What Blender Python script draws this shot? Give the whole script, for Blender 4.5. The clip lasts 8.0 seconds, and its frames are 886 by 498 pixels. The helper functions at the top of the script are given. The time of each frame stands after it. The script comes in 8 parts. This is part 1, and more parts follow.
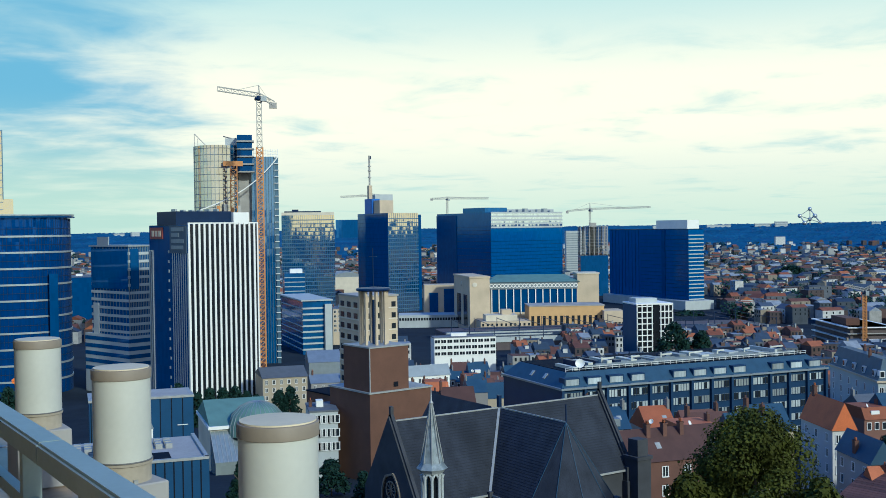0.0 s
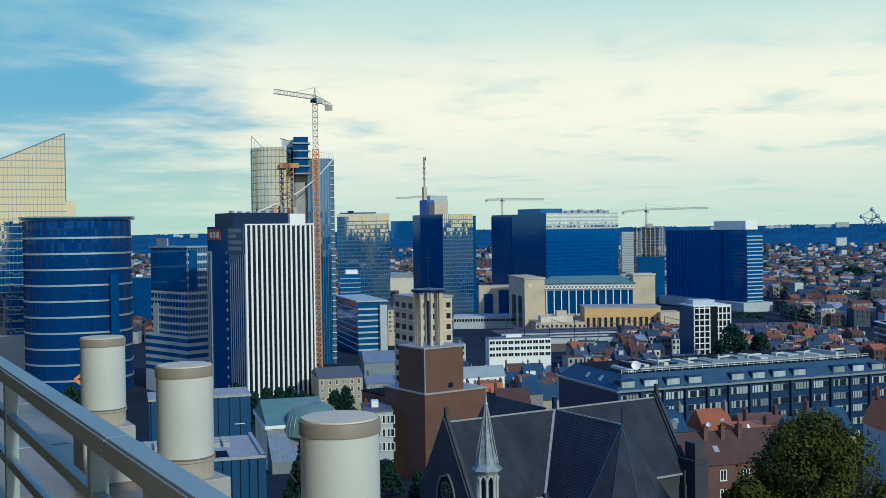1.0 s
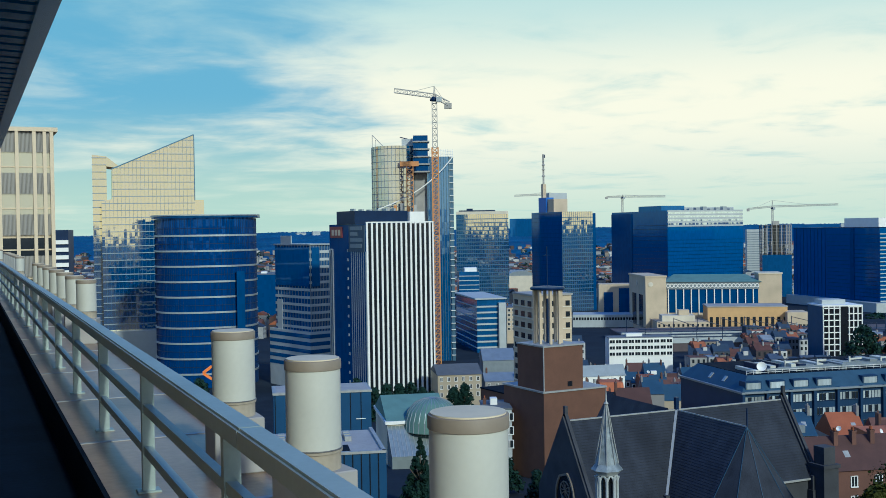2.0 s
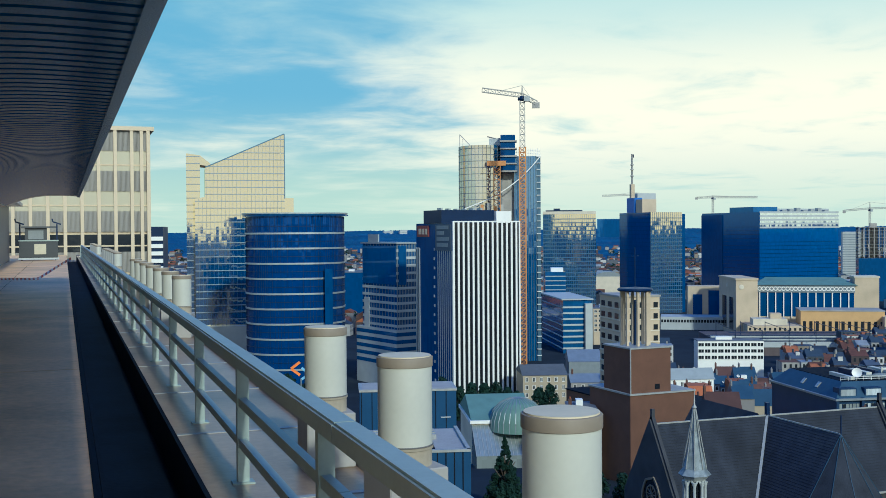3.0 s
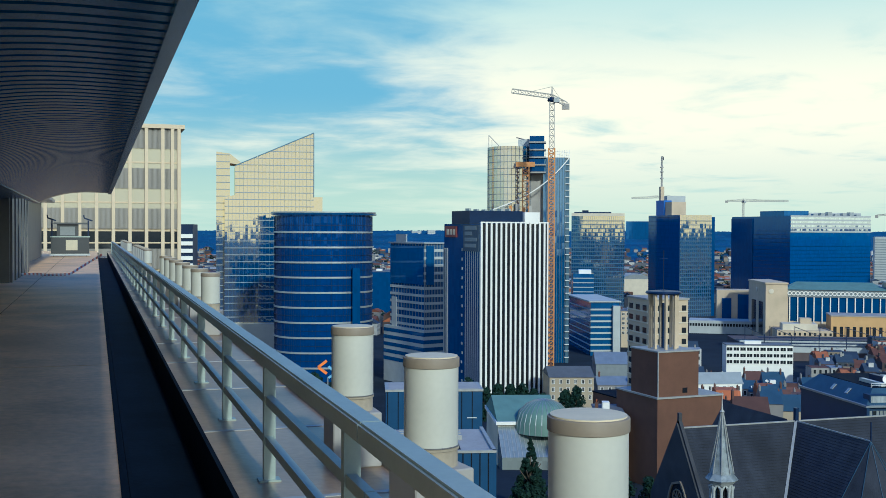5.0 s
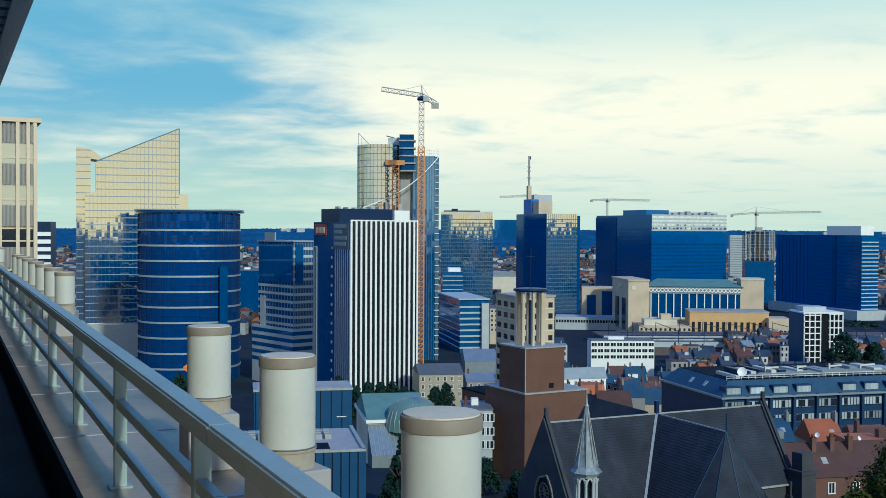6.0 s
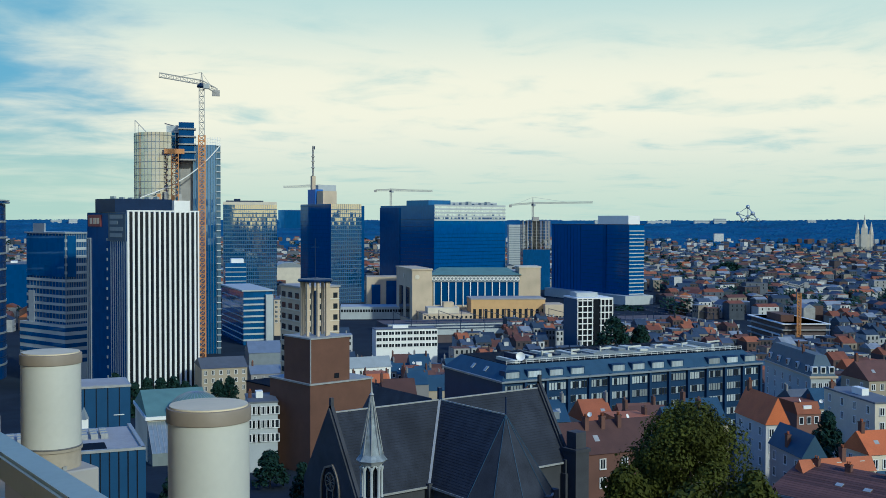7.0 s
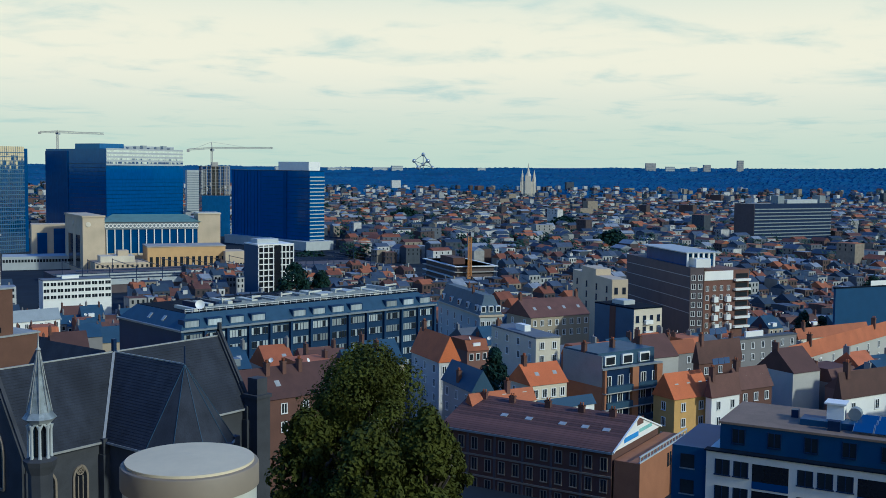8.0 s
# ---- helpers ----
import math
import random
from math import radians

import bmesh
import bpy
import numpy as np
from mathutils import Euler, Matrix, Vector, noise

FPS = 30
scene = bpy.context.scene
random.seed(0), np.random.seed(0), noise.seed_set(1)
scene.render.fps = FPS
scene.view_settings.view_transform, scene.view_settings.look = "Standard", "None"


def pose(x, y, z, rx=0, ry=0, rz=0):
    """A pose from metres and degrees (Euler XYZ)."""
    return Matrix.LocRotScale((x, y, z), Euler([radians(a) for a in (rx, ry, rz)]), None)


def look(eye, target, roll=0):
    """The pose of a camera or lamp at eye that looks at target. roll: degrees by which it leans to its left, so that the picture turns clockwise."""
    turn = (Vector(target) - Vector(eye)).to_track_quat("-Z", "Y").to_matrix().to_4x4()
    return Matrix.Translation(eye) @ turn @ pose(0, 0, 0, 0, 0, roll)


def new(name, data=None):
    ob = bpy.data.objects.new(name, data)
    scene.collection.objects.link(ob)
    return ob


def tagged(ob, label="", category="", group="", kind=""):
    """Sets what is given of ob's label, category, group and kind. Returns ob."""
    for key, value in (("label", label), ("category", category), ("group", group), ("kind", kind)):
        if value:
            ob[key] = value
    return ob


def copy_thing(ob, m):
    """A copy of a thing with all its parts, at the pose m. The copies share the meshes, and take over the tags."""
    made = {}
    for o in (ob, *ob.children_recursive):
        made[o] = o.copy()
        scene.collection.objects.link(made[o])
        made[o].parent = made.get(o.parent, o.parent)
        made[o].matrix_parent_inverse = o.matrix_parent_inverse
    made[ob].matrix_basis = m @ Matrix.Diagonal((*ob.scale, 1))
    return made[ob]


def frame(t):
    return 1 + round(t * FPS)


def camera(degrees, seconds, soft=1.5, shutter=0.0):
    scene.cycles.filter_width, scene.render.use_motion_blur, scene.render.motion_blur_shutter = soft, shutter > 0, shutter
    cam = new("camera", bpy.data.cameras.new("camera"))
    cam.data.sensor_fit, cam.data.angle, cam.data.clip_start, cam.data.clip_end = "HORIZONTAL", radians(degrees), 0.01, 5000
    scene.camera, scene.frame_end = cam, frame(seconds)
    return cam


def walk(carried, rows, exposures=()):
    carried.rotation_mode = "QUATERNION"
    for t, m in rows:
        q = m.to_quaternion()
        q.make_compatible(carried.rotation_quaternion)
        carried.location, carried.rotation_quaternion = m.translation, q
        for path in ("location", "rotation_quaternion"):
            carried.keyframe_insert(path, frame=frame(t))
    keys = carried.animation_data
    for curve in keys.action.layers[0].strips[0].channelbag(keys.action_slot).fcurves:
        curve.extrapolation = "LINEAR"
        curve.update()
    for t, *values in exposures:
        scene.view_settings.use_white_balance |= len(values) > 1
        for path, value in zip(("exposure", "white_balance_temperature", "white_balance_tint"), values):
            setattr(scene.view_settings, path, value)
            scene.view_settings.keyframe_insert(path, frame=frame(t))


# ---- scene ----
# World: x to the outer side of the terrace, y along its railing, z = 0 on the walkway.
EYE = 1.72
cam = camera(45.0, 8.0, soft=0.6)
ROWS = [
    (0.0, 0.093, -0.053, 0.027, -33.42, -1.08, -0.77),
    (0.5, 0.083, -0.057, 0.023, -32.56, -1.00, -0.86),
    (1.0, 0.070, -0.045, 0.018, -30.49, -0.98, -0.82),
    (1.5, 0.066, -0.010, 0.008, -27.44, -1.03, -0.82),
    (2.0, 0.055, 0.012, 0.003, -24.13, -1.01, -0.86),
    (2.2, 0.048, 0.014, 0.002, -22.87, -1.00, -0.83),
    (3.5, 0.0, 0.0, 0.0, -18.47, -1.00, -0.19),
    (4.0, -0.008, -0.004, -0.001, -17.98, -1.00, -0.15),
    (5.3, 0.036, 0.028, 0.002, -18.26, -0.95, 0.49),
    (5.5, 0.051, 0.036, 0.002, -19.32, -0.94, 0.48),
    (6.0, 0.105, 0.050, -0.003, -24.97, -1.03, 0.31),
    (6.5, 0.113, 0.008, -0.002, -30.55, -1.22, 0.19),
    (7.0, 0.116, -0.074, 0.005, -36.47, -1.51, 0.14),
    (7.5, 0.135, -0.160, 0.002, -43.77, -2.40, 0.37),
    (8.0, 0.195, -0.185, -0.017, -53.47, -4.28, 0.63),
]
walk(cam, [(t, pose(x, y, EYE + z, 90 + pitch, 0, yaw) @ pose(0, 0, 0, 0, 0, roll)) for t, x, y, z, yaw, pitch, roll in ROWS],
     [(0.0, 0.14, 4900, 3), (0.8, -0.04, 4880, 3), (2.0, 0.0, 4880, 3), (3.5, 0.1, 4880, 3), (5.3, 0.1, 4880, 3), (6.5, -0.03, 4880, 3), (8.0, -0.15, 4880, 4)])

# ---- light ----
SUN_BEARING, SUN_HEIGHT = 177.0, 27.0
world = bpy.data.worlds.new("sky")
scene.world = world
world.use_nodes = True


def build_sky(tree):
    """Clear sky with broken, bright cloud sheets, denser towards the horizon."""
    n, link = tree.nodes, tree.links.new
    n.clear()
    out, bg = n.new("ShaderNodeOutputWorld"), n.new("ShaderNodeBackground")
    sky = n.new("ShaderNodeTexSky")
    sky.sky_type, sky.sun_disc = "NISHITA", False
    sky.sun_elevation, sky.sun_rotation = radians(SUN_HEIGHT), radians(SUN_BEARING)
    coord, sep = n.new("ShaderNodeTexCoord"), n.new("ShaderNodeSeparateXYZ")
    link(coord.outputs["Generated"], sep.inputs[0])

    def math_node(op, a, b=None, c=None):
        m = n.new("ShaderNodeMath")
        m.operation = op
        for i, v in enumerate((a, b, c)):
            if v is None:
                continue
            if isinstance(v, (int, float)):
                m.inputs[i].default_value = v
            else:
                link(v, m.inputs[i])
        return m.outputs[0]

    def span(value, a, b, lo=0.0, hi=1.0):
        m = n.new("ShaderNodeMapRange")
        m.interpolation_type = "SMOOTHSTEP"
        link(value, m.inputs[0])
        for i, v in enumerate((a, b, lo, hi)):
            m.inputs[1 + i].default_value = v
        return m.outputs[0]

    def mix(fac, a, b):
        m = n.new("ShaderNodeMix")
        m.data_type = "RGBA"
        for i, v in ((0, fac), (6, a), (7, b)):
            if isinstance(v, (tuple, float)):
                m.inputs[i].default_value = v
            else:
                link(v, m.inputs[i])
        return m.outputs[2]

    up = math_node("MAXIMUM", sep.outputs[2], 0.0)
    # cloud sheet on a plane overhead, so that it flattens into bars near the horizon
    depth = math_node("ADD", up, 0.085)
    px, py = math_node("DIVIDE", sep.outputs[0], depth), math_node("DIVIDE", sep.outputs[1], depth)
    flat = n.new("ShaderNodeCombineXYZ")
    link(px, flat.inputs[0]), link(py, flat.inputs[1])
    big, fine = n.new("ShaderNodeTexNoise"), n.new("ShaderNodeTexNoise")
    for tex, scale, detail, rough in ((big, CLOUD_BIG, 6.0, 0.55), (fine, 1.7, 7.0, 0.58)):
        tex.inputs["Scale"].default_value, tex.inputs["Detail"].default_value, tex.inputs["Roughness"].default_value = scale, detail, rough
        tex.inputs["Distortion"].default_value = 0.35
        link(flat.outputs[0], tex.inputs["Vector"])
    shift = n.new("ShaderNodeVectorMath")
    shift.operation = "ADD"
    shift.inputs[1].default_value = CLOUD_SHIFT
    link(flat.outputs[0], shift.inputs[0]), link(shift.outputs[0], big.inputs["Vector"])
    # the veil is thickest on one side of the sky
    side = math_node("ADD", math_node("MULTIPLY", sep.outputs[0], math.sin(radians(VEIL_BEARING))), math_node("MULTIPLY", sep.outputs[1], math.cos(radians(VEIL_BEARING))))
    veil = math_node("ADD", span(side, 0.62, 1.0, 0.0, VEIL), span(side, -0.2, -1.0, 0.0, 0.12))
    cover = math_node("ADD", math_node("ADD", math_node("MULTIPLY", big.outputs["Fac"], 0.68), math_node("MULTIPLY", fine.outputs["Fac"], 0.32)), veil)
    cover = span(cover, 0.43, 0.69)
    cloud = mix(span(up, 0.12, 0.22), mix(span(fine.outputs["Fac"], 0.22, 0.52), CLOUD_GREY, CLOUD_WHITE), CLOUD_BASE)
    clear = mix(0.5, sky.outputs[0], sky.outputs[0])
    gain = n.new("ShaderNodeVectorMath")
    gain.operation = "SCALE"
    gain.inputs[3].default_value = SKY_GAIN
    link(clear, gain.inputs[0])
    blue = mix(span(up, 0.20, 0.50), BLUE_LOW, BLUE_HIGH)
    clear = n.new("ShaderNodeMix")
    clear.data_type, clear.inputs[0].default_value = "RGBA", 0.88
    link(gain.outputs[0], clear.inputs[6]), link(blue, clear.inputs[7])
    low = span(up, 0.02, 0.13)
    sunward = math_node("ADD", math_node("MULTIPLY", sep.outputs[0], math.sin(radians(SUN_BEARING))), math_node("MULTIPLY", sep.outputs[1], math.cos(radians(SUN_BEARING))))
    rim = mix(span(sunward, 0.0, 0.9), HORIZON, SUN_RIM)
    base = mix(math_node("MULTIPLY", low, span(sunward, 0.2, 1.0, 1.0, 0.45)), rim, clear.outputs[2])
    thick = math_node("MULTIPLY", cover, span(up, 0.0, 0.10, 0.25, 1.0))
    thin = math_node("MULTIPLY", thick, span(up, 0.30, 0.52, 1.0, 0.04))
    link(mix(thin, base, cloud), bg.inputs[0])
    bg.inputs[1].default_value = SKY_STRENGTH
    link(bg.outputs[0], out.inputs[0])


CLOUD_BIG, CLOUD_SHIFT, VEIL_BEARING, VEIL = 0.42, (1.3, 4.2, 0.0), 62.0, 0.34
CLOUD_GREY, CLOUD_WHITE, CLOUD_BASE = (0.72, 0.74, 0.53, 1), (1.16, 0.93, 0.58, 1), (0.66, 0.73, 0.55, 1)
BLUE_LOW, BLUE_HIGH, HORIZON = (0.21, 0.44, 0.48, 1), (0.003, 0.15, 0.66, 1), (0.60, 0.68, 0.46, 1)
SUN_RIM = (1.15, 0.98, 0.62, 1)
SKY_GAIN, SKY_STRENGTH = 0.08, 1.0
build_sky(world.node_tree)

sun = new("sun", bpy.data.lights.new("sun", "SUN"))
sun.data.energy, sun.data.angle, sun.data.color = 2.75, radians(3.0), (1.0, 0.90, 0.64)
sun.matrix_world = look((300 * math.sin(radians(SUN_BEARING)), 300 * math.cos(radians(SUN_BEARING)), 300 * math.tan(radians(SUN_HEIGHT))), (0, 0, 0))


# ---- materials ----
def paint(name, base, rough=0.7, metal=0.0, vary=0.15, scale=1.0, stain=0.0, bump=0.0, each=0.0, spec=0.5, streak=1.0):
    """Base colour varied at two scales, in metres, with relief; each: difference from piece to piece."""
    m = bpy.data.materials.new(name)
    m.use_nodes = True
    n, link = m.node_tree.nodes, m.node_tree.links.new
    bsdf = n["Principled BSDF"]
    bsdf.inputs["Roughness"].default_value, bsdf.inputs["Metallic"].default_value = rough, metal
    bsdf.inputs["Specular IOR Level"].default_value = spec
    coord, place = n.new("ShaderNodeTexCoord"), n.new("ShaderNodeMapping")
    place.inputs["Scale"].default_value = (1, 1, streak)
    link(coord.outputs["Object"], place.inputs[0])
    grain, blot = n.new("ShaderNodeTexNoise"), n.new("ShaderNodeTexNoise")
    grain.inputs["Scale"].default_value, grain.inputs["Detail"].default_value = 9.0 / scale, 6
    blot.inputs["Scale"].default_value, blot.inputs["Detail"].default_value = 0.7 / scale, 5
    link(place.outputs[0], grain.inputs["Vector"]), link(place.outputs[0], blot.inputs["Vector"])
    both = n.new("ShaderNodeMath")
    both.operation = "MULTIPLY_ADD"
    link(grain.outputs["Fac"], both.inputs[0])
    both.inputs[1].default_value = 0.5
    link(blot.outputs["Fac"], both.inputs[2])
    ramp = n.new("ShaderNodeMapRange")
    link(both.outputs[0], ramp.inputs[0])
    for i, v in enumerate((0.45, 1.05, 1 - vary, 1 + vary)):
        ramp.inputs[1 + i].default_value = v
    value = ramp.outputs[0]
    if each:
        info, swing = n.new("ShaderNodeObjectInfo"), n.new("ShaderNodeMapRange")
        link(info.outputs["Random"], swing.inputs[0])
        swing.inputs[3].default_value, swing.inputs[4].default_value = 1 - each, 1 + each
        times = n.new("ShaderNodeMath")
        times.operation = "MULTIPLY"
        link(value, times.inputs[0]), link(swing.outputs[0], times.inputs[1])
        value = times.outputs[0]
    tone = n.new("ShaderNodeVectorMath")
    tone.operation = "SCALE"
    tone.inputs[0].default_value = base
    link(value, tone.inputs[3])
    colour = tone.outputs[0]
    if stain:
        spots, edge, mixer = n.new("ShaderNodeTexNoise"), n.new("ShaderNodeMapRange"), n.new("ShaderNodeMix")
        spots.inputs["Scale"].default_value, spots.inputs["Detail"].default_value = 0.35 / scale, 9
        link(place.outputs[0], spots.inputs["Vector"]), link(spots.outputs["Fac"], edge.inputs[0])
        for i, v in enumerate((0.52, 0.68, 0.0, stain)):
            edge.inputs[1 + i].default_value = v
        mixer.data_type = "RGBA"
        link(edge.outputs[0], mixer.inputs[0]), link(colour, mixer.inputs[6])
        mixer.inputs[7].default_value = (base[0] * 0.35, base[1] * 0.35, base[2] * 0.33, 1)
        colour = mixer.outputs[2]
    link(colour, bsdf.inputs["Base Color"])
    if bump:
        relief = n.new("ShaderNodeBump")
        relief.inputs["Strength"].default_value, relief.inputs["Distance"].default_value = bump, 0.02 * scale
        link(grain.outputs["Fac"], relief.inputs["Height"]), link(relief.outputs[0], bsdf.inputs["Normal"])
    return m


def facade_glass(name, tint, body, rough=0.06, pane=(1.5, 3.4), wave=0.02, mirror=0.75, spec=0.5, ior=None):
    """Coated curtain-wall glass: panes divided by dull joints, each pane tilted a little, some blinds."""
    m = bpy.data.materials.new(name)
    m.use_nodes = True
    n, link = m.node_tree.nodes, m.node_tree.links.new
    bsdf = n["Principled BSDF"]
    coord, brick = n.new("ShaderNodeTexCoord"), n.new("ShaderNodeTexWhiteNoise")
    brick.noise_dimensions = "3D"
    cell, fit = n.new("ShaderNodeVectorMath"), n.new("ShaderNodeVectorMath")
    cell.operation, fit.operation = "MULTIPLY", "FLOOR"
    cell.inputs[1].default_value = (1 / pane[0], 1 / pane[0], 1 / pane[1])
    link(coord.outputs["Object"], cell.inputs[0]), link(cell.outputs[0], fit.inputs[0]), link(fit.outputs[0], brick.inputs["Vector"])
    shade = n.new("ShaderNodeMapRange")
    link(brick.outputs["Value"], shade.inputs[0])
    shade.inputs[3].default_value, shade.inputs[4].default_value = 0.86, 1.06
    tone, mixer = n.new("ShaderNodeVectorMath"), n.new("ShaderNodeMix")
    tone.operation = "SCALE"
    mixer.data_type, mixer.inputs[0].default_value = "RGBA", mirror
    mixer.inputs[6].default_value, mixer.inputs[7].default_value = (*body, 1), (*tint, 1)
    link(mixer.outputs[2], tone.inputs[0]), link(shade.outputs[0], tone.inputs[3])
    link(tone.outputs[0], bsdf.inputs["Base Color"])
    bsdf.inputs["Metallic"].default_value, bsdf.inputs["Roughness"].default_value = mirror, rough
    bsdf.inputs["Specular IOR Level"].default_value = spec
    if ior:
        mixer.inputs[0].default_value = 0.0
        bsdf.inputs["Metallic"].default_value, bsdf.inputs["IOR"].default_value = 0.0, ior
        bsdf.inputs["Specular Tint"].default_value = (*tint, 1)
    tilt, away, turn = n.new("ShaderNodeVectorMath"), n.new("ShaderNodeVectorMath"), n.new("ShaderNodeVectorMath")
    geo = n.new("ShaderNodeNewGeometry")
    tilt.operation, away.operation = "SUBTRACT", "SCALE"
    link(brick.outputs["Color"], tilt.inputs[0])
    tilt.inputs[1].default_value = (0.5, 0.5, 0.5)
    link(tilt.outputs[0], away.inputs[0])
    away.inputs[3].default_value = wave
    link(geo.outputs["Normal"], turn.inputs[0]), link(away.outputs[0], turn.inputs[1])
    unit = n.new("ShaderNodeVectorMath")
    unit.operation = "NORMALIZE"
    link(turn.outputs[0], unit.inputs[0]), link(unit.outputs[0], bsdf.inputs["Normal"])
    return m


WHITE = paint("white_paint", (0.80, 0.78, 0.72), 0.55, vary=0.06, scale=3)
CREAM = paint("cream_render", (0.62, 0.55, 0.42), 0.75, vary=0.12, scale=4, stain=0.3)
CONCRETE = paint("concrete", (0.36, 0.34, 0.31), 0.85, vary=0.18, scale=3, stain=0.4)
TERRACE = paint("terrace_concrete", (0.84, 0.52, 0.25), 0.5, vary=0.34, scale=0.9, stain=0.5, spec=0.3, bump=0.3)
LEDGE = paint("ledge_membrane", (0.30, 0.20, 0.115), 0.34, vary=0.4, scale=0.7, stain=0.9, bump=0.15)
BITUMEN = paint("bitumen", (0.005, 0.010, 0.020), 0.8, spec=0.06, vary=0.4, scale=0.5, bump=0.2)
# Warmer than the pipe body: the sunlight on top is in the colour.
WARM_LID = paint("sun_warm_lid", (0.66, 0.56, 0.37), 0.55, vary=0.12, scale=0.3, stain=0.2)
STEEL = paint("galvanised_steel", (0.33, 0.39, 0.36), 0.42, 0.25, vary=0.14, scale=0.3, stain=0.25, spec=0.5)
PIPE = paint("painted_pipe", (0.55, 0.54, 0.46), 0.5, vary=0.07, scale=0.35, stain=0.12)
PIPE_RING = paint("weathered_ring", (0.24, 0.195, 0.14), 0.6, vary=0.12, scale=0.3, stain=0.2)
FOOT_RING = paint("stained_foot_ring", (0.40, 0.34, 0.25), 0.6, vary=0.2, scale=0.3, stain=0.4)
SOFFIT = paint("dark_metal_soffit", (0.012, 0.085, 0.24), 0.26, 0.25, vary=0.15, scale=1, stain=0.2)
CLADDING = paint("grey_cladding", (0.17, 0.165, 0.16), 0.45, 0.3, vary=0.12, scale=1)
TAN = paint("tan_stone", (0.64, 0.52, 0.35), 0.7, vary=0.08, scale=3)
TAN_RIB = paint("ribbed_panel", (0.30, 0.28, 0.25), 0.6, vary=0.1, scale=2)
PALE_GLASS = facade_glass("cream_glass", (0.6, 0.58, 0.48), (0.55, 0.5, 0.36), 0.15, (1.3, 1.6), 0.01, 0.35)
BLACK = paint("black_glass", (0.012, 0.014, 0.018), 0.12, vary=0.3, scale=3)
DARK = paint("dark_cladding", (0.007, 0.022, 0.066), 0.4, spec=0.25, vary=0.2, scale=3)
MIRROR = facade_glass("mirror_glass", (0.66, 0.75, 0.78), (0.02, 0.09, 0.19), 0.03, (1.5, 3.4), 0.006, 0.97)
BLUE_GLASS = facade_glass("blue_glass", (0.06, 0.26, 0.58), (0.003, 0.038, 0.16), 0.06, (1.5, 3.4), 0.012, 0.42, 0.3)
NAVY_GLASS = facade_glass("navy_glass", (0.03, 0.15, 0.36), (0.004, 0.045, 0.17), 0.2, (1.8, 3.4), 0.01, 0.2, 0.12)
SKY_MIRROR = facade_glass("sky_reflecting_glass", (1.0, 0.86, 0.48), (0.003, 0.10, 0.34), 0.03, (1.5, 4.1), 0.012, 0.0, 1.0, 3.6)
OFFICE_GLASS = facade_glass("office_blue_glass", (0.30, 0.62, 1.0), (0.004, 0.075, 0.25), 0.10, (1.5, 3.4), 0.012, 0.0, 1.0, 1.5)
DEEP_GLASS = facade_glass("deep_blue_glass", (0.015, 0.12, 0.42), (0.002, 0.030, 0.155), 0.08, (1.5, 3.4), 0.03, 0.35, 0.25)
BLUE_BAND = paint("blue_grey_band", (0.08, 0.15, 0.22), 0.4, 0.3, vary=0.08, scale=2)
BAND = paint("metal_band", (0.42, 0.45, 0.46), 0.35, 0.5, vary=0.08, scale=2)
GREY_STONE = paint("grey_stone", (0.42, 0.44, 0.43), 0.7, vary=0.1, scale=3)
SANDSTONE = paint("sandstone", (0.54, 0.43, 0.29), 0.8, vary=0.12, scale=4, stain=0.3)
OCHRE = paint("ochre_brick", (0.58, 0.36, 0.15), 0.8, vary=0.1, scale=3, stain=0.15)
BROWN_BRICK = paint("brown_brick", (0.125, 0.060, 0.036), 0.85, vary=0.16, scale=1.6, stain=0.3, bump=0.3)
RED_BRICK = paint("red_brick", (0.125, 0.06, 0.042), 0.85, vary=0.18, scale=1.6, stain=0.3, each=0.2)
SLATE = paint("old_slate", (0.031, 0.035, 0.045), 0.7, spec=0.2, vary=0.42, scale=1.2, stain=0.55, bump=0.5, streak=0.35)
SLATE_BLUE = paint("blue_slate", (0.036, 0.075, 0.120), 0.5, spec=0.25, vary=0.2, scale=1.5, stain=0.2, bump=0.2)
ZINC = paint("zinc", (0.24, 0.27, 0.29), 0.45, 0.3, vary=0.15, scale=2, stain=0.2)
COPPER = paint("green_copper", (0.13, 0.22, 0.18), 0.6, vary=0.18, scale=2, stain=0.25)
TILE = paint("clay_tile", (0.36, 0.105, 0.036), 0.75, vary=0.2, scale=2, stain=0.25, each=0.35)
BRIGHT_TILE = paint("bright_clay_tile", (0.52, 0.135, 0.035), 0.75, vary=0.2, scale=2, stain=0.2)
TILE_BROWN = paint("brown_tile", (0.108, 0.050, 0.036), 0.8, vary=0.22, scale=1.5, stain=0.25, each=0.3)
STONE = paint("church_stone", (0.050, 0.052, 0.058), 0.9, vary=0.25, scale=1.2, stain=0.5, bump=0.4)
LEAD = paint("lead_flashing", (0.34, 0.34, 0.32), 0.55, 0.2, vary=0.2, scale=0.6)
RENDERS = [paint("house_render_%d" % i, c, 0.8, vary=0.1, scale=2.5, stain=0.25, each=0.15) for i, c in enumerate(
    ((0.40, 0.38, 0.34), (0.36, 0.30, 0.21), (0.17, 0.085, 0.06), (0.24, 0.23, 0.22), (0.52, 0.50, 0.47)))]
ROOFS = [TILE, TILE_BROWN, SLATE_BLUE, paint("grey_roofing", (0.11, 0.12, 0.135), 0.8, vary=0.2, scale=2, stain=0.3, each=0.3), TILE_BROWN]
ORANGE = paint("crane_orange", (0.55, 0.24, 0.07), 0.5, vary=0.1, scale=2)
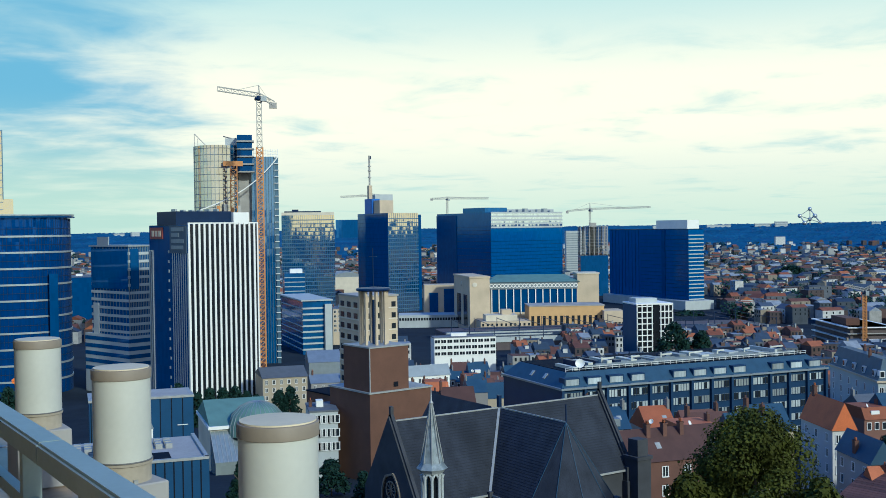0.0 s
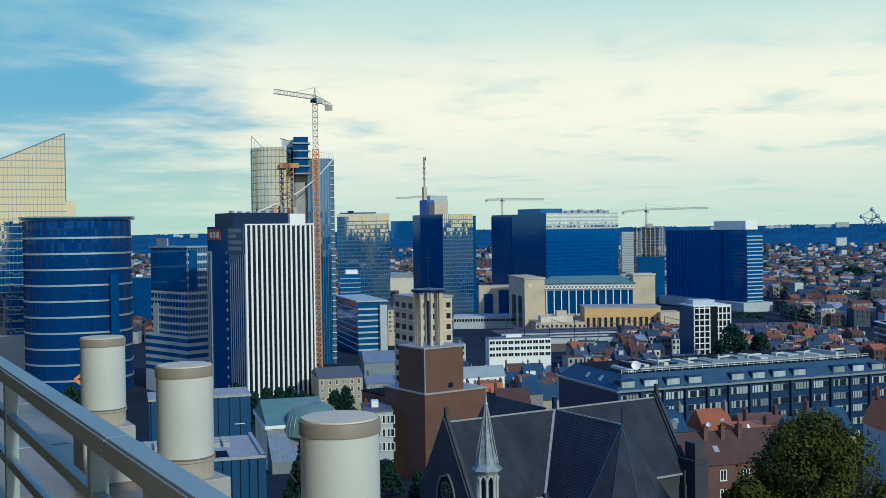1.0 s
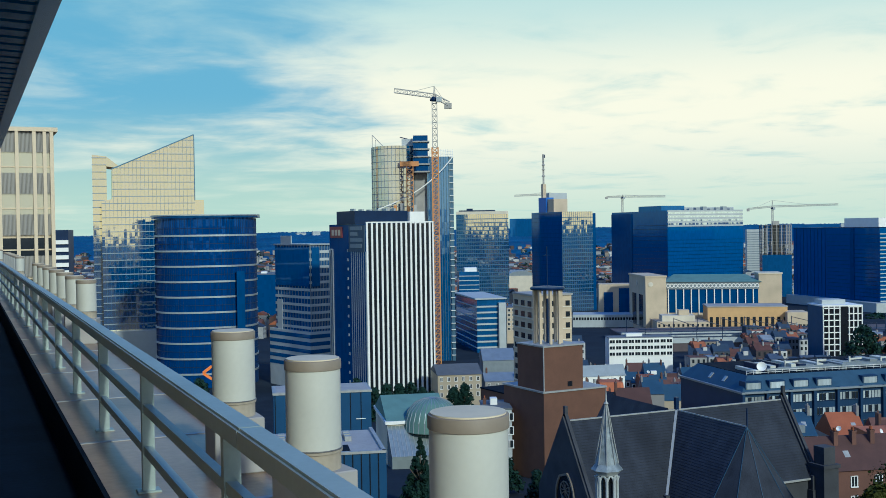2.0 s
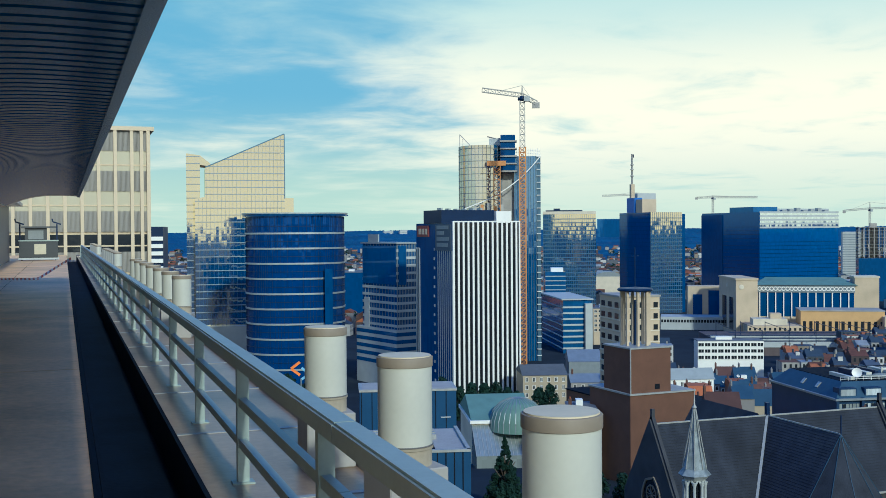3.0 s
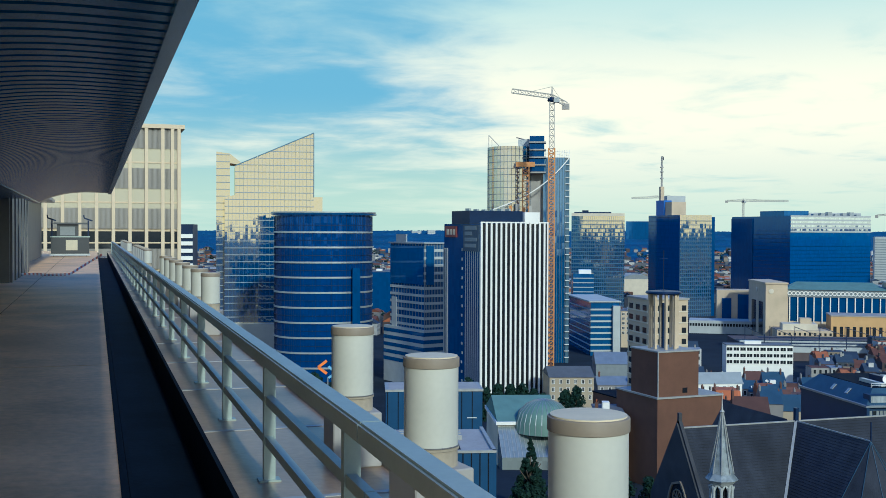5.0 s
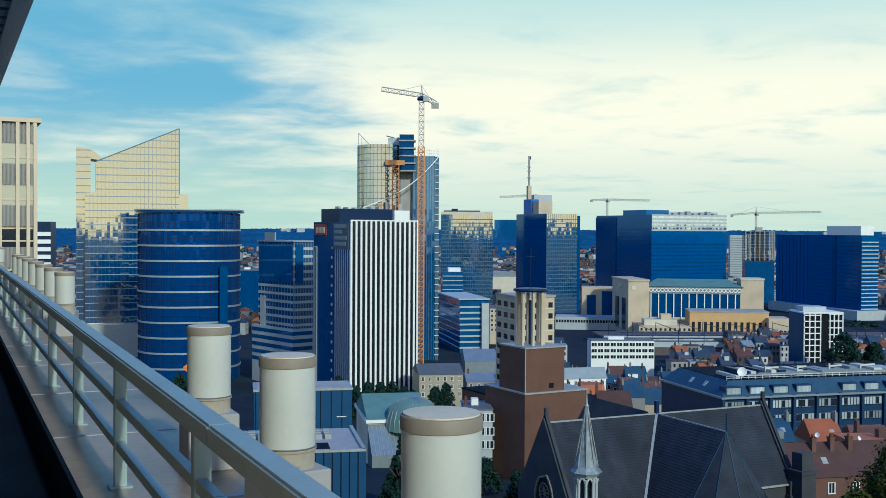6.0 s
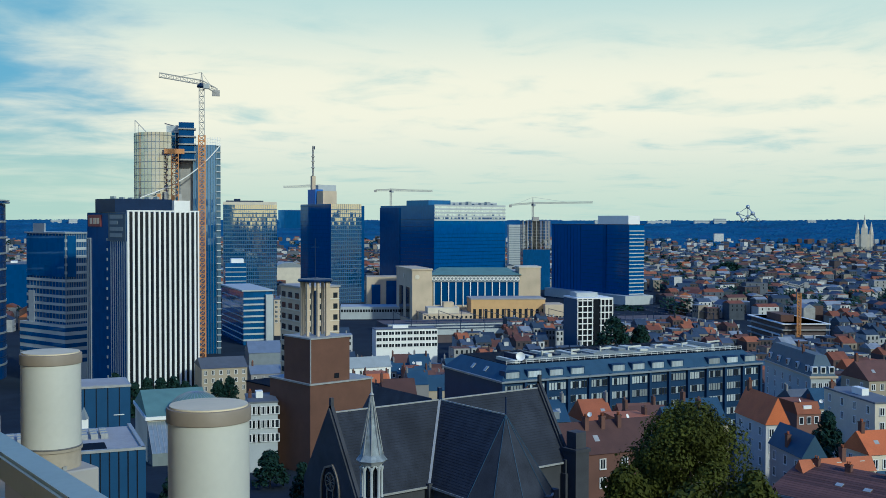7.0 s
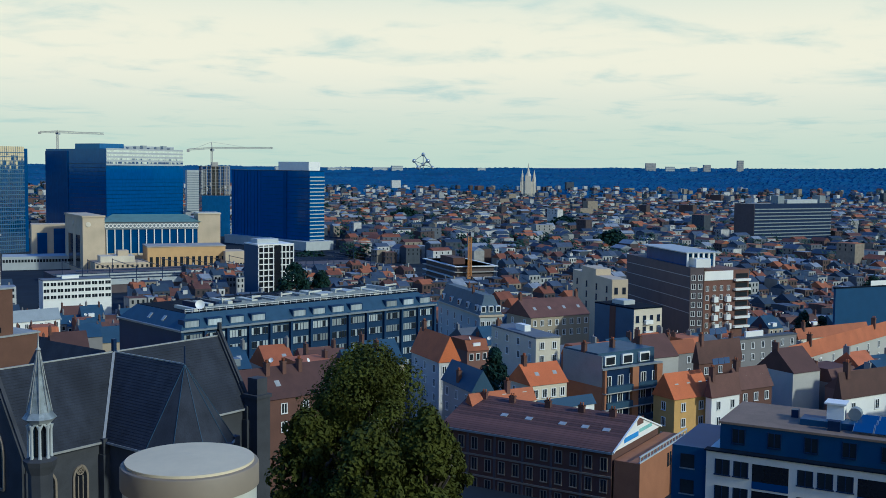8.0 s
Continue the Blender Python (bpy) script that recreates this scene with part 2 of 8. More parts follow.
CRANE_GREY = paint("crane_grey", (0.42, 0.40, 0.36), 0.5, vary=0.1, scale=2)
LEAF = paint("leaves", (0.056, 0.062, 0.009), 0.7, spec=0.1, vary=0.7, scale=4, each=0.2)
LEAF_DARK = paint("dark_leaves", (0.014, 0.036, 0.026), 0.7, spec=0.12, vary=0.3, scale=3)
BARK = paint("bark", (0.09, 0.07, 0.05), 0.9, vary=0.3, scale=0.6, bump=0.5)
GRASS = paint("grass", (0.06, 0.10, 0.03), 0.9, vary=0.3, scale=3)
BROWN_ROOFING = paint("brown_roofing", (0.22, 0.15, 0.10), 0.85, vary=0.22, scale=1.5, stain=0.4)
ASPHALT = paint("asphalt", (0.026, 0.034, 0.045), 0.9, spec=0.05, vary=0.25, scale=8, stain=0.4)
# Blue of the distance haze is mixed into the foliage colour.
HAZY_FOREST = paint("far_woods", (0.022, 0.085, 0.185), 0.9, spec=0.02, vary=0.3, scale=40, stain=0.4)
GLASS = paint("window_glass", (0.02, 0.025, 0.03), 0.08, vary=0.3, scale=2)
FRAME_WHITE = paint("white_frame", (0.75, 0.74, 0.70), 0.5, vary=0.05)
CURTAIN = paint("pale_curtains", (0.34, 0.37, 0.37), 0.25, vary=0.4, scale=0.6, each=0.4, streak=0.1)
SOLAR = paint("solar_cells", (0.02, 0.06, 0.16), 0.1, vary=0.1)
LOGO_ORANGE = paint("orange_sign", (0.85, 0.22, 0.03), 0.4, vary=0.03)
SIGN_RED = paint("red_sign", (0.25, 0.05, 0.035), 0.5, vary=0.05)
SIGN_BLUE = paint("blue_grey_sign", (0.05, 0.08, 0.12), 0.5, vary=0.1)
ORANGE_BRICK = paint("orange_brick", (0.32, 0.135, 0.06), 0.85, vary=0.16, scale=1.6, stain=0.25)
TAPE_RED = paint("red_tape", (0.55, 0.12, 0.08), 0.5, vary=0.05)


# ---- helpers ----
def link_mesh(name, mesh, parent, label="", loc=(0, 0, 0), turn=0.0):
    ob = new(name, mesh)
    ob.parent = parent
    ob.location = loc
    if turn:
        ob.rotation_euler = (0, 0, turn)
    if label:
        ob["label"] = label
    return ob


def raw(name, verts, faces, material, smooth=False):
    me = bpy.data.meshes.new(name)
    me.from_pydata(verts, [], faces)
    me.materials.append(material)
    if smooth:
        me.polygons.foreach_set("use_smooth", [True] * len(me.polygons))
    me.update()
    return me


def boxes(name, items, material):
    """A mesh of boxes (x0, y0, z0, x1, y1, z1)."""
    v, f = [], []
    for x0, y0, z0, x1, y1, z1 in items:
        k = len(v)
        v += [(x0, y0, z0), (x1, y0, z0), (x1, y1, z0), (x0, y1, z0), (x0, y0, z1), (x1, y0, z1), (x1, y1, z1), (x0, y1, z1)]
        f += [tuple(k + i for i in q) for q in ((3, 2, 1, 0), (4, 5, 6, 7), (0, 1, 5, 4), (1, 2, 6, 5), (2, 3, 7, 6), (3, 0, 4, 7))]
    return raw(name, v, f, material)


def bar(a, b, w, v, f):
    """Adds a square bar from a to b to the lists."""
    a, b = Vector(a), Vector(b)
    d = (b - a).normalized()
    s = d.cross(Vector((0, 0, 1)) if abs(d.z) < 0.9 else Vector((1, 0, 0))).normalized() * w / 2
    u = d.cross(s).normalized() * w / 2
    k = len(v)
    for p in (a, b):
        v += [tuple(p + s + u), tuple(p - s + u), tuple(p - s - u), tuple(p + s - u)]
    f += [tuple(k + i for i in q) for q in ((3, 2, 1, 0), (4, 5, 6, 7), (0, 1, 5, 4), (1, 2, 6, 5), (2, 3, 7, 6), (3, 0, 4, 7))]


def lathe(name, rings, material, sides=32, smooth=True, close=True):
    """A turned solid from (radius, z) rings."""
    v, f = [], []
    for r, z in rings:
        v += [(r * math.cos(2 * math.pi * i / sides), r * math.sin(2 * math.pi * i / sides), z) for i in range(sides)]
    for k in range(len(rings) - 1):
        for i in range(sides):
            j = (i + 1) % sides
            f.append((k * sides + i, k * sides + j, (k + 1) * sides + j, (k + 1) * sides + i))
    if close:
        f += [tuple(reversed(range(sides))), tuple(range((len(rings) - 1) * sides, len(rings) * sides))]
    me = raw(name, v, f, material)
    if smooth:
        me.polygons.foreach_set("use_smooth", [len(p.vertices) == 4 for p in me.polygons])
        me.set_sharp_from_angle(angle=radians(35))
    return me


def at(bearing, distance):
    return distance * math.sin(radians(bearing)), distance * math.cos(radians(bearing))


def level(slope, distance):
    """Height of what is seen at that angle over the horizon."""
    return EYE + distance * math.tan(radians(slope))


def smooth(a, b, x):
    x = min(max((x - a) / (b - a), 0.0), 1.0)
    return x * x * (3 - 2 * x)


def ground(x, y):
    d = math.hypot(x, y)
    z = -50 - 22 * smooth(170, 450, d)
    bearing = math.degrees(math.atan2(x, y))
    crest = 2 + 14 * smooth(48, 75, bearing) - 6 * smooth(30, 0, bearing)
    if d > 2300:
        z += (72 + crest) * smooth(2300, 4100, d)
    return z


def root(name, loc, turn=0.0, label="", category="", group="", kind=""):
    ob = new(name)
    ob.empty_display_size = 1
    ob.location, ob.rotation_euler = loc, (0, 0, turn)
    return tagged(ob, label, category, group, kind)


class Block:
    """A building whose near corner stands at a bearing and distance; its right-hand face runs along `heading`
    to the bearing `right`, its left-hand face at a right angle to the bearing `left`."""

    def __init__(self, name, left, corner, right, distance, heading, top, label, category="building", depth=None, base=None, width=None):
        px, py = at(corner, distance)
        ur = at(heading, 1)
        ul = at(heading - 90, 1)

        def reach(u, bearing):
            rx, ry = at(bearing, 1)
            det = u[0] * -ry + u[1] * rx
            return (-px * -ry - py * rx) / det

        self.w = width or reach(ur, right)
        self.d = depth or reach(ul, left)
        gz = min(ground(px, py), ground(px + ur[0] * self.w, py + ur[1] * self.w)) - 1 if base is None else base
        self.h = level(top, distance) - gz
        self.distance, self.base = distance, gz
        self.root = root(name, (px, py, gz), radians(90 - heading), label, category)

    def z(self, slope, distance=None):
        return level(slope, distance or self.distance) - self.base

    def part(self, name, items, material, label="", loc=(0, 0, 0), parent=None):
        return link_mesh(name, boxes(name, items, material), parent or self.root, label, loc)

    def body(self, material, name="wall", top=None):
        return self.part(name, [(0, 0, 0, self.w, self.d, top or self.h)], material)

    def roof(self, material, lip=0.4, over=0.0):
        self.part("roof", [(-over, -over, self.h, self.w + over, self.d + over, self.h + lip)], material)

    def face(self, side, u0, u1, z0, z1, proud, back=-0.05):
        if side == "R":
            return (u0, -proud, z0, u1, -back, z1)
        return (-proud, u0, z0, -back, u1, z1)

    def bands(self, side, zs, thick, material, proud=0.25, u0=0.0, u1=None, name="floor_band", label=""):
        u1 = u1 if u1 is not None else (self.w if side == "R" else self.d)
        me = boxes(name, [self.face(side, u0, u1, 0, thick, proud)], material)
        for z in zs:
            link_mesh(name, me, self.root, label, (0, 0, z))

    def fins(self, side, us, wide, material, z0, z1, proud=0.4, name="fin", label=""):
        me = boxes(name, [self.face(side, 0, wide, z0, z1, proud)], material)
        for u in us:
            link_mesh(name, me, self.root, label, (u, 0, 0) if side == "R" else (0, u, 0))


def steps(a, b, n):
    return [a + (b - a) * i / n for i in range(n)]


# ---- the large structure ----
def build_ground():
    v, f = [], []
    radii = [8, 30, 60, 100, 150, 190, 240, 300, 370, 450, 600, 900, 1300, 1800, 2300] + [2300 + 150 * i for i in range(1, 17)]
    sides = 144
    for r in radii:
        for i in range(sides):
            x, y = at(360 * i / sides, r)
            z = ground(x, y)
            if r > 3000:
                z += 5 * noise.noise((x / 260, y / 260, 0)) + 2.5 * noise.noise((x / 60, y / 60, 3))
            v.append((x, y, z))
    for k in range(len(radii) - 1):
        for i in range(sides):
            j = (i + 1) % sides
            f.append((k * sides + j, k * sides + i, (k + 1) * sides + i, (k + 1) * sides + j))
    f.append(tuple(range(sides)))
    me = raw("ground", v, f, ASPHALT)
    me.materials.append(HAZY_FOREST)
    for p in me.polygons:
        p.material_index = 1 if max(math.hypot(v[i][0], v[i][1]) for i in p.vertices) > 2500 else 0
    tagged(new("ground", me), "city ground rising to dark wooded hills at the horizon", "ground", kind="structure")


build_ground()
LEDGE_OUT, GUTTER_IN, GUTTER_OUT, RUN0, RUN1 = 2.08, 0.25, 0.90, -8.0, 84.0


def build_terrace():
    floor = tagged(new("floor"), "brown concrete walkway slabs with dark open joints", "walkway", kind="structure")
    ys = [RUN0] + [-3.9 + 9.1 * i for i in range(10)]
    seam = -1.83
    for a, b in zip(ys, ys[1:] + [RUN1 + 6]):
        for x0, x1 in ((-4.0, seam - 0.012), (seam + 0.012, GUTTER_IN - 0.05)):
            link_mesh("slab", boxes("slab", [(x0, a + 0.018, -0.14, x1, b - 0.018, random.uniform(-0.004, 0.0))], TERRACE), floor)
        link_mesh("joint", boxes("joint", [(-4.0, a - 0.018, -0.14, GUTTER_IN - 0.05, a + 0.018, -0.012)], BITUMEN), floor)
    link_mesh("joint", boxes("joint", [(seam - 0.012, RUN0, -0.14, seam + 0.012, RUN1 + 6, -0.013)], BITUMEN), floor)
    # Unseen body, given dark glass so the mirror tower reflects it dark.
    under = tagged(new("floor_base", boxes("floor_base", [(-4.0, RUN0, -49.0, GUTTER_IN - 0.05, RUN1 + 6, -0.15), (GUTTER_IN - 0.05, RUN0, -49, GUTTER_OUT, RUN1 + 6, -0.42),
                   (GUTTER_OUT, RUN0, -49, LEDGE_OUT - 0.01, RUN1 + 6, -0.05)], NAVY_GLASS)), "unseen building body under the terrace, dark for its reflection", "wall", kind="structure")
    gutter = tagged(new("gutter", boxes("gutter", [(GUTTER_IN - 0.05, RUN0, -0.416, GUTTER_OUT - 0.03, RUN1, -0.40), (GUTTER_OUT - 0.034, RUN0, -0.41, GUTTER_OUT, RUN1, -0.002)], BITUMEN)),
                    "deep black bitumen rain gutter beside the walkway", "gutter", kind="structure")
    v, f = [], []
    bar((GUTTER_IN, RUN0, -0.015), (GUTTER_IN, RUN1, -0.015), 0.03, v, f)
    bar((GUTTER_IN - 0.06, RUN0, -0.005), (GUTTER_IN - 0.06, RUN1, -0.005), 0.022, v, f)
    link_mesh("edge_strip", raw("edge_strip", v, f, BITUMEN), gutter)
    ledge = tagged(new("ledge"), "grey brown membrane ledge with pale seams and wet stains", "ledge", kind="structure")
    y = RUN0
    k = 0
    while y < RUN1:
        link_mesh("panel", boxes("panel", [(GUTTER_OUT, y + 0.008, -0.05, LEDGE_OUT, y + 2.46, 0.0)], LEDGE), ledge)
        y += 2.47
    me = boxes("seam", [(GUTTER_OUT, -0.03, 0.0, LEDGE_OUT, 0.03, 0.006)], LEAD)
    for i in range(36):
        link_mesh("seam", me, ledge, "", (0, RUN0 + 2.47 * i, 0))
    link_mesh("edge_trim", boxes("edge_trim", [(LEDGE_OUT - 0.06, RUN0, 0.0, LEDGE_OUT + 0.03, RUN1, 0.045)], LEAD), ledge, "pale metal edge trim")


build_terrace()


def build_railing():
    rail = root("railing", (1.15, 0, 0), 0, "galvanised steel railing with a flat top rail and two lower bars", "railing")
    y0 = 7.32 + 0.04 - 2.47 * 6
    posts = [y0 + 2.47 * i for i in range(37)]
    me = boxes("post", [(-0.035, -0.03, 0.0, 0.045, 0.03, 0.80)], STEEL)
    foot = boxes("foot_plate", [(-0.07, -0.06, 0.0, 0.08, 0.06, 0.012)], STEEL)
    for y in posts:
        p = link_mesh("post", me, rail, "", (0, y, 0))
        link_mesh("foot_plate", foot, p)
    bm = bmesh.new()
    bmesh.ops.create_cube(bm, size=1, matrix=Matrix.Translation((0.004, 3.7, 0.845)) @ Matrix.Diagonal((0.118, 7.395, 0.10, 1)))
    bmesh.ops.bevel(bm, geom=[e for e in bm.edges if abs((e.verts[0].co - e.verts[1].co).y) > 1], offset=0.012, segments=2, affect="EDGES")
    top = bpy.data.meshes.new("top_rail")
    bm.to_mesh(top)
    top.materials.append(STEEL)
    low = boxes("lower_bar", [(-0.025, 0.0, -0.03, 0.025, 7.40, 0.03)], STEEL)
    for i in range(12):
        y = 4.51 - 7.41 * 2 + 7.41 * i
        if y + 7.4 > RUN1 + 2:
            break
        link_mesh("top_rail", top, rail, "", (0, y, 0))
        for z in (0.28, 0.56):
            link_mesh("lower_bar", low, rail, "", (0, y, z))


build_railing()


def build_pipes():
    d = 0.32
    r = d / 2
    proto = root("vent_pipe", (0, 0, 0), 0, "cream painted round vent stack with a grey collar on a plinth", "vent", "row of vent stacks")
    top, ring, foot, bottom = EYE - 2.22 * d, EYE - 2.39 * d, EYE - 3.80 * d, EYE - 4.13 * d
    link_mesh("body", lathe("body", [(r * 0.965, foot), (r * 0.965, ring + 0.004)], PIPE, 48), proto)
    link_mesh("collar", lathe("collar", [(r * 0.97, ring), (r, ring + 0.002), (r, top - 0.004), (r * 0.985, top), (r * 0.90, top + 0.003), (r * 0.3, top + 0.006)], PIPE_RING, 48), proto, "grey weathered collar")
    link_mesh("lid", lathe("lid", [(r * 0.93, top), (r * 0.93, top + 0.008), (0.004, top + 0.012)], WARM_LID, 48), proto)
    link_mesh("foot_ring", lathe("foot_ring", [(r * 0.95, bottom), (r * 0.95, foot - 0.012), (r, foot - 0.010), (r * 1.005, foot + 0.002), (r * 0.96, foot + 0.006)], FOOT_RING, 48), proto)
    link_mesh("seal", lathe("seal", [(r * 0.97, foot + 0.004), (r * 1.008, foot + 0.006), (r * 1.008, foot + 0.010), (r * 0.97, foot + 0.012)], CLADDING, 48), proto, "dark sealing strip")
    link_mesh("clamp", boxes("clamp", [(-0.012, -r * 1.03, bottom, 0.012, -r * 0.93, bottom + 0.022)], LEAD), proto)
    bm = bmesh.new()
    bmesh.ops.create_cube(bm, size=1, matrix=Matrix.Translation((0, 0, bottom / 2)) @ Matrix.Diagonal((d * 1.12, d * 1.2, bottom, 1)))
    bmesh.ops.bevel(bm, geom=bm.edges[:], offset=0.008, segments=1, affect="EDGES")
    plinth = bpy.data.meshes.new("plinth")
    bm.to_mesh(plinth)
    plinth.materials.append(CONCRETE)
    link_mesh("plinth", plinth, proto, "grey concrete plinth")
    x = 5.72 * d
    ys = [5.5, 11.75, 18.1, 24.2] + [56.2 + 6.2 * i for i in range(7)] + [126 + 6.2 * i for i in range(7)] + [196 + 6.2 * i for i in range(8)]
    proto.location = (x, ys[0] * d, 0)
    for y in ys[1:]:
        copy_thing(proto, pose(x, y * d, 0, 0, 0, random.uniform(-20, 20)))


build_pipes()


def build_canopy():
    """Curved soffit of thin slats over the walkway, with a flat fascia."""
    # Near end y0 is unseen, placed so sunlit floor there bounces light forward.
    y0, y1, edge = 0.9, 36.8, 0.52
    can = tagged(new("canopy"), "dark metal canopy with a curved soffit of narrow slats", "canopy", kind="structure")
    curve = []
    for i in range(15):
        t = i / 14
        curve.append((0.42 - 2.1 * t, 1.20 + 0.03 * math.sin(math.pi * t) - 0.33 * t ** 3.2))
    v, f = [], []
    for x, h in curve:
        v += [(x, -0.09, EYE + h), (x, 0.09, EYE + h), (x, -0.09, EYE + h + 0.05), (x, 0.09, EYE + h + 0.05)]
    for k in range(len(curve) - 1):
        a, b = 4 * k, 4 * k + 4
        f += [(a, b, b + 1, a + 1), (a + 2, a + 3, b + 3, b + 2), (a, a + 2, b + 2, b), (a + 1, b + 1, b + 3, a + 3)]
    slat = raw("slat", v, f, SOFFIT)
    for i in range(int((y1 - 0.6 - y0) / 0.26)):
        link_mesh("slat", slat, can, "", (0, y0 + 0.2 + 0.26 * i, 0))
    v, f = [], []
    for x, h in curve:
        v += [(x, y0, EYE + h + 0.06), (x, y1, EYE + h + 0.06)]
    for k in range(len(curve) - 1):
        f.append((2 * k, 2 * k + 2, 2 * k + 3, 2 * k + 1))
    link_mesh("backing", raw("backing", v, f, BLACK), can)
    link_mesh("fascia", boxes("fascia", [(0.42, y0, EYE + 1.16, edge, y1, EYE + 1.9)], SOFFIT), can)
    link_mesh("top", boxes("top", [(-4.0, y0, EYE + 1.9, edge, y1, EYE + 2.0), (-1.68, y1 - 0.1, EYE + 1.25, edge, y1, EYE + 1.9)], SOFFIT), can)
    link_mesh("end_board", boxes("end_board", [(-1.84, y0 - 0.08, EYE + 1.26, edge, y0 - 0.004, EYE + 2.0)], SOFFIT), can)
    link_mesh("edge_beam", boxes("edge_beam", [(-1.84, y0, EYE + 0.84, -1.68, y1, EYE + 1.9)], SOFFIT), can)
    link_mesh("recess_ceiling", boxes("recess_ceiling", [(-4.0, y0, EYE + 0.98, -1.84, y1, EYE + 1.05)], SOFFIT), can)
    v, f = [], []
    for x, h in curve:
        v += [(x, y1 - 0.9, EYE + h - 0.006), (x, y1, EYE + h - 0.006), ]
    for k in range(len(curve) - 1):
        f.append((2 * k, 2 * k + 2, 2 * k + 3, 2 * k + 1))
    link_mesh("end_plate", raw("end_plate", v, f, SOFFIT), can)
    # Out of view; white so that it throws light back on the floor.
    back = tagged(new("wall_back", boxes("wall_back", [(-4.2, RUN0, -0.15, -4.0, 39, EYE + 2.0)], WHITE)), "unseen white wall added to bounce light onto the walkway", "wall", kind="structure")
    # Unseen end wall, kept low to let light in from behind.
    end = tagged(new("wall_end", boxes("wall_end", [(-4.2, RUN0 - 0.2, -50, 0.1, RUN0 - 0.02, 1.1)], CLADDING)), "low grey clad end wall of the walkway", "wall", kind="structure")
    # clad volume that narrows the walkway further on
    clad = tagged(new("wall_clad"), "grey ribbed metal cladding wall beside the walkway", "wall", kind="structure")
    link_mesh("core", boxes("core", [(-4.0, 36.9, 0, -2.62, 47, 3.4), (-4.2, 47, 0, -3.2, 72, 3.4)], CLADDING), clad)
    me = boxes("rib", [(0, -0.09, 0, 0.30, 0, 3.4)], CLADDING)
    for i in range(4):
        link_mesh("rib", me, clad, "", (-3.98 + 0.36 * i + random.uniform(-0.02, 0.02), 36.9, 0))
    me = boxes("rib", [(0, 0, 0, 0.10, 0.9, 3.4)], CLADDING)
    for i in range(6):
        link_mesh("rib", me, clad, "", (-2.62, 37.1 + 1.65 * i, 0))
    link_mesh("eaves_beam", boxes("eaves_beam", [(-4.2, 36.95, 3.4, -2.4, 72, 3.6)], SOFFIT), clad)


build_canopy()


def build_gondola():
    d = 72.0
    g = root("facade_gondola", (-1.5, d, 0), 0, "grey steel window-cleaning gondola parked across the walkway", "gondola")
    link_mesh("cage", boxes("cage", [(-1.15, 0, 0.18, 1.15, 0.9, 1.25)], paint("gondola_grey", (0.05, 0.055, 0.06), 0.5, 0.3)), g)
    link_mesh("top_bar", boxes("top_bar", [(-1.2, -0.03, 1.22, 1.2, 0.05, 1.3)], STEEL), g)
    cabin = link_mesh("cabin", boxes("cabin", [(-0.8, 0.1, 1.25, 0.5, 0.85, 2.05)], paint("cabin_grey", (0.05, 0.055, 0.06), 0.5)), g)
    link_mesh("pane", boxes("pane", [(-0.6, 0.09, 1.35, 0.3, 0.12, 1.9)], paint("pane_grey", (0.25, 0.27, 0.27), 0.2)), cabin)
    link_mesh("roof", boxes("roof", [(-1.0, -0.05, 2.05, 1.05, 0.95, 2.16)], paint("roof_grey", (0.07, 0.075, 0.08), 0.5)), g)
    for x in (-1.1, 1.1):
        v, f = [], []
        bar((x, 0.4, 1.25), (x, 0.4, 2.3), 0.09, v, f)
        bar((x - 0.25, 0.4, 2.45), (x + 0.25, 0.4, 2.28), 0.09, v, f)
        bar((x - 0.25, 0.4, 2.45), (x - 0.28, 0.4, 2.65), 0.08, v, f)
        link_mesh("arm", raw("arm", v, f, DARK), g)
    link_mesh("notice", boxes("notice", [(-0.25, -0.02, 0.4, 0.45, 0.0, 1.05)], paint("notice_cream", (0.55, 0.5, 0.36), 0.6)), g, "cream notice board")
    link_mesh("base_beam", boxes("base_beam", [(-1.2, 0, 0.06, 1.2, 0.12, 0.2), (-1.2, 0.75, 0.06, 1.2, 0.87, 0.2)], BAND), g)
    for x in (-1.0, 1.0):
        wheel = lathe("wheel", [(0.02, -0.04), (0.08, -0.04), (0.08, 0.04), (0.02, 0.04)], BLACK, 16)
        w = link_mesh("wheel", wheel, g, "", (x, 0.4, 0.08))
        w.rotation_euler = (0, radians(90), 0)
    # red and white barrier tape across the walkway
    tape = root("barrier_tape", (0, 41.2, 0), 0, "sagging red and white barrier tape", "tape")
    pts = []
    for i in range(41):
        s = i / 40
        x = -2.5 + s * 2.75
        z = 0.10 + 0.10 * abs(s - 0.3) + 0.65 * max(s - 0.6, 0) / 0.4
        pts.append((x, 0.35 * math.sin(9 * s), z))
    for i in range(40):
        v, f = [], []
        a, b = pts[i], pts[i + 1]
        for off in (0.0, 0.05):
            bar((a[0], a[1] + off * 2, a[2] - off), (b[0], b[1] + off * 2, b[2] - off), 0.03, v, f)
        link_mesh("stripe", raw("stripe", v, f, TAPE_RED if i % 2 else WHITE), tape)
    board = root("leaning_board", (-3.35, 34.6, 0), 0, "pale board leaning against the cladding", "board")
    v, f = [], []
    bar((-0.10, 0, 0), (-0.38, 0.9, 2.0), 0.22, v, f)
    link_mesh("plank", raw("plank", v, f, TAN_RIB), board)
    v, f = [], []
    bar((0.16, 0.1, 0), (-0.12, 1.0, 1.95), 0.14, v, f)
    link_mesh("plank", raw("plank", v, f, CREAM), board)
    v, f = [], []
    bar((-0.42, -0.1, 0), (-0.6, 0.9, 1.7), 0.26, v, f)
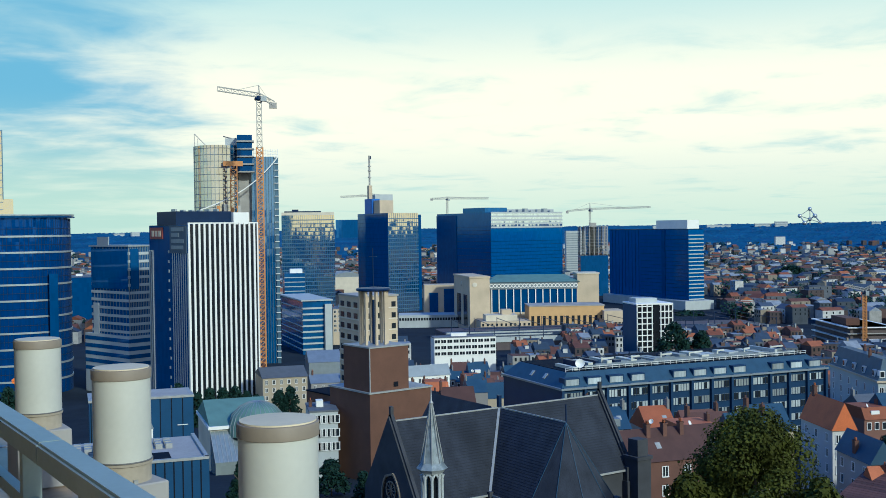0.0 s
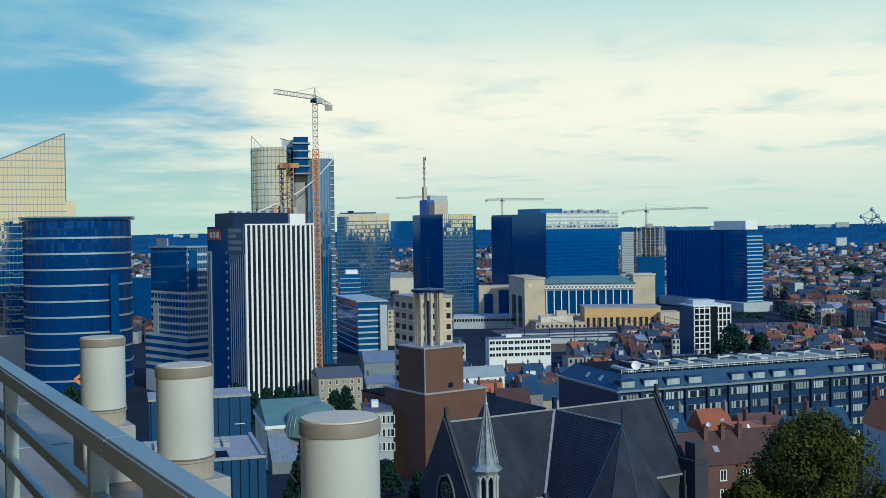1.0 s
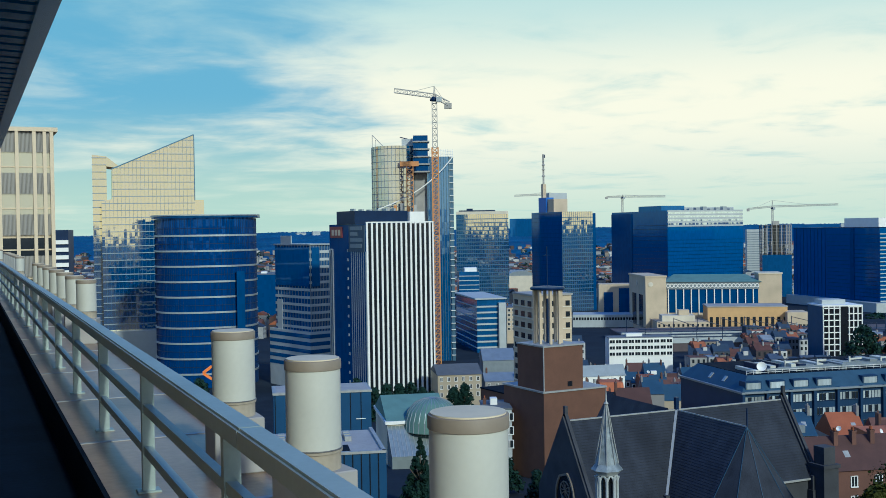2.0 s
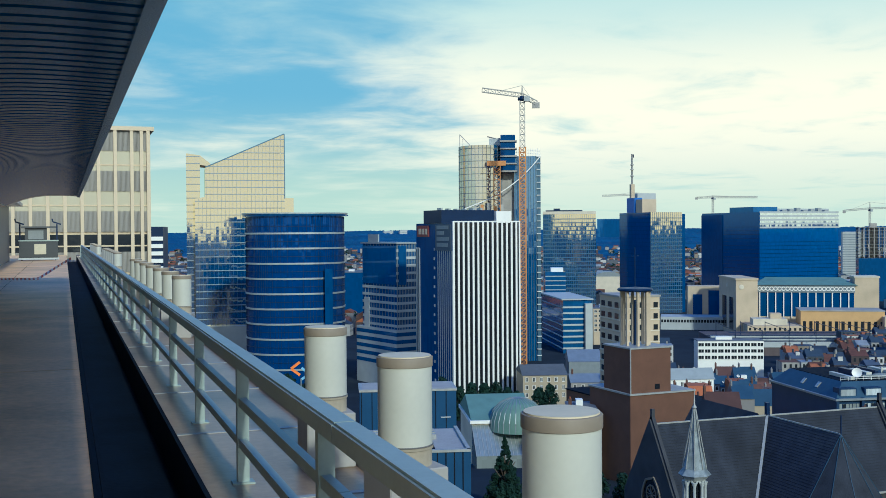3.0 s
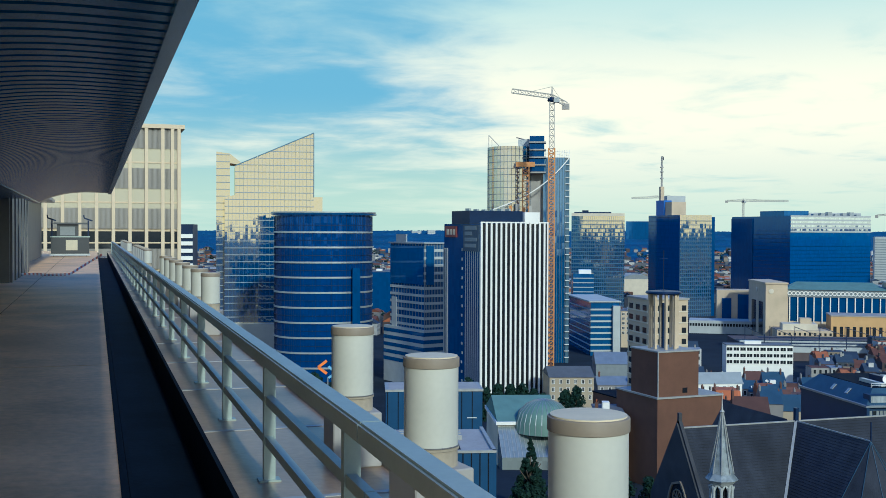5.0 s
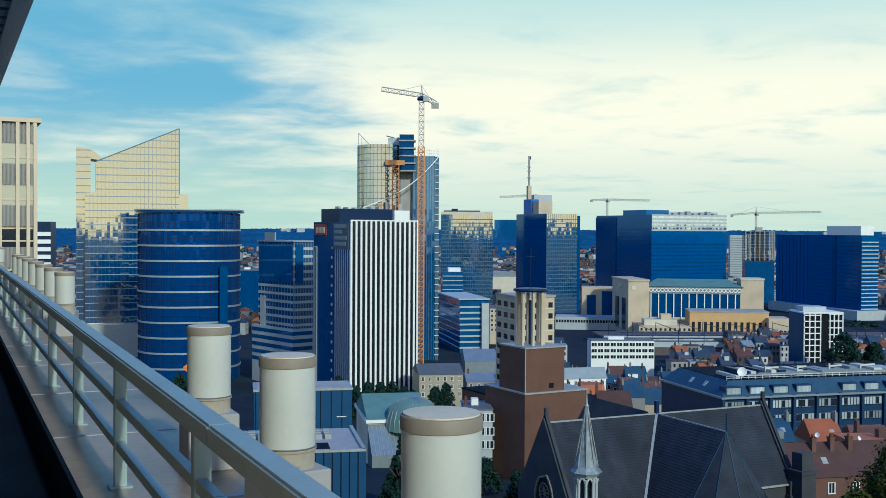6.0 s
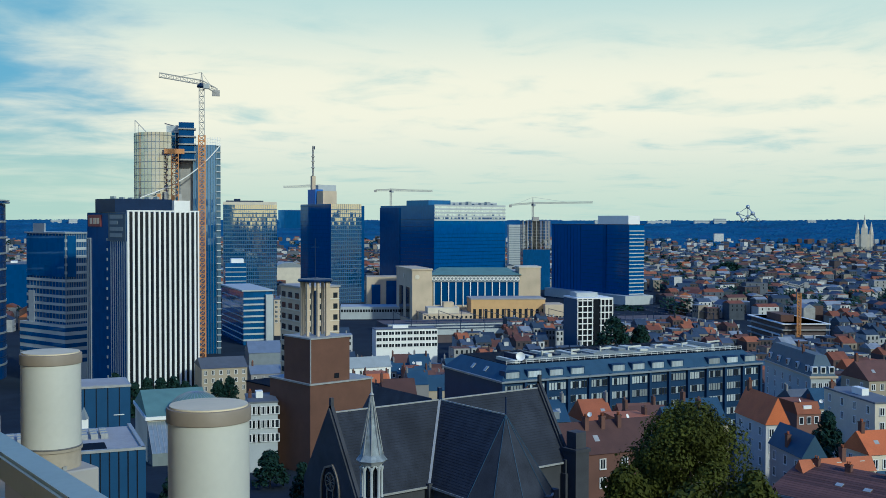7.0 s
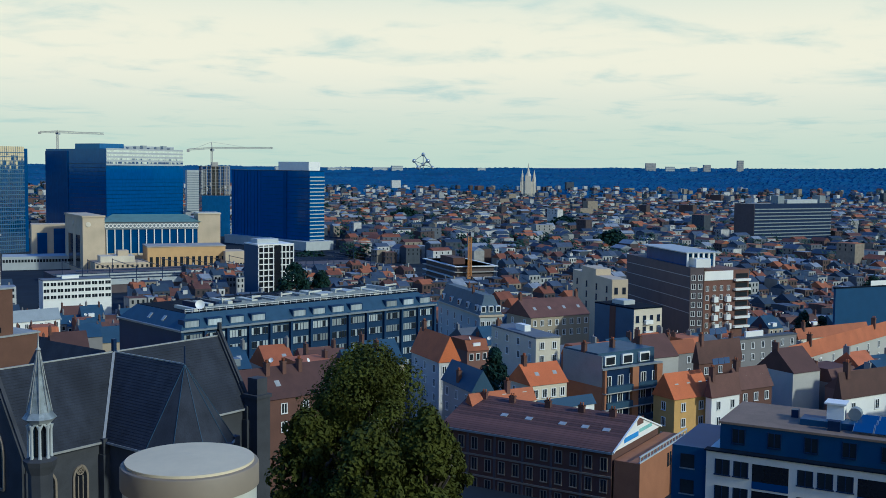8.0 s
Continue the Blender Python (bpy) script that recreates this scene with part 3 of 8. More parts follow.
    link_mesh("plank", raw("plank", v, f, BARK), board)


build_gondola()


# ---- towers of the skyline ----
def tan_block():
    d = 96.0
    x0, x1 = at(-3.4, d)[0], at(4.29, d)[0]
    top = level(5.24, d)
    b = root("office_block", (x0, d, -50), 0, "tan stone office block with ribbed panels and pale windows", "building")
    w, h = x1 - x0, top + 50
    link_mesh("wall", boxes("wall", [(0, 0.35, 0, w, 14, h)], TAN), b)
    link_mesh("parapet", boxes("parapet", [(-0.3, -0.15, h, w + 0.3, 14, h + 0.35)], TAN), b)
    bay = w / 9.4
    pier = boxes("pier", [(-0.14, -0.12, 0, 0.14, 0.4, h)], TAN)
    n = 10
    xs = [w - 0.2 - bay * i for i in range(n)]
    for x in xs + [w - 0.75]:
        link_mesh("pier", pier, b, "", (x, 0, 0))
    storey = 2 * 1.74
    step = (bay - 0.24) / 11
    line = [(0.12 + (k + q) * step, y) for k in range(11) for q, y in ((0, 0.12), (0.55, 0.12), (0.551, 0.30), (0.999, 0.30))]
    sheet = [(x, y, z) for z in (0, 1.75) for x, y in line]
    folds = [(i, i + 1, len(line) + i + 1, len(line) + i) for i in range(len(line) - 1)]
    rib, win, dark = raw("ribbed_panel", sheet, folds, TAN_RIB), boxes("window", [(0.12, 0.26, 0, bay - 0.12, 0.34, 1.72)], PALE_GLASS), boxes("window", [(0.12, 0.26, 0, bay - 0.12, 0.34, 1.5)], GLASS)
    bar_me = boxes("glazing_bar", [(0.12, 0.2, 0, bay - 0.12, 0.34, 0.12)], TAN)
    for x in xs[1:]:
        for k in range(7):
            z = h - 1.75 - storey * k
            link_mesh("ribbed_panel", rib, b, "", (x, 0, z))
            zz = z - 1.73
            # Windows above this level take the pale glass, lower ones the dark.
            upper_row = zz + 0.86 > level(0.9, d) + 50
            o = link_mesh("window", win if upper_row else dark, b, "", (x, 0, zz))
            link_mesh("glazing_bar", bar_me, o, "", (0, 0, 0.45))


tan_block()


def slant_tower():
    d = 640.0
    b = Block("glass_tower", 6.1, 6.47, 11.12, d, 96, 5.16, "glass tower with a slanted roof line and golden reflections", depth=30)
    w, top = b.w, b.h
    valley, lo = b.z(3.45), b.z(1.75)
    u = lambda bearing: (bearing - 6.47) / (11.12 - 6.47) * w
    def prism(name, pts, y0, y1, mat):
        n = len(pts)
        v = [(x, y0, z) for x, z in pts] + [(x, y1, z) for x, z in pts]
        f = [tuple(range(n)), tuple(reversed(range(n, 2 * n)))] + [(i + n, (i + 1) % n + n, (i + 1) % n, i) for i in range(n)]
        return link_mesh(name, raw(name, v, f, mat), b.root)
    prism("wall", [(0, 0), (w, 0), (w, top), (u(7.0), valley - 1.0), (u(7.0), lo + 1), (0, lo)], 0, 28, SKY_MIRROR)
    v, f = [], []
    bar((u(7.0), -0.1, valley - 0.8), (w, -0.1, top + 0.2), 0.6, v, f)
    bar((w, -0.1, lo), (w, -0.1, top + 0.2), 0.5, v, f)
    link_mesh("roof_edge", raw("roof_edge", v, f, BLUE_BAND), b.root)
    prism("side_slab", [(u(6.05), 0), (u(6.75), 0), (u(6.75), valley + 1), (u(7.5), valley), (u(6.75), b.z(4.05)), (u(6.05), b.z(4.14))], 6, 30, SKY_MIRROR)
    link_mesh("wall", boxes("wall", [(w, 8, 0, w + 6, 26, b.z(1.8))], SKY_MIRROR), b.root)
    line, z = boxes("floor_band", [(0, -0.25, 0, w, 0.05, 0.5)], ZINC), 3.0
    step = 4.07
    while z < top - 1:
        if z < lo:
            u0 = 0
        elif z < valley - 1:
            u0 = u(7.0)
        else:
            u0 = u(7.0) + (z - valley + 1) / (top - valley + 1) * (w - u(7.0))
        me = line if z < lo else boxes("floor_band", [(u0, -0.25, 0, w, 0.05, 0.5)], ZINC)
        link_mesh("floor_band", me, b.root, "", (0, 0, z))
        z += step
    for k in range(1, 24):
        x = w * k / 24
        z1 = valley - 1 + (top - valley + 1) * max(x - u(7.0), 0) / (w - u(7.0)) if x > u(7.0) else lo
        link_mesh("mullion", boxes("mullion", [(0, -0.12, 0, 0.12, 0.05, z1)], BLUE_BAND), b.root, "", (x, 0, 0))
    me = boxes("side_band", [(u(6.05) - 0.2, 5.7, 0, u(6.75), 6.1, 0.5)], ZINC)
    z = 5.0
    while z < b.z(4.0):
        link_mesh("side_band", me, b.root, "", (0, 0, z))
        z += step
    link_mesh("podium", boxes("podium", [(-1, -6, 0, w * 0.7, -0.3, b.z(-4.9))], BAND), b.root, "pale curved podium")


def oval_tower():
    d = 520.0
    c = 11.65
    x, y = at(c, d + 26)
    g = ground(x, y) - 1
    rx, ry = d * math.tan(radians(2.63)) * 1.03, 24.0
    h = level(0.85, d) - g
    b = root("oval_tower", (x, y, g), radians(-c), "dark blue oval glass tower with pale floor bands", "building")

    def ring(name, grow, z0, z1, mat, n=72, notch=False):
        v, f = [], []
        for z in (z0, z1):
            for i in range(n):
                a = 2 * math.pi * i / n
                v.append(((rx + grow) * math.copysign(abs(math.cos(a)) ** 0.75, math.cos(a)), (ry + grow) * math.copysign(abs(math.sin(a)) ** 0.85, math.sin(a)), z))
        for i in range(n):
            j = (i + 1) % n
            f.append((i, j, n + j, n + i))
        f += [tuple(reversed(range(n))), tuple(range(n, 2 * n))]
        return raw(name, v, f, mat)

    link_mesh("wall", ring("wall", 0, 0, h, DEEP_GLASS), b)
    link_mesh("roof", ring("roof", 1.6, h, h + 0.9, NAVY_GLASS), b)
    link_mesh("roof_edge", ring("roof_edge", 1.9, h + 0.9, h + 1.5, BAND), b)
    band = ring("floor_band", 0.35, 0, 0.85, BAND)
    storey = d * math.tan(radians(1.36)) / 1.68
    zs = []
    z = h - 9.0
    while z > 3:
        zs.append(z)
        z -= d * math.tan(radians(0.81))
    for z in zs:
        link_mesh("floor_band", band, b, "", (0, 0, z))
    thin = ring("thin_band", 0.12, 0, 0.3, DARK)
    for z in zs:
        link_mesh("thin_band", thin, b, "", (0, 0, z + 3.7))
    fin = boxes("mullion", [(-0.07, -0.18, 0, 0.07, 0.1, h - 0.5)], DARK)
    for i in range(58):
        a = math.pi * (1 + (i + 0.5) / 58)
        px, py = rx * math.copysign(abs(math.cos(a)) ** 0.75, math.cos(a)), ry * math.copysign(abs(math.sin(a)) ** 0.85, math.sin(a))
        link_mesh("mullion", fin, b, "", (px, py, 0))
    # dark box standing proud of the wall, coloured like a shaded recess
    xs = d * math.tan(radians(13.40 - c))
    link_mesh("slot", boxes("slot", [(xs - 1.9, -ry - 0.6, 0, xs + 1.9, -ry * 0.55, level(-2.0, d) - g)], NAVY_GLASS), b, "dark strip that puts in the shade of a recess")
    link_mesh("lift_house", boxes("lift_house", [(rx * 0.7, -4, h, rx * 1.08, 8, h + 0.5)], NAVY_GLASS), b)


def grey_tower():
    d = 500.0
    b = Block("banded_tower", 15.22, 17.05, 18.2, d, 75, -0.70, "grey stone office tower with dark ribbon windows", depth=None)
    b.body(BLUE_GLASS)
    b.roof(BAND, 0.7, 0.8)
    zs = [1 + 3.55 * k for k in range(int(b.h / 3.55))]
    b.bands("R", zs, 1.25, GREY_STONE, 0.3)
    b.bands("L", zs, 1.25, GREY_STONE, 0.3)
    b.fins("R", steps(0, b.w, 14), 0.22, ZINC, 0, b.h, 0.2, "mullion")
    b.fins("L", steps(0, b.d, 12), 0.22, ZINC, 0, b.h, 0.2, "mullion")
    b.fins("L", [b.d * 0.80], b.d * 0.14, GREY_STONE, 0, b.h * 0.62, 0.5, "pier")
    b.part("upper_glazing", [b.face("L", 0.5, b.d - 0.5, b.h * 0.72, b.h - 1, 0.5), b.face("R", 0.5, b.w * 0.4, b.h * 0.72, b.h - 1, 0.5)], BLUE_GLASS)
    b.part("sign_frame", [(b.w * 0.1, b.d * 0.6, b.h + 0.7, b.w * 0.15, b.d * 0.9, b.h + 4.5)], BAND)
    b.part("lower_wing", [(-1.5, -1.5, 0, b.w, b.d + 4, b.z(-5.3))], GREY_STONE)
    for k in range(5):
        b.part("ribbon_window", [(-1.6, -1.6, b.z(-5.3) - 3 - 3.5 * k, b.w, b.d + 4.1, b.z(-5.3) - 1.2 - 3.5 * k)], BLUE_GLASS)


def striped_tower():
    d = 430.0
    b = Block("striped_tower", 18.10, 20.02, 23.62, d, 84, 0.40, "white tower with vertical fins over black windows and a navy flank")
    b.body(BLACK)
    n = 14
    pitch = b.w / n
    b.fins("R", [pitch * i + (pitch * 0.52 if i == n - 1 else 0) * 0 for i in range(n)], pitch * 0.37, WHITE, 0, b.h + 0.3, 0.4)
    b.part("corner_fin", [b.face("R", b.w - pitch * 0.28, b.w, 0, b.h + 0.3, 0.4)], WHITE)
    b.part("cornice", [(0, -0.45, b.h + 0.3, b.w, 0.5, b.h + 0.8)], WHITE)
    low = b.z(-1.1)
    split = b.d * 0.43
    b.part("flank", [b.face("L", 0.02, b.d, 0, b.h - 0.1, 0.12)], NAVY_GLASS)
    m = 8
    b.fins("L", [split * i / m for i in range(m)], split / m * 0.38, BAND, 0, low, 0.16)
    b.fins("L", [b.d - 1.6 * i - 0.6 for i in range(3)], 0.6, BAND, 0, low + 1, 0.5, "side_fin")
    b.part("sign_panel", [b.face("L", 0.6, split, low, b.h - 0.5, 0.5)], SIGN_BLUE, "blue grey sign panel with pale lettering")
    panel = b.root.children[-1]
    for k, zf in enumerate((0.78, 0.58, 0.36, 0.14)):
        zz = low + (b.h - low) * zf
        L = (0.72, 0.45, 0.75, 0.7)[k]
        b.part("letter_bar", [b.face("L", split * (0.9 - L), split * 0.9, zz, zz + 1.5, 0.62)], ZINC, parent=panel)
    b.part("red_sign", [b.face("L", b.d * 0.62, b.d * 0.95, b.h - 5.6, b.h - 0.9, 0.55)], SIGN_RED, "dull red sign")
    sign = b.root.children[-1]
    for k in range(3):
        b.part("letter_bar", [b.face("L", b.d * (0.66 + 0.09 * k), b.d * (0.72 + 0.09 * k), b.h - 4.6, b.h - 2.2, 0.65)], TAN, parent=sign)
    # Small pale metal blocks mark the windows of the flank.
    slot = boxes("lit_window", [b.face("L", split + 1.0, split + 1.9, 0, 1.1, 0.35)], BAND)
    for k in range(17):
        link_mesh("lit_window", slot, b.root, "", (0, random.uniform(-0.2, 0.6), 4 + 3.9 * k))
    b.part("penthouse", [(-b.w * 0.02, b.d * 0.25, b.h, b.w * 0.77, b.d * 0.75, b.z(1.12))], DARK, "navy rooftop plant room")
    b.part("plant_room", [(b.w * 0.77, b.d * 0.2, b.h, b.w, b.d * 0.8, b.z(1.06))], WHITE)
    for k in range(6):
        b.part("roof_unit", [(b.w * (0.05 + 0.12 * k), b.d * 0.4, b.z(1.12), b.w * (0.08 + 0.12 * k), b.d * 0.5, b.z(1.12) + random.uniform(0.5, 1.4))], BAND)


def lattice(name, pts, w, side, material, rungs):
    """A lattice mast or jib along two end points: four chords and zigzag bracing, one mesh."""
    a, c = Vector(pts[0]), Vector(pts[1])
    d = (c - a).normalized()
    s = d.cross(Vector((0, 0, 1)) if abs(d.z) < 0.9 else Vector((1, 0, 0))).normalized() * side / 2
    u = d.cross(s).normalized() * side / 2
    v, f = [], []
    cor = (s + u, -s + u, -s - u, s - u)
    for o in cor:
        bar(a + o, c + o, w, v, f)
    for i in range(rungs):
        p, q = a.lerp(c, i / rungs), a.lerp(c, (i + 1) / rungs)
        for k in range(4):
            bar(p + cor[k], q + cor[(k + 1) % 4], w * 0.6, v, f)
            bar(p + cor[k], p + cor[(k + 1) % 4], w * 0.6, v, f)
    return raw(name, v, f, material)


def tower_crane(bearing, d, base, top, jib0, jib1, jib_slope0, jib_slope1, label, low_mat=None, split=None, side=2.0, w=0.35):
    x, y = at(bearing, d)
    z0, z1 = base if base < -15 else level(base, d), level(top, d)
    c = root("tower_crane", (x, y, z0), radians(-bearing), label, "crane")
    deck = z1 - z0
    zs = level(split, d) - z0 if split else 0
    if split:
        link_mesh("lower_mast", lattice("lower_mast", ((0, 0, 0), (0, 0, zs)), w * 1.6, side * 1.05, low_mat, int(zs / side / 0.9)), c, "orange sheathed mast")
    cab = min(deck - 0.5, level((jib_slope0 + jib_slope1) / 2, d) - z0)
    link_mesh("mast", lattice("mast", ((0, 0, zs), (0, 0, cab)), w, side * 0.85, CRANE_GREY, max(3, int((cab - zs) / side))), c)
    link_mesh("slewing_ring", lathe("slewing_ring", [(side * 0.7, cab - 2.2), (side * 0.8, cab - 1.6), (side * 0.6, cab)], DARK, 12), c)
    link_mesh("cabin", boxes("cabin", [(side * 0.3, -side, cab - 2.8, side * 1.3, 0, cab - 0.4)], GREY_STONE), c)
    ja = (d * math.tan(radians(jib0 - bearing)), 0, level(jib_slope0, d) - z0)
    jb = (d * math.tan(radians(jib1 - bearing)), 0, level(jib_slope1, d) - z0)
    link_mesh("jib", lattice("jib", (ja, (0, 0, cab + 0.5)), w * 0.8, side * 0.7, CRANE_GREY, max(5, int(abs(ja[0]) / side))), c)
    link_mesh("counter_jib", lattice("counter_jib", ((0, 0, cab + 0.5), jb), w * 0.8, side * 0.7, CRANE_GREY, max(3, int(abs(jb[0]) / side))), c)
    end = jb if abs(jb[0]) < abs(ja[0]) else ja
    link_mesh("counterweight", boxes("counterweight", [(end[0] - side * 0.8, -1, end[2] - 2.6, end[0] + side * 0.5, 1, end[2] + 0.3)], CONCRETE), c)
    if deck > cab + 1.5:
        v, f = [], []
        bar((-0.5, 0, cab), (0, 0, deck), w, v, f)
        bar((0.6, 0, cab), (0, 0, deck), w, v, f)
        link_mesh("apex", raw("apex", v, f, CRANE_GREY), c)
        v, f = [], []
        far = ja if abs(ja[0]) > abs(jb[0]) else jb
        bar((0, 0, deck), (far[0] * 0.55, 0, cab + 0.5 + (far[2] - cab) * 0.55 + 0.5), w * 0.5, v, f)
        bar((0, 0, deck), (end[0] * 0.8, 0, end[2] + 0.4), w * 0.5, v, f)
        link_mesh("tie", raw("tie", v, f, CRANE_GREY), c)


def unfinished_tower():
    d = 600.0
    b = root("unfinished_tower", (*at(22.5, d), -73), radians(-22.5), "round glass tower under construction with an open concrete core", "building")
    L = lambda bearing: d * math.tan(radians(bearing - 22.5))
    H = lambda slope: level(slope, d) + 73
    v, f, n = [], [], 20
    x0, x1 = L(20.33), L(23.0)
    r = (x1 - x0) / 2
    for z in (0, H(4.55)):
        for i in range(n + 1):
            a = math.pi + math.pi * i / n
            v.append((x0 + r + r * math.cos(a), 16 + 16 * math.sin(a), z))
    for i in range(n):
        f.append((i, i + 1, n + 2 + i, n + 1 + i))
    f += [tuple(range(n + 1, 2 * n + 2)), (n, 0, n + 1, 2 * n + 1)]
    link_mesh("curved_wall", raw("curved_wall", v, f, PALE_TOWER_GLASS), b, "pale reflecting curved glass")
    mull = boxes("mullion", [(-0.12, -0.15, 0, 0.12, 0.1, H(4.55))], ZINC)
    for i in range(1, 20):
        a = math.pi + math.pi * i / 20
        link_mesh("mullion", mull, b, "", (x0 + r + r * math.cos(a), 16 + 16 * math.sin(a), 0))
    v2 = [(x0 + r + (r + 0.15) * math.cos(math.pi + math.pi * i / n), 16 + 16.15 * math.sin(math.pi + math.pi * i / n)) for i in range(n + 1)]
    vb = [(x, y, z) for z in (0, 0.35) for x, y in v2]
    band = raw("floor_band", vb, [(i, i + 1, n + 2 + i, n + 1 + i) for i in range(n)], ZINC)
    z = H(0.6)
    while z < H(4.5):
        link_mesh("floor_band", band, b, "", (0, 0, z))
        z += 3.6
    xa, xb, xc = L(22.62), L(23.35), L(24.73)
    link_mesh("core", boxes("core", [(xa, 6, 0, xb, 22, H(4.85))], CONCRETE), b, "bare concrete core")
    link_mesh("wing", boxes("wing", [(xb, 3, 0, xc, 26, H(3.95))], WING_GLASS), b)
    slab = boxes("slab", [(xa - 0.3, -1.5, 0, xb + 1.5, 8, 0.8)], CONCRETE)
    # Solid dark boxes put in the shade of the open floors.
    dark = boxes("open_bay", [(xa, -0.6, 0, xb + 0.5, 6, 3.0)], NAVY_GLASS)
    for k in range(5):
        link_mesh("slab", slab, b, "", (0, 0, H(3.1) + 4.2 * k))
        link_mesh("open_bay", dark, b, "", (0, 0, H(3.1) + 0.9 + 4.2 * k))
    fin = boxes("fin", [(0, 2.6, 0, 0.3, 3.1, H(3.95))], BLUE_BAND)
    for k in range(10):
        link_mesh("fin", fin, b, "", (xb + (xc - xb) * (k + 0.3) / 10, 0, 0))
    side = boxes("scaffold_deck", [(xc - 2.0, 1.5, 0, xc + 0.4, 4, 0.35)], WHITE)
    z = 4
    while z < H(3.9):
        link_mesh("scaffold_deck", side, b, "", (0, 0, z))
        z += 3.6
    link_mesh("scaffold_back", boxes("scaffold_back", [(xc - 1.6, 2.2, 0, xc + 0.2, 3.4, H(3.9))], BLUE_BAND), b)
    link_mesh("roof_deck", boxes("roof_deck", [(L(22.0), 8, H(4.55), xb, 20, H(4.95))], GREY_STONE), b)
    v, f = [], []
    for k in range(12):
        xx = xb + (xc - xb) * k / 11
        bar((xx, 3, H(3.95)), (xx, 3, H(4.35)), 0.3, v, f)
    bar((xb, 3, H(4.35)), (xc, 3, H(4.2)), 0.3, v, f)
    bar((xb, 3, H(4.15)), (xc, 3, H(4.05)), 0.3, v, f)
    link_mesh("edge_rail", raw("edge_rail", v, f, WHITE), b)
    v, f = [], []
    bar((x0 + 0.6, 16, H(4.5)), (x0 + 0.6, 16, H(5.25)), 0.45, v, f)
    bar((x0 + 0.6, 16, H(5.25)), (x0 + 6.5, 14, H(4.65)), 0.4, v, f)
    bar((x0 + 2.4, 16, H(4.5)), (x0 + 2.4, 16, H(5.0)), 0.3, v, f)
    link_mesh("derrick", raw("derrick", v, f, CRANE_GREY), b)
    v, f = [], []
    bar((L(22.0), 14, H(4.9)), (L(22.6), 14, H(5.0)), 0.6, v, f)
    bar((L(21.9), 14, H(5.1)), (L(22.5), 14, H(4.95)), 0.5, v, f)
    link_mesh("roof_hoist", raw("roof_hoist", v, f, DARK), b)
    # sagging service cable and hoist lattice
    v, f = [], []
    prev = None
    for i in range(25):
        s = i / 24
        x = L(20.7) + (L(24.72) - L(20.7)) * s
        z = H(1.15) + (H(3.9) - H(1.15)) * (0.55 * s + 0.45 * s ** 3)
        p = (x, -4, z)
        if prev:
            bar(prev, p, 0.55, v, f)
        prev = p
    link_mesh("service_cable", raw("service_cable", v, f, WHITE), b, "pale sagging service cable")
    hoist = lattice("hoist_mast", ((L(22.42), -6, H(1.0)), (L(22.42), -6, H(3.5))), 0.45, 3.6, ORANGE, 9)
    link_mesh("hoist_mast", hoist, b, "orange hoist mast")
    link_mesh("hoist_platform", boxes("hoist_platform", [(L(21.9), -8, H(3.4), L(22.9), -4, H(3.65))], ORANGE), b)
    for k in range(5):
        link_mesh("plant", boxes("plant", [(L(21.2 + 0.35 * k), -8, H(0.9), L(21.36 + 0.35 * k), -5, H(1.25 + 0.1 * (k % 3)))], ORANGE if k % 2 else CRANE_GREY), b)


WING_GLASS = facade_glass("wing_glass", (0.55, 0.78, 1.0), (0.006, 0.085, 0.25), 0.06, (1.5, 3.6), 0.03, 0.0, 1.0, 2.2)
PALE_TOWER_GLASS = facade_glass("pale_tower_glass", (1.0, 0.92, 0.7), (0.02, 0.12, 0.28), 0.06, (1.9, 3.6), 0.03, 0.0, 1.0, 3.2)
slant_tower()
oval_tower()
grey_tower()
striped_tower()
unfinished_tower()
tower_crane(23.79, 560, -74, 7.65, 21.66, 24.56, 7.45, 6.72, "tall tower crane with an orange mast and grey jib", ORANGE, 4.41, 3.0, 0.42)
tower_crane(33.68, 1500, -60, 1.72, 32.87, 35.91, 1.62, 1.60, "far grey tower crane behind an office block", side=3.0, w=0.7)
tower_crane(41.27, 1150, 0.0, 1.27, 40.09, 44.44, 0.86, 1.0, "grey tower crane over an unfinished block", side=2.2, w=0.5)
tower_crane(29.6, 1300, 0.9, 1.95, 28.0, 30.6, 1.78, 1.82, "grey tower crane behind a glass tower", side=2.6, w=0.6)
tower_crane(54.94, 640, -72, -3.3, 54.0, 55.3, -3.1, -3.1, "orange tower crane over a low construction site", ORANGE, -3.6, 1.8, 0.4)


def mirror_slab():
    b = Block("glass_slab", 24.7, 24.86, 27.65, 980, 116, 0.95, "glass office slab reflecting the sky", depth=30)
    b.body(SKY_MIRROR)
    b.bands("R", [3.5 * k for k in range(1, int(b.h / 3.5))], 0.8, BLUE_BAND, 0.2)
    b.part("parapet", [b.face("R", 0, b.w, b.h - 2.2, b.h + 0.4, 0.3)], CREAM)
    b.fins("R", steps(0, b.w, 28), 0.22, BLUE_BAND, 0, b.h - 2, 0.15, "mullion")
    b.part("roof_plant", [(b.w * 0.05, 5, b.h, b.w * 0.75, 20, b.h + 1.6), (b.w * 0.2, 8, b.h, b.w * 0.32, 16, b.h + 3.2)], DARK)


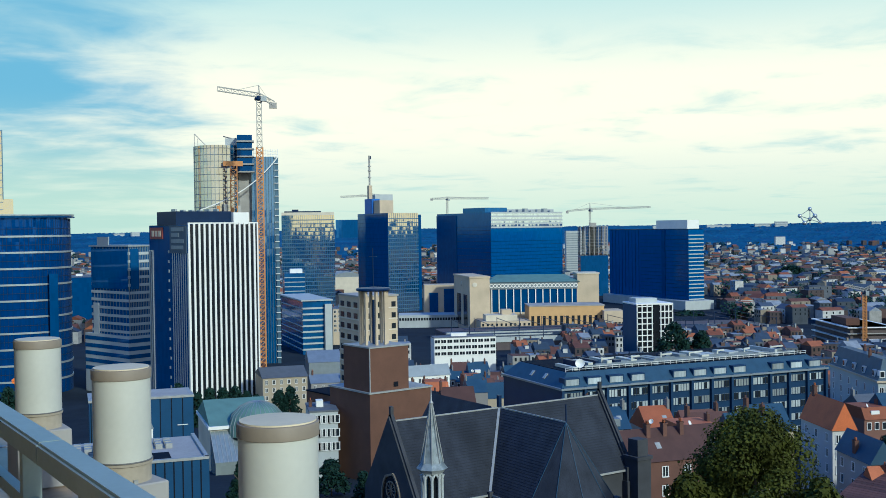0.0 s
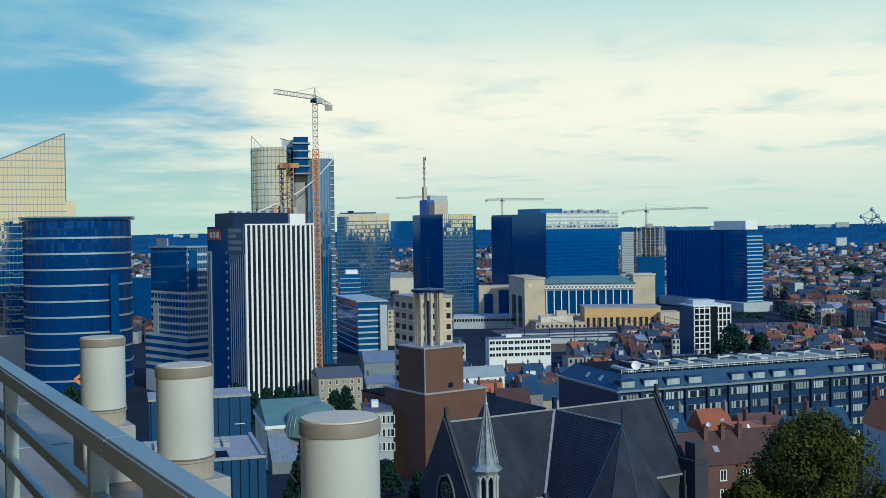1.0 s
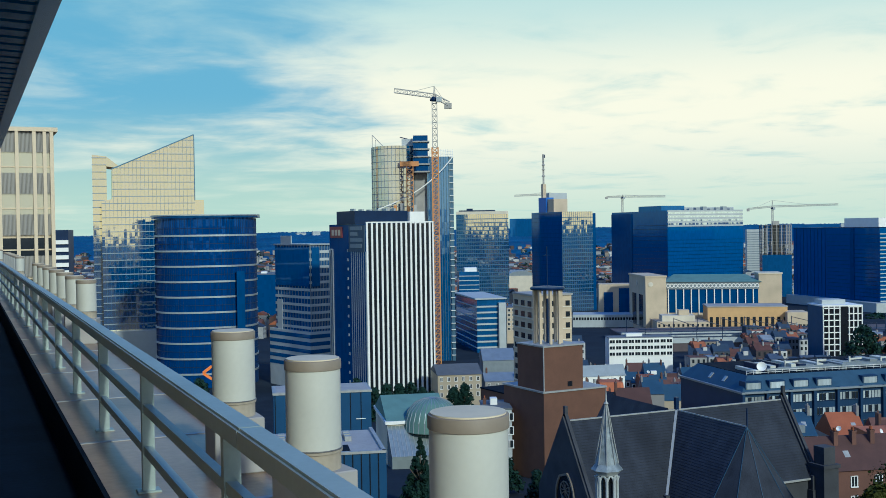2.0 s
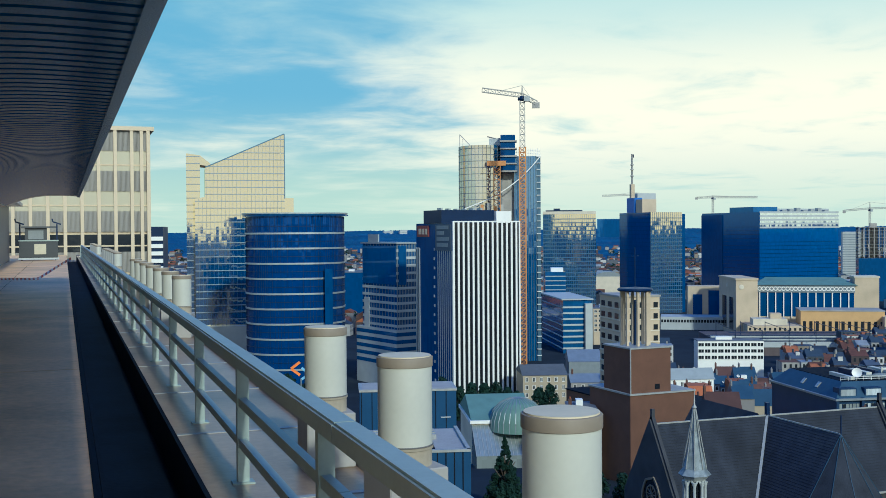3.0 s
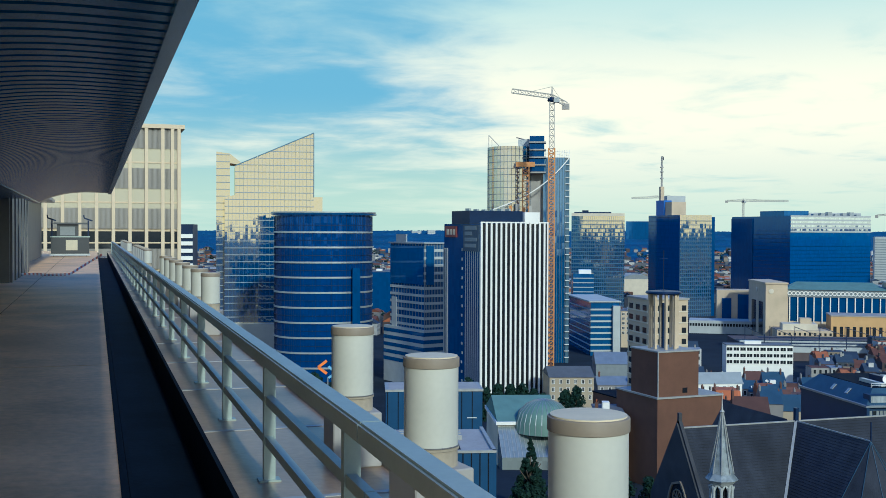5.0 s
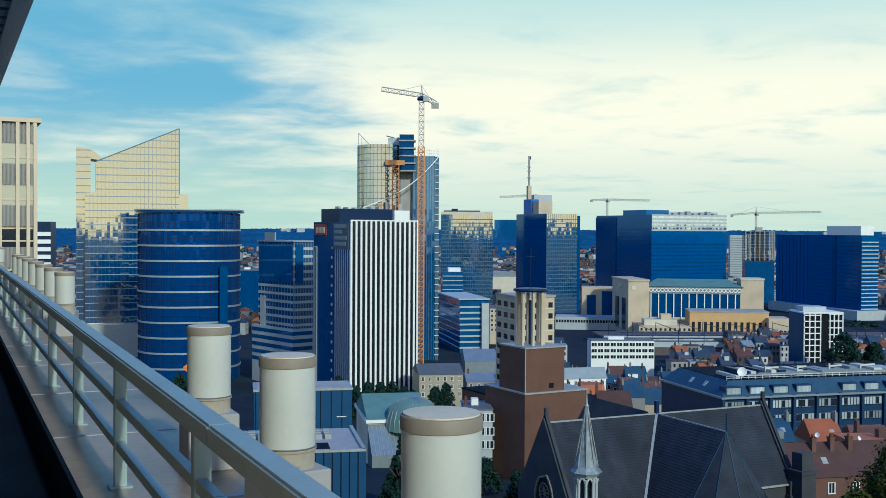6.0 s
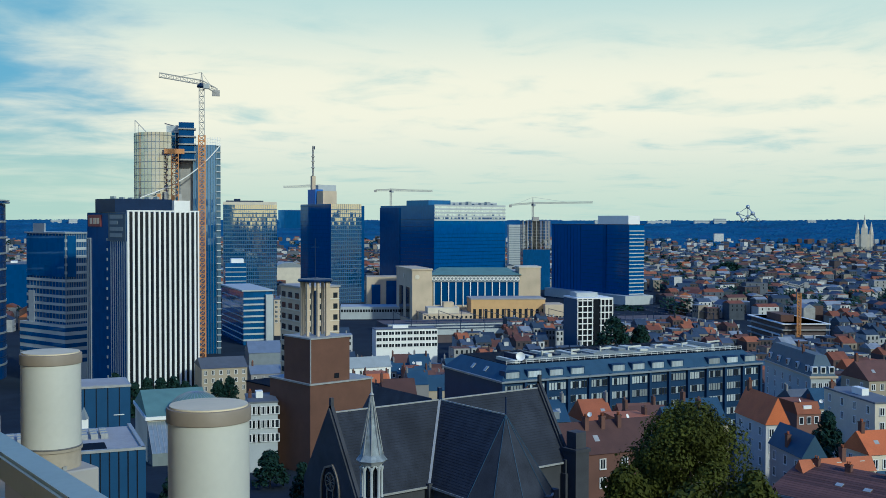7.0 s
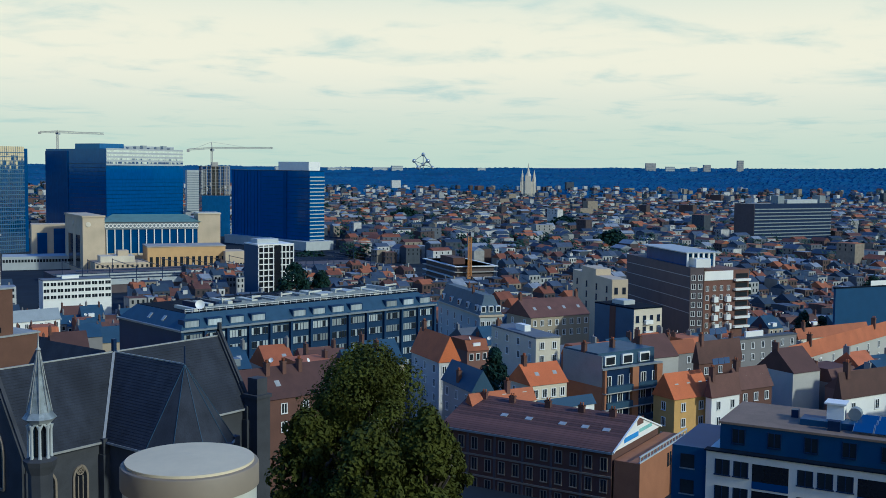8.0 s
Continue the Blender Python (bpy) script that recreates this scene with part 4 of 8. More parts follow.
def antenna_tower():
    b = Block("antenna_tower", 28.89, 30.49, 32.11, 950, 92, 0.89, "blue glass tower with a reflecting face and a roof mast")
    b.body(OFFICE_GLASS)
    b.part("mirror_face", [b.face("R", 0, b.w, 0, b.h, 0.15)], SKY_MIRROR)
    b.bands("R", [3.5 * k for k in range(1, int(b.h / 3.5))], 0.7, BLUE_BAND, 0.4)
    b.fins("R", steps(0, b.w, 16), 0.22, BLUE_BAND, 0, b.h, 0.3, "mullion")
    b.bands("L", [3.5 * k for k in range(1, int(b.h / 3.5) + 1)], 0.3, NAVY_GLASS, 0.2)
    b.part("side_slab", [(b.w, 4, 0, b.w + 5.5, b.d, b.h - 1.5)], NAVY_GLASS)
    b.part("stair_house", [(b.w * 0.05, b.d * 0.3, b.h, b.w * 0.5, b.d * 0.6, b.z(1.6))], SANDSTONE)
    b.part("sign_box", [(-b.w * 0.0, b.d * 0.5, b.h, b.w * 0.25, b.d * 0.75, b.z(1.7))], paint("blue_sign", (0.02, 0.12, 0.45), 0.4))
    b.part("plant_room", [(b.w * 0.35, b.d * 0.75, b.h, b.w * 0.95, b.d, b.z(1.98))], GREY_STONE)
    mx, my = b.w * 0.02, b.d * 0.62
    b.part("pylon", [(mx, my, b.h, mx + 3.4, my + 3.4, b.z(2.45))], SANDSTONE)
    link_mesh("mast", lattice("mast", ((mx + 1.7, my + 1.7, b.z(2.4)), (mx + 1.7, my + 1.7, b.z(4.1))), 0.35, 0.9, CRANE_GREY, 12), b.root)
    for s in (2.9, 3.25, 3.5):
        link_mesh("dish", lathe("dish", [(0.4, -0.6), (1.5, -0.4), (1.6, 0.5), (0.5, 0.8)], CRANE_GREY, 12), b.root, "", (mx + 1.7, my + 1.7, b.z(s)))
    link_mesh("flag", boxes("flag", [(mx + 2.0, my + 1.6, b.z(3.9), mx + 3.6, my + 1.8, b.z(4.08))], DARK), b.root)
    f = Block("link_bridge", 27.7, 27.72, 28.9, 1150, 115, 0.55, "blue glass block between two towers", depth=12, base=level(-0.4, 1150))
    f.body(BLUE_GLASS)


def dark_block():
    b = Block("dark_office_block", 33.13, 36.0, 39.8, 1050, 88, 0.84, "dark blue glass office block, sky reflection put into upper storeys")
    b.body(OFFICE_GLASS)
    # Mirror and pale bands from eye level up put in the reflected sky.
    b.part("upper_face", [b.face("R", 0.5, b.w, b.z(0.0), b.h - 0.5, 0.2)], MIRROR)
    b.bands("R", [b.z(0.0) + 3.6 * k for k in range(5)], 1.6, GREY_STONE, 0.5)
    b.bands("R", [4 + 3.6 * k for k in range(17)], 0.25, DARK, 0.25)
    b.bands("L", [4 + 3.6 * k for k in range(21)], 0.25, DARK, 0.25)
    b.part("step_bay", [b.face("L", b.d * 0.62, b.d, 0, b.h - 2, 0.8, -0.3)], NAVY_GLASS)
    b.part("penthouse", [(b.w * 0.0, b.d * 0.1, b.h, b.w * 0.3, b.d * 0.5, b.h + 5)], BLUE_GLASS)
    b.part("plant_room", [(b.w * 0.05, b.d * 0.12, b.h, b.w * 0.98, b.d * 0.45, b.h + 3.5)], GREY_STONE)
    for k in range(7):
        b.part("roof_unit", [(b.w * (0.3 + 0.09 * k), 2, b.h, b.w * (0.35 + 0.09 * k), 6, b.h + 2.0 + (k % 3))], BAND)


def blind_tower():
    b = Block("blue_tower", 42.28, 46.35, 47.12, 960, 100, -0.2, "dark blue office tower with pale sun blinds on its narrow side")
    b.body(OFFICE_GLASS)
    zs = [3 + 3.3 * k for k in range(int(b.h / 3.3) - 1)]
    b.bands("L", zs, 0.3, DARK, 0.2, 0, b.d * 0.58)
    b.bands("R", zs, 0.9, GREY_STONE, 0.6)
    b.part("slot", [b.face("L", b.d * 0.27, b.d * 0.31, 0, b.h, 0.6)], NAVY_GLASS)
    b.fins("L", steps(b.d * 0.6, b.d, 9), 0.3, DARK, 0, b.h, 0.2, "mullion")
    b.part("white_plant_room", [(2, 4, b.h, b.w * 0.9, b.d * 0.40, b.z(0.3))], WHITE, "bright white plant room")
    b.part("roof", [(-0.4, -0.4, b.h, b.w + 0.4, b.d + 0.4, b.h + 0.6)], DARK)
    b.part("podium", [(-8, -6, 0, b.w + 6, b.d, 9)], GREY_STONE)


def scaffold_block():
    d = 1150
    b = Block("unfinished_block", 40.6, 40.75, 42.2, d, 124, 0.02, "unfinished concrete frame above blue hoarding", depth=24)
    lo = b.z(-1.5)
    b.body(BLUE_GLASS, top=lo)
    for k in range(10):
        z = lo + k * (b.h - lo) / 9
        b.part("slab", [(0, 0, z - 0.5, b.w, 24, z)], CONCRETE)
    for i in range(7):
        for j in range(3):
            b.part("column", [(i * (b.w - 0.9) / 6, j * 11.5, lo, i * (b.w - 0.9) / 6 + 0.9, j * 11.5 + 0.9, b.h)], CONCRETE)
    b.part("core", [(b.w * 0.4, 8, lo, b.w * 0.62, 18, b.h + 4)], CONCRETE)
    f = Block("far_flats", 39.9, 40.0, 41.0, 1500, 124, -0.2, "pale far blocks of flats", depth=20)
    f.body(GREY_STONE)
    f.bands("R", [4 + 3.2 * k for k in range(int(f.h / 3.2) - 1)], 1.3, ZINC, 0.1)


mirror_slab()
antenna_tower()
dark_block()
blind_tower()
scaffold_block()


# ---- station, towers of the old town ----
def station():
    d = 760.0
    b = Block("railway_station", 33.99, 34.83, 35.9, d, 112, -2.65, "pale stone railway station with a clock tower")
    b.body(SANDSTONE, "clock_tower")
    tower = b.root.children[-1]
    b.part("cornice", [(-0.5, -0.5, b.h - 0.2, b.w + 0.5, b.d + 0.5, b.h + 1.0)], SANDSTONE, parent=tower)
    b.part("tall_window", [b.face("L", b.d * 0.55, b.d * 0.8, 4, b.h * 0.68, 0.1)], BLACK, parent=tower)
    b.part("tall_window", [b.face("L", b.d * 0.15, b.d * 0.38, 4, b.h * 0.68, 0.1)], BLACK, parent=tower)
    for side, u in (("L", b.d * 0.5), ("R", b.w * 0.25)):
        clock = lathe("clock_face", [(1.7, 0), (1.7, 0.3), (1.4, 0.35)], CREAM, 20)
        c = link_mesh("clock_face", clock, b.root, "round pale clock face", (-0.02, u, b.h - 5) if side == "L" else (u, -0.02, b.h - 5))
        c.rotation_euler = (0, radians(-90), 0) if side == "L" else (radians(90), 0, 0)
    # hall behind: glazed front with pale columns, copper roof
    f = Block("station_hall", 35.6, 35.9, 40.57, d + 30, 124, -2.9, "station hall with tall glazing, pale columns and a copper roof", depth=34)
    f.body(SANDSTONE)
    f.part("glazing", [f.face("R", 0.5, f.w - 0.5, f.z(-4.5), f.h - 5.2, 0.15)], NAVY_GLASS)
    n = 12
    f.fins("R", [f.w * (i + 0.2) / n for i in range(n + 1)][:-1], 0.7, WHITE, f.z(-4.6), f.h - 5, 0.9, "column")
    f.part("frieze", [f.face("R", 0, f.w, f.h - 5.2, f.h, 1.0)], ZINC)
    ring = lathe("roundel", [(0.9, 0), (1.5, 0), (1.5, 0.35), (0.9, 0.35)], WHITE, 14, close=False)
    for i in range(2 * n):
        o = link_mesh("roundel", ring, f.root, "", (f.w * (i + 0.5) / (2 * n), -1.0, f.h - 2.6))
        o.rotation_euler = (radians(90), 0, 0)
    v = [(-2, -2, f.h), (f.w + 2, -2, f.h), (f.w + 2, 36, f.h), (-2, 36, f.h), (6, 14, f.h + 5), (f.w - 8, 14, f.h + 5)]
    link_mesh("roof", raw("roof", v, [(0, 1, 5, 4), (1, 2, 5), (2, 3, 4, 5), (3, 0, 4)], COPPER), f.root, "weathered copper roof")
    p = Block("station_pavilion", 40.5, 40.57, 41.7, d + 35, 122, -2.5, "pale stone end pavilion of the station", depth=20)
    p.body(SANDSTONE)
    p.roof(CREAM, 1.0, 0.5)
    o = Block("ochre_wing", 37.5, 38.0, 41.96, d - 10, 121, -4.22, "ochre brick station wing with tall narrow windows", depth=26)
    o.body(OCHRE)
    o.roof(CONCRETE, 0.8, 0.3)
    n = 13
    win = boxes("window", [o.face("R", 0, o.w / n * 0.5, 2.5, o.h * 0.66, 0.1)], GLASS)
    for i in range(n):
        link_mesh("window", win, o.root, "", (o.w * (i + 0.35) / n, 0, 0))
    low = Block("station_annex", 41.9, 41.96, 43.0, d - 10, 121, -4.45, "low ochre annex with square windows", depth=20)
    low.body(SANDSTONE)
    win = boxes("window", [low.face("R", 0, 1.6, 0, 1.8, 0.1)], GLASS)
    for i in range(6):
        for k in range(2):
            link_mesh("window", win, low.root, "", (low.w * (i + 0.3) / 6, 0, 2.5 + 4 * k))
    front = Block("station_forecourt", 35.2, 35.4, 38.1, d - 25, 118, -5.0, "low stone station building with stepped roofs", depth=26)
    front.body(SANDSTONE)
    front.part("upper_storey", [(front.w * 0.12, 5, front.h, front.w * 0.75, 20, front.h + 4)], CREAM)
    front.part("roof_hut", [(front.w * 0.45, 8, front.h + 4, front.w * 0.65, 16, front.h + 7.5)], SANDSTONE)
    win = boxes("window", [front.face("R", 0, 1.4, front.h - 3.2, front.h - 1.4, 0.1)], GLASS)
    for i in range(11):
        link_mesh("window", win, front.root, "", (front.w * (i + 0.3) / 11, 0, 0))
    wing = Block("station_west_wing", 29.9, 31.0, 34.2, d + 40, 122, -4.6, "long grey stone wing with rows of square windows", depth=25)
    wing.body(GREY_STONE)
    win = boxes("window", [wing.face("R", 0, 1.5, 0, 2.0, 0.1)], GLASS)
    for i in range(22):
        link_mesh("window", win, wing.root, "", (wing.w * (i + 0.2) / 22, 0, wing.h - 4))
    back = Block("stone_block", 31.7, 32.4, 35.0, d + 70, 120, -3.0, "stepped stone and glass block behind the station", depth=20)
    back.body(SANDSTONE)
    back.part("glass_bay", [back.face("R", back.w * 0.4, back.w * 0.95, 6, back.h - 3, 0.6), back.face("R", back.w * 0.1, back.w * 0.28, 6, back.h - 6, 0.6)], NAVY_GLASS)
    # raised railway
    v = Block("railway_viaduct", 34.2, 34.3, 52.0, 640, 113, -6.05, "raised railway with tracks, parapets and masts", "railway", depth=88)
    v.body(DARK_BRICK)
    rail = boxes("track", [(0, 0, 0, v.w, 2.6, 0.35)], DARK)
    for k in range(7):
        link_mesh("track", rail, v.root, "", (0, 5 + 9 * k, v.h))
    for k in range(3):
        v.part("platform", [(0, 9 + 18 * k, v.h, v.w * 0.7, 12 + 18 * k, v.h + 1.1)], GREY_STONE)
        v.part("platform_roof", [(v.w * 0.05, 8.5 + 18 * k, v.h + 3.0, v.w * 0.55, 12.5 + 18 * k, v.h + 3.4)], DARK)
    v.part("parapet", [(0, -0.4, v.h - 1, v.w, 0, v.h + 1.2)], GREY_STONE)
    mv, mf = [], []
    bar((0, 2, 0), (0, 2, 9), 0.35, mv, mf)
    bar((0, 60, 0), (0, 60, 9), 0.35, mv, mf)
    bar((0, 2, 8.4), (0, 60, 8.4), 0.3, mv, mf)
    mast = raw("gantry", mv, mf, DARK)
    for k in range(14):
        link_mesh("gantry", mast, v.root, "", (6 + v.w * k / 14.5, 0, v.h))


def brick_tower():
    d = 230.0
    b = Block("brick_church_tower", 27.29, 29.42, 32.70, d, 86, -8.75, "brown brick church tower in two steps under a concrete colonnade", "church tower")
    b.body(BROWN_BRICK, "lower_stage")
    b.part("coping", [(-0.25, -0.25, b.h, b.w + 0.25, b.d + 0.25, b.h + 0.35)], LEAD)
    top = b.z(-6.35)
    x0, x1, y0, y1 = 0.3, b.w * 0.64, 0.3, b.d * 0.66
    b.part("upper_stage", [(x0, y0, b.h + 0.3, x1, y1, top)], BROWN_BRICK)
    up = b.root.children[-1]
    b.part("coping", [(x0 - 0.2, y0 - 0.2, top, x1 + 0.2, y1 + 0.2, top + 0.3)], LEAD)
    b.part("edge_pipe", [(x0 - 0.18, y0 - 0.18, b.h, x0 + 0.02, y0 + 0.02, top)], LEAD)
    b.part("vent_opening", [(x0 + (x1 - x0) * 0.6, y0 - 0.06, b.h + 1.0, x0 + (x1 - x0) * 0.72, y0 + 0.2, b.h + 2.1)], BLACK, parent=up)
    cx, cy = (x0 + x1) / 2 - 0.4, (y0 + y1) / 2
    colon = b.z(-3.35)
    b.part("bell_frame", [(cx - 0.25, cy - 0.25, top + 0.3, cx + 0.25, cy + 0.25, colon - 2)], DARK)
    col = boxes("column", [(-0.27, -0.27, top + 0.3, 0.27, 0.27, colon)], SANDSTONE)
    for k in range(8):
        a = 2 * math.pi * (k + 0.5) / 8
        link_mesh("column", col, b.root, "", (cx + 3.0 * math.cos(a), cy + 3.0 * math.sin(a), 0))
    link_mesh("canopy_ring", lathe("canopy_ring", [(0.1, colon), (3.7, colon), (3.9, colon + 0.25), (3.7, colon + 0.6), (0.1, colon + 0.9)], DARK, 24), b.root, "", (cx, cy, 0))
    v, f = [], []
    bar((0, 0, colon + 0.8), (0, 0, colon + 9.5), 0.16, v, f)
    bar((-1.1, 0, colon + 7.6), (1.1, 0, colon + 7.6), 0.14, v, f)
    link_mesh("cross", raw("cross", v, f, DARK), b.root, "", (cx, cy, 0))
    n = Block("church_nave", 28.8, 29.5, 33.6, 250, 86, -9.3, "long brick nave with a low dark roof", depth=30)
    n.body(BROWN_BRICK)
    n.roof(BITUMEN, 0.3, 0.2)
    # concrete flats behind it
    f = Block("concrete_flats", 27.85, 28.9, 30.95, 300, 96, -3.6, "pale concrete block of flats with square windows")
    f.body(SANDSTONE)
    n = 8
    storey = 3.1
    for side, width, cols in (("R", f.w, 5), ("L", f.d, 3)):
        win = boxes("window", [f.face(side, 0, width / cols * 0.55, 0, 1.5, 0.06)], GLASS)
        for i in range(cols):
            for k in range(9):
                u = width * (i + 0.22) / cols
                link_mesh("window", win, f.root, "", (u, 0, f.h - 3 - storey * k) if side == "R" else (0, u, f.h - 3 - storey * k))
        f.bands(side, [f.h - 3.4 - storey * k for k in range(9)], 0.3, CREAM, 0.15, name="sill_band")
    f.roof(CONCRETE, 0.5, 0.3)


def church():
    """Neo-gothic church: transept ridge along x, choir with a five-sided apse towards the terrace."""
    cx, cy, zr, ze, w = 88.95, 120.8, -23.5, -33.5, 6.3
    xw, xe, ya = 71.8, 107.2, 106.3
    c = root("gothic_church", (cx, cy, -51), 0, "dark slate-roofed gothic church with stone gables", "church")
    z = lambda q: q + 51
    X0, X1, Y1 = xw - cx, xe - cx, ya - cy

    def sheet(name, v, f, mat, thick=0.25):
        v2 = v + [(a, b, q - thick) for a, b, q in v]
        n = len(v)
        f2 = list(f) + [tuple(i + n for i in reversed(q)) for q in f]
        edges = {}
        for q in f:
            for i in range(len(q)):
                e = (q[i], q[(i + 1) % len(q)])
                edges[e] = 1
        for a, b in edges:
            if (b, a) not in edges:
                f2.append((b, a, a + n, b + n))
        return link_mesh(name, raw(name, v2, f2, mat), c)

    R, E = z(zr), z(ze)
    # transept slopes, cut at the valleys
    sheet("transept_roof", [(X0, 0, R), (0, 0, R), (-w, -w, E), (X0, -w, E)], [(0, 3, 2, 1)], SLATE)
    sheet("transept_roof", [(0, 0, R), (X1, 0, R), (X1, -w, E), (w, -w, E)], [(0, 3, 2, 1)], SLATE)
    sheet("transept_roof", [(X0, 0, R), (X0, w, E), (X1, w, E), (X1, 0, R)], [(0, 3, 2, 1)], SLATE)
    sheet("choir_roof", [(0, 0, R), (0, Y1, R), (-w, Y1, E), (-w, -w, E)], [(0, 3, 2, 1)], SLATE)
    sheet("choir_roof", [(0, 0, R), (w, -w, E), (w, Y1, E), (0, Y1, R)], [(0, 3, 2, 1)], SLATE)
    ring = [(w * math.cos(math.pi * (1 + k / 5)), Y1 + w * math.sin(math.pi * (1 + k / 5)), E) for k in range(6)]
    for k in range(5):
        sheet("apse_roof", [(0, Y1, R), ring[k], ring[k + 1]], [(0, 1, 2)], SLATE)
    sheet("nave_roof", [(0, 2, R), (0, 17, R), (-w, 17, E), (-w, 2, E)], [(0, 3, 2, 1)], SLATE)
    sheet("nave_roof", [(0, 2, R), (0, 17, R), (w, 17, E), (w, 2, E)], [(0, 1, 2, 3)], SLATE)
    # slates of the near slopes, course by course
    def courses(a, b, p, q, n):
        """Proud slate courses between the ridge a-b and the eave p-q."""
        a, b, p, q = map(Vector, (a, b, p, q))
        up = (b - a).cross(p - a).normalized()
        if up.z < 0:
            up = -up
        for k in range(n):
            s0, s1 = k / n, (k + 1) / n
            l0, r0 = a.lerp(p, s0), b.lerp(q, s0)
            l1, r1 = a.lerp(p, s1), b.lerp(q, s1)
            t = up * 0.05
            v = [l0 + up * 0.012, r0 + up * 0.012, r1 + t, l1 + t, l1 + up * 0.004, r1 + up * 0.004]
            yield [tuple(x) for x in v], [(0, 3, 2, 1), (2, 3, 4, 5)]

    for a, b, p, q in (((X0, 0, R), (0, 0, R), (X0, -w, E), (-w, -w, E)), ((0, 0, R), (X1, 0, R), (w, -w, E), (X1, -w, E)), ((0, 0, R), (0, Y1, R), (-w, -w, E), (-w, Y1, E))):
        for v, f in courses(a, b, p, q, 30):
            link_mesh("slate_course", raw("slate_course", v, f, SLATE), c)
    # lead on ridges, valleys and hips
    def flash(name, a, b, wide, mat=LEAD):
        v, f = [], []
        bar(a, b, wide, v, f)
        link_mesh(name, raw(name, v, f, mat), c)

    flash("ridge_cap", (X0, 0, R + 0.06), (X1, 0, R + 0.06), 0.18)
    flash("ridge_cap", (0, 0, R + 0.06), (0, Y1, R + 0.06), 0.16)
    flash("valley_gutter", (-0.05, -0.1, R + 0.05), (-w, -w, E + 0.12), 0.34)
    flash("valley_gutter", (0.05, -0.1, R + 0.05), (w, -w, E + 0.12), 0.26)
    for k in range(6):
        flash("hip_cap", (0, Y1, R + 0.05), (ring[k][0], ring[k][1], E + 0.06), 0.07, SLATE_BLUE)
    flash("finial", (0, Y1, R), (0, Y1, R + 2.4), 0.12, DARK)
    flash("finial", (0, 0, R), (0, 0, R + 1.8), 0.5, DARK)
    eave = [(X0, -w, E), (-w, -w, E), (-w, Y1, E)] + ring[1:5] + [(w, Y1, E), (w, -w, E), (X1, -w, E)]
    for a, b in zip(eave, eave[1:]):
        flash("eave_gutter", (a[0], a[1], a[2] - 0.1), (b[0], b[1], b[2] - 0.1), 0.28, LEAD)
    # walls
    link_mesh("transept_wall", boxes("transept_wall", [(X0, -w + 0.4, 0, X1, w - 0.4, E - 0.3)], STONE), c)
    n = 6
    v = [(x * 0.94, y if i not in (0, 5) else y, 0) for i, (x, y, q) in enumerate(ring)]
    poly = [(-w + 0.4, -w + 0.5), (-w + 0.4, Y1)] + [(0.94 * x, Y1 + 0.94 * (y - Y1)) for x, y, q in ring[1:5]] + [(w - 0.4, Y1), (w - 0.4, -w + 0.5)]
    v = [(x, y, q) for q in (0, E - 0.3) for x, y in poly]
    m = len(poly)
    link_mesh("choir_wall", raw("choir_wall", v, [tuple(range(m, 2 * m))] + [(i, (i + 1) % m, m + (i + 1) % m, m + i) for i in range(m)], STONE), c)
    link_mesh("nave_wall", boxes("nave_wall", [(-w + 0.4, w - 0.5, 0, w - 0.4, 16.8, E - 0.3)], STONE), c)
    for x, s in ((X0, -1), (X1, 1)):
        v = [(x + s * q, y, h) for q in (0, 0.9) for y, h in ((-w - 0.3, 0), (w + 0.3, 0), (w + 0.3, E + 0.3), (0, R + 0.7), (-w - 0.3, E + 0.3))]
        f = [(0, 1, 2, 3, 4), (9, 8, 7, 6, 5)] + [(i + 5, (i + 1) % 5 + 5, (i + 1) % 5, i) for i in range(5)]
        g = link_mesh("gable", raw("gable", v, f, STONE), c)
        v, f = [], []
        bar((x + s * 0.45, -w - 0.5, E + 0.2), (x + s * 0.45, 0, R + 0.9), 0.45, v, f)
        bar((x + s * 0.45, w + 0.5, E + 0.2), (x + s * 0.45, 0, R + 0.9), 0.45, v, f)
        bar((x + s * 0.45, 0, R + 0.5), (x + s * 0.45, 0, R + 2.0), 0.45, v, f)
        link_mesh("gable_coping", raw("gable_coping", v, f, STONE), g)
    # pointed window in the west gable and smaller ones in the choir
    def lancet(width, height):
        pts = [(-width / 2, 0)] + [(width / 2, 0), (width / 2, height * 0.55)]
        for k in range(1, 6):
            a = math.radians(60 * k / 6)
            pts.append((width / 2 - width * (1 - math.cos(a)), height * 0.55 + width * math.sin(a)))
        right = pts[2:]
        return [(-width / 2, 0), (width / 2, 0)] + right + [(-x, y) for x, y in reversed(right[:-1])]

    def window(loc, turn, width, height):
        pts = lancet(width, height)
        glass = raw("window", [(x, -0.06, y) for x, y in pts], [tuple(range(len(pts)))], BLACK)
        o = link_mesh("window", glass, c, "", loc, turn)
        v, f = [], []
        for a, b in zip(pts, pts[1:] + pts[:1]):
            bar((a[0], -0.1, a[1]), (b[0], -0.1, b[1]), 0.28, v, f)
        for x in (-width / 6, width / 6):
            bar((x, -0.1, 0), (x, -0.1, height * 0.6), 0.14, v, f)
        cyz = height * 0.72
        for k in range(10):
            a0, a1 = 2 * math.pi * k / 10, 2 * math.pi * (k + 1) / 10
            q = width * 0.26
            bar((q * math.cos(a0), -0.1, cyz + q * math.sin(a0)), (q * math.cos(a1), -0.1, cyz + q * math.sin(a1)), 0.14, v, f)
            bar((0, -0.1, cyz), (q * math.cos(a0), -0.1, cyz + q * math.sin(a0)), 0.08, v, f)
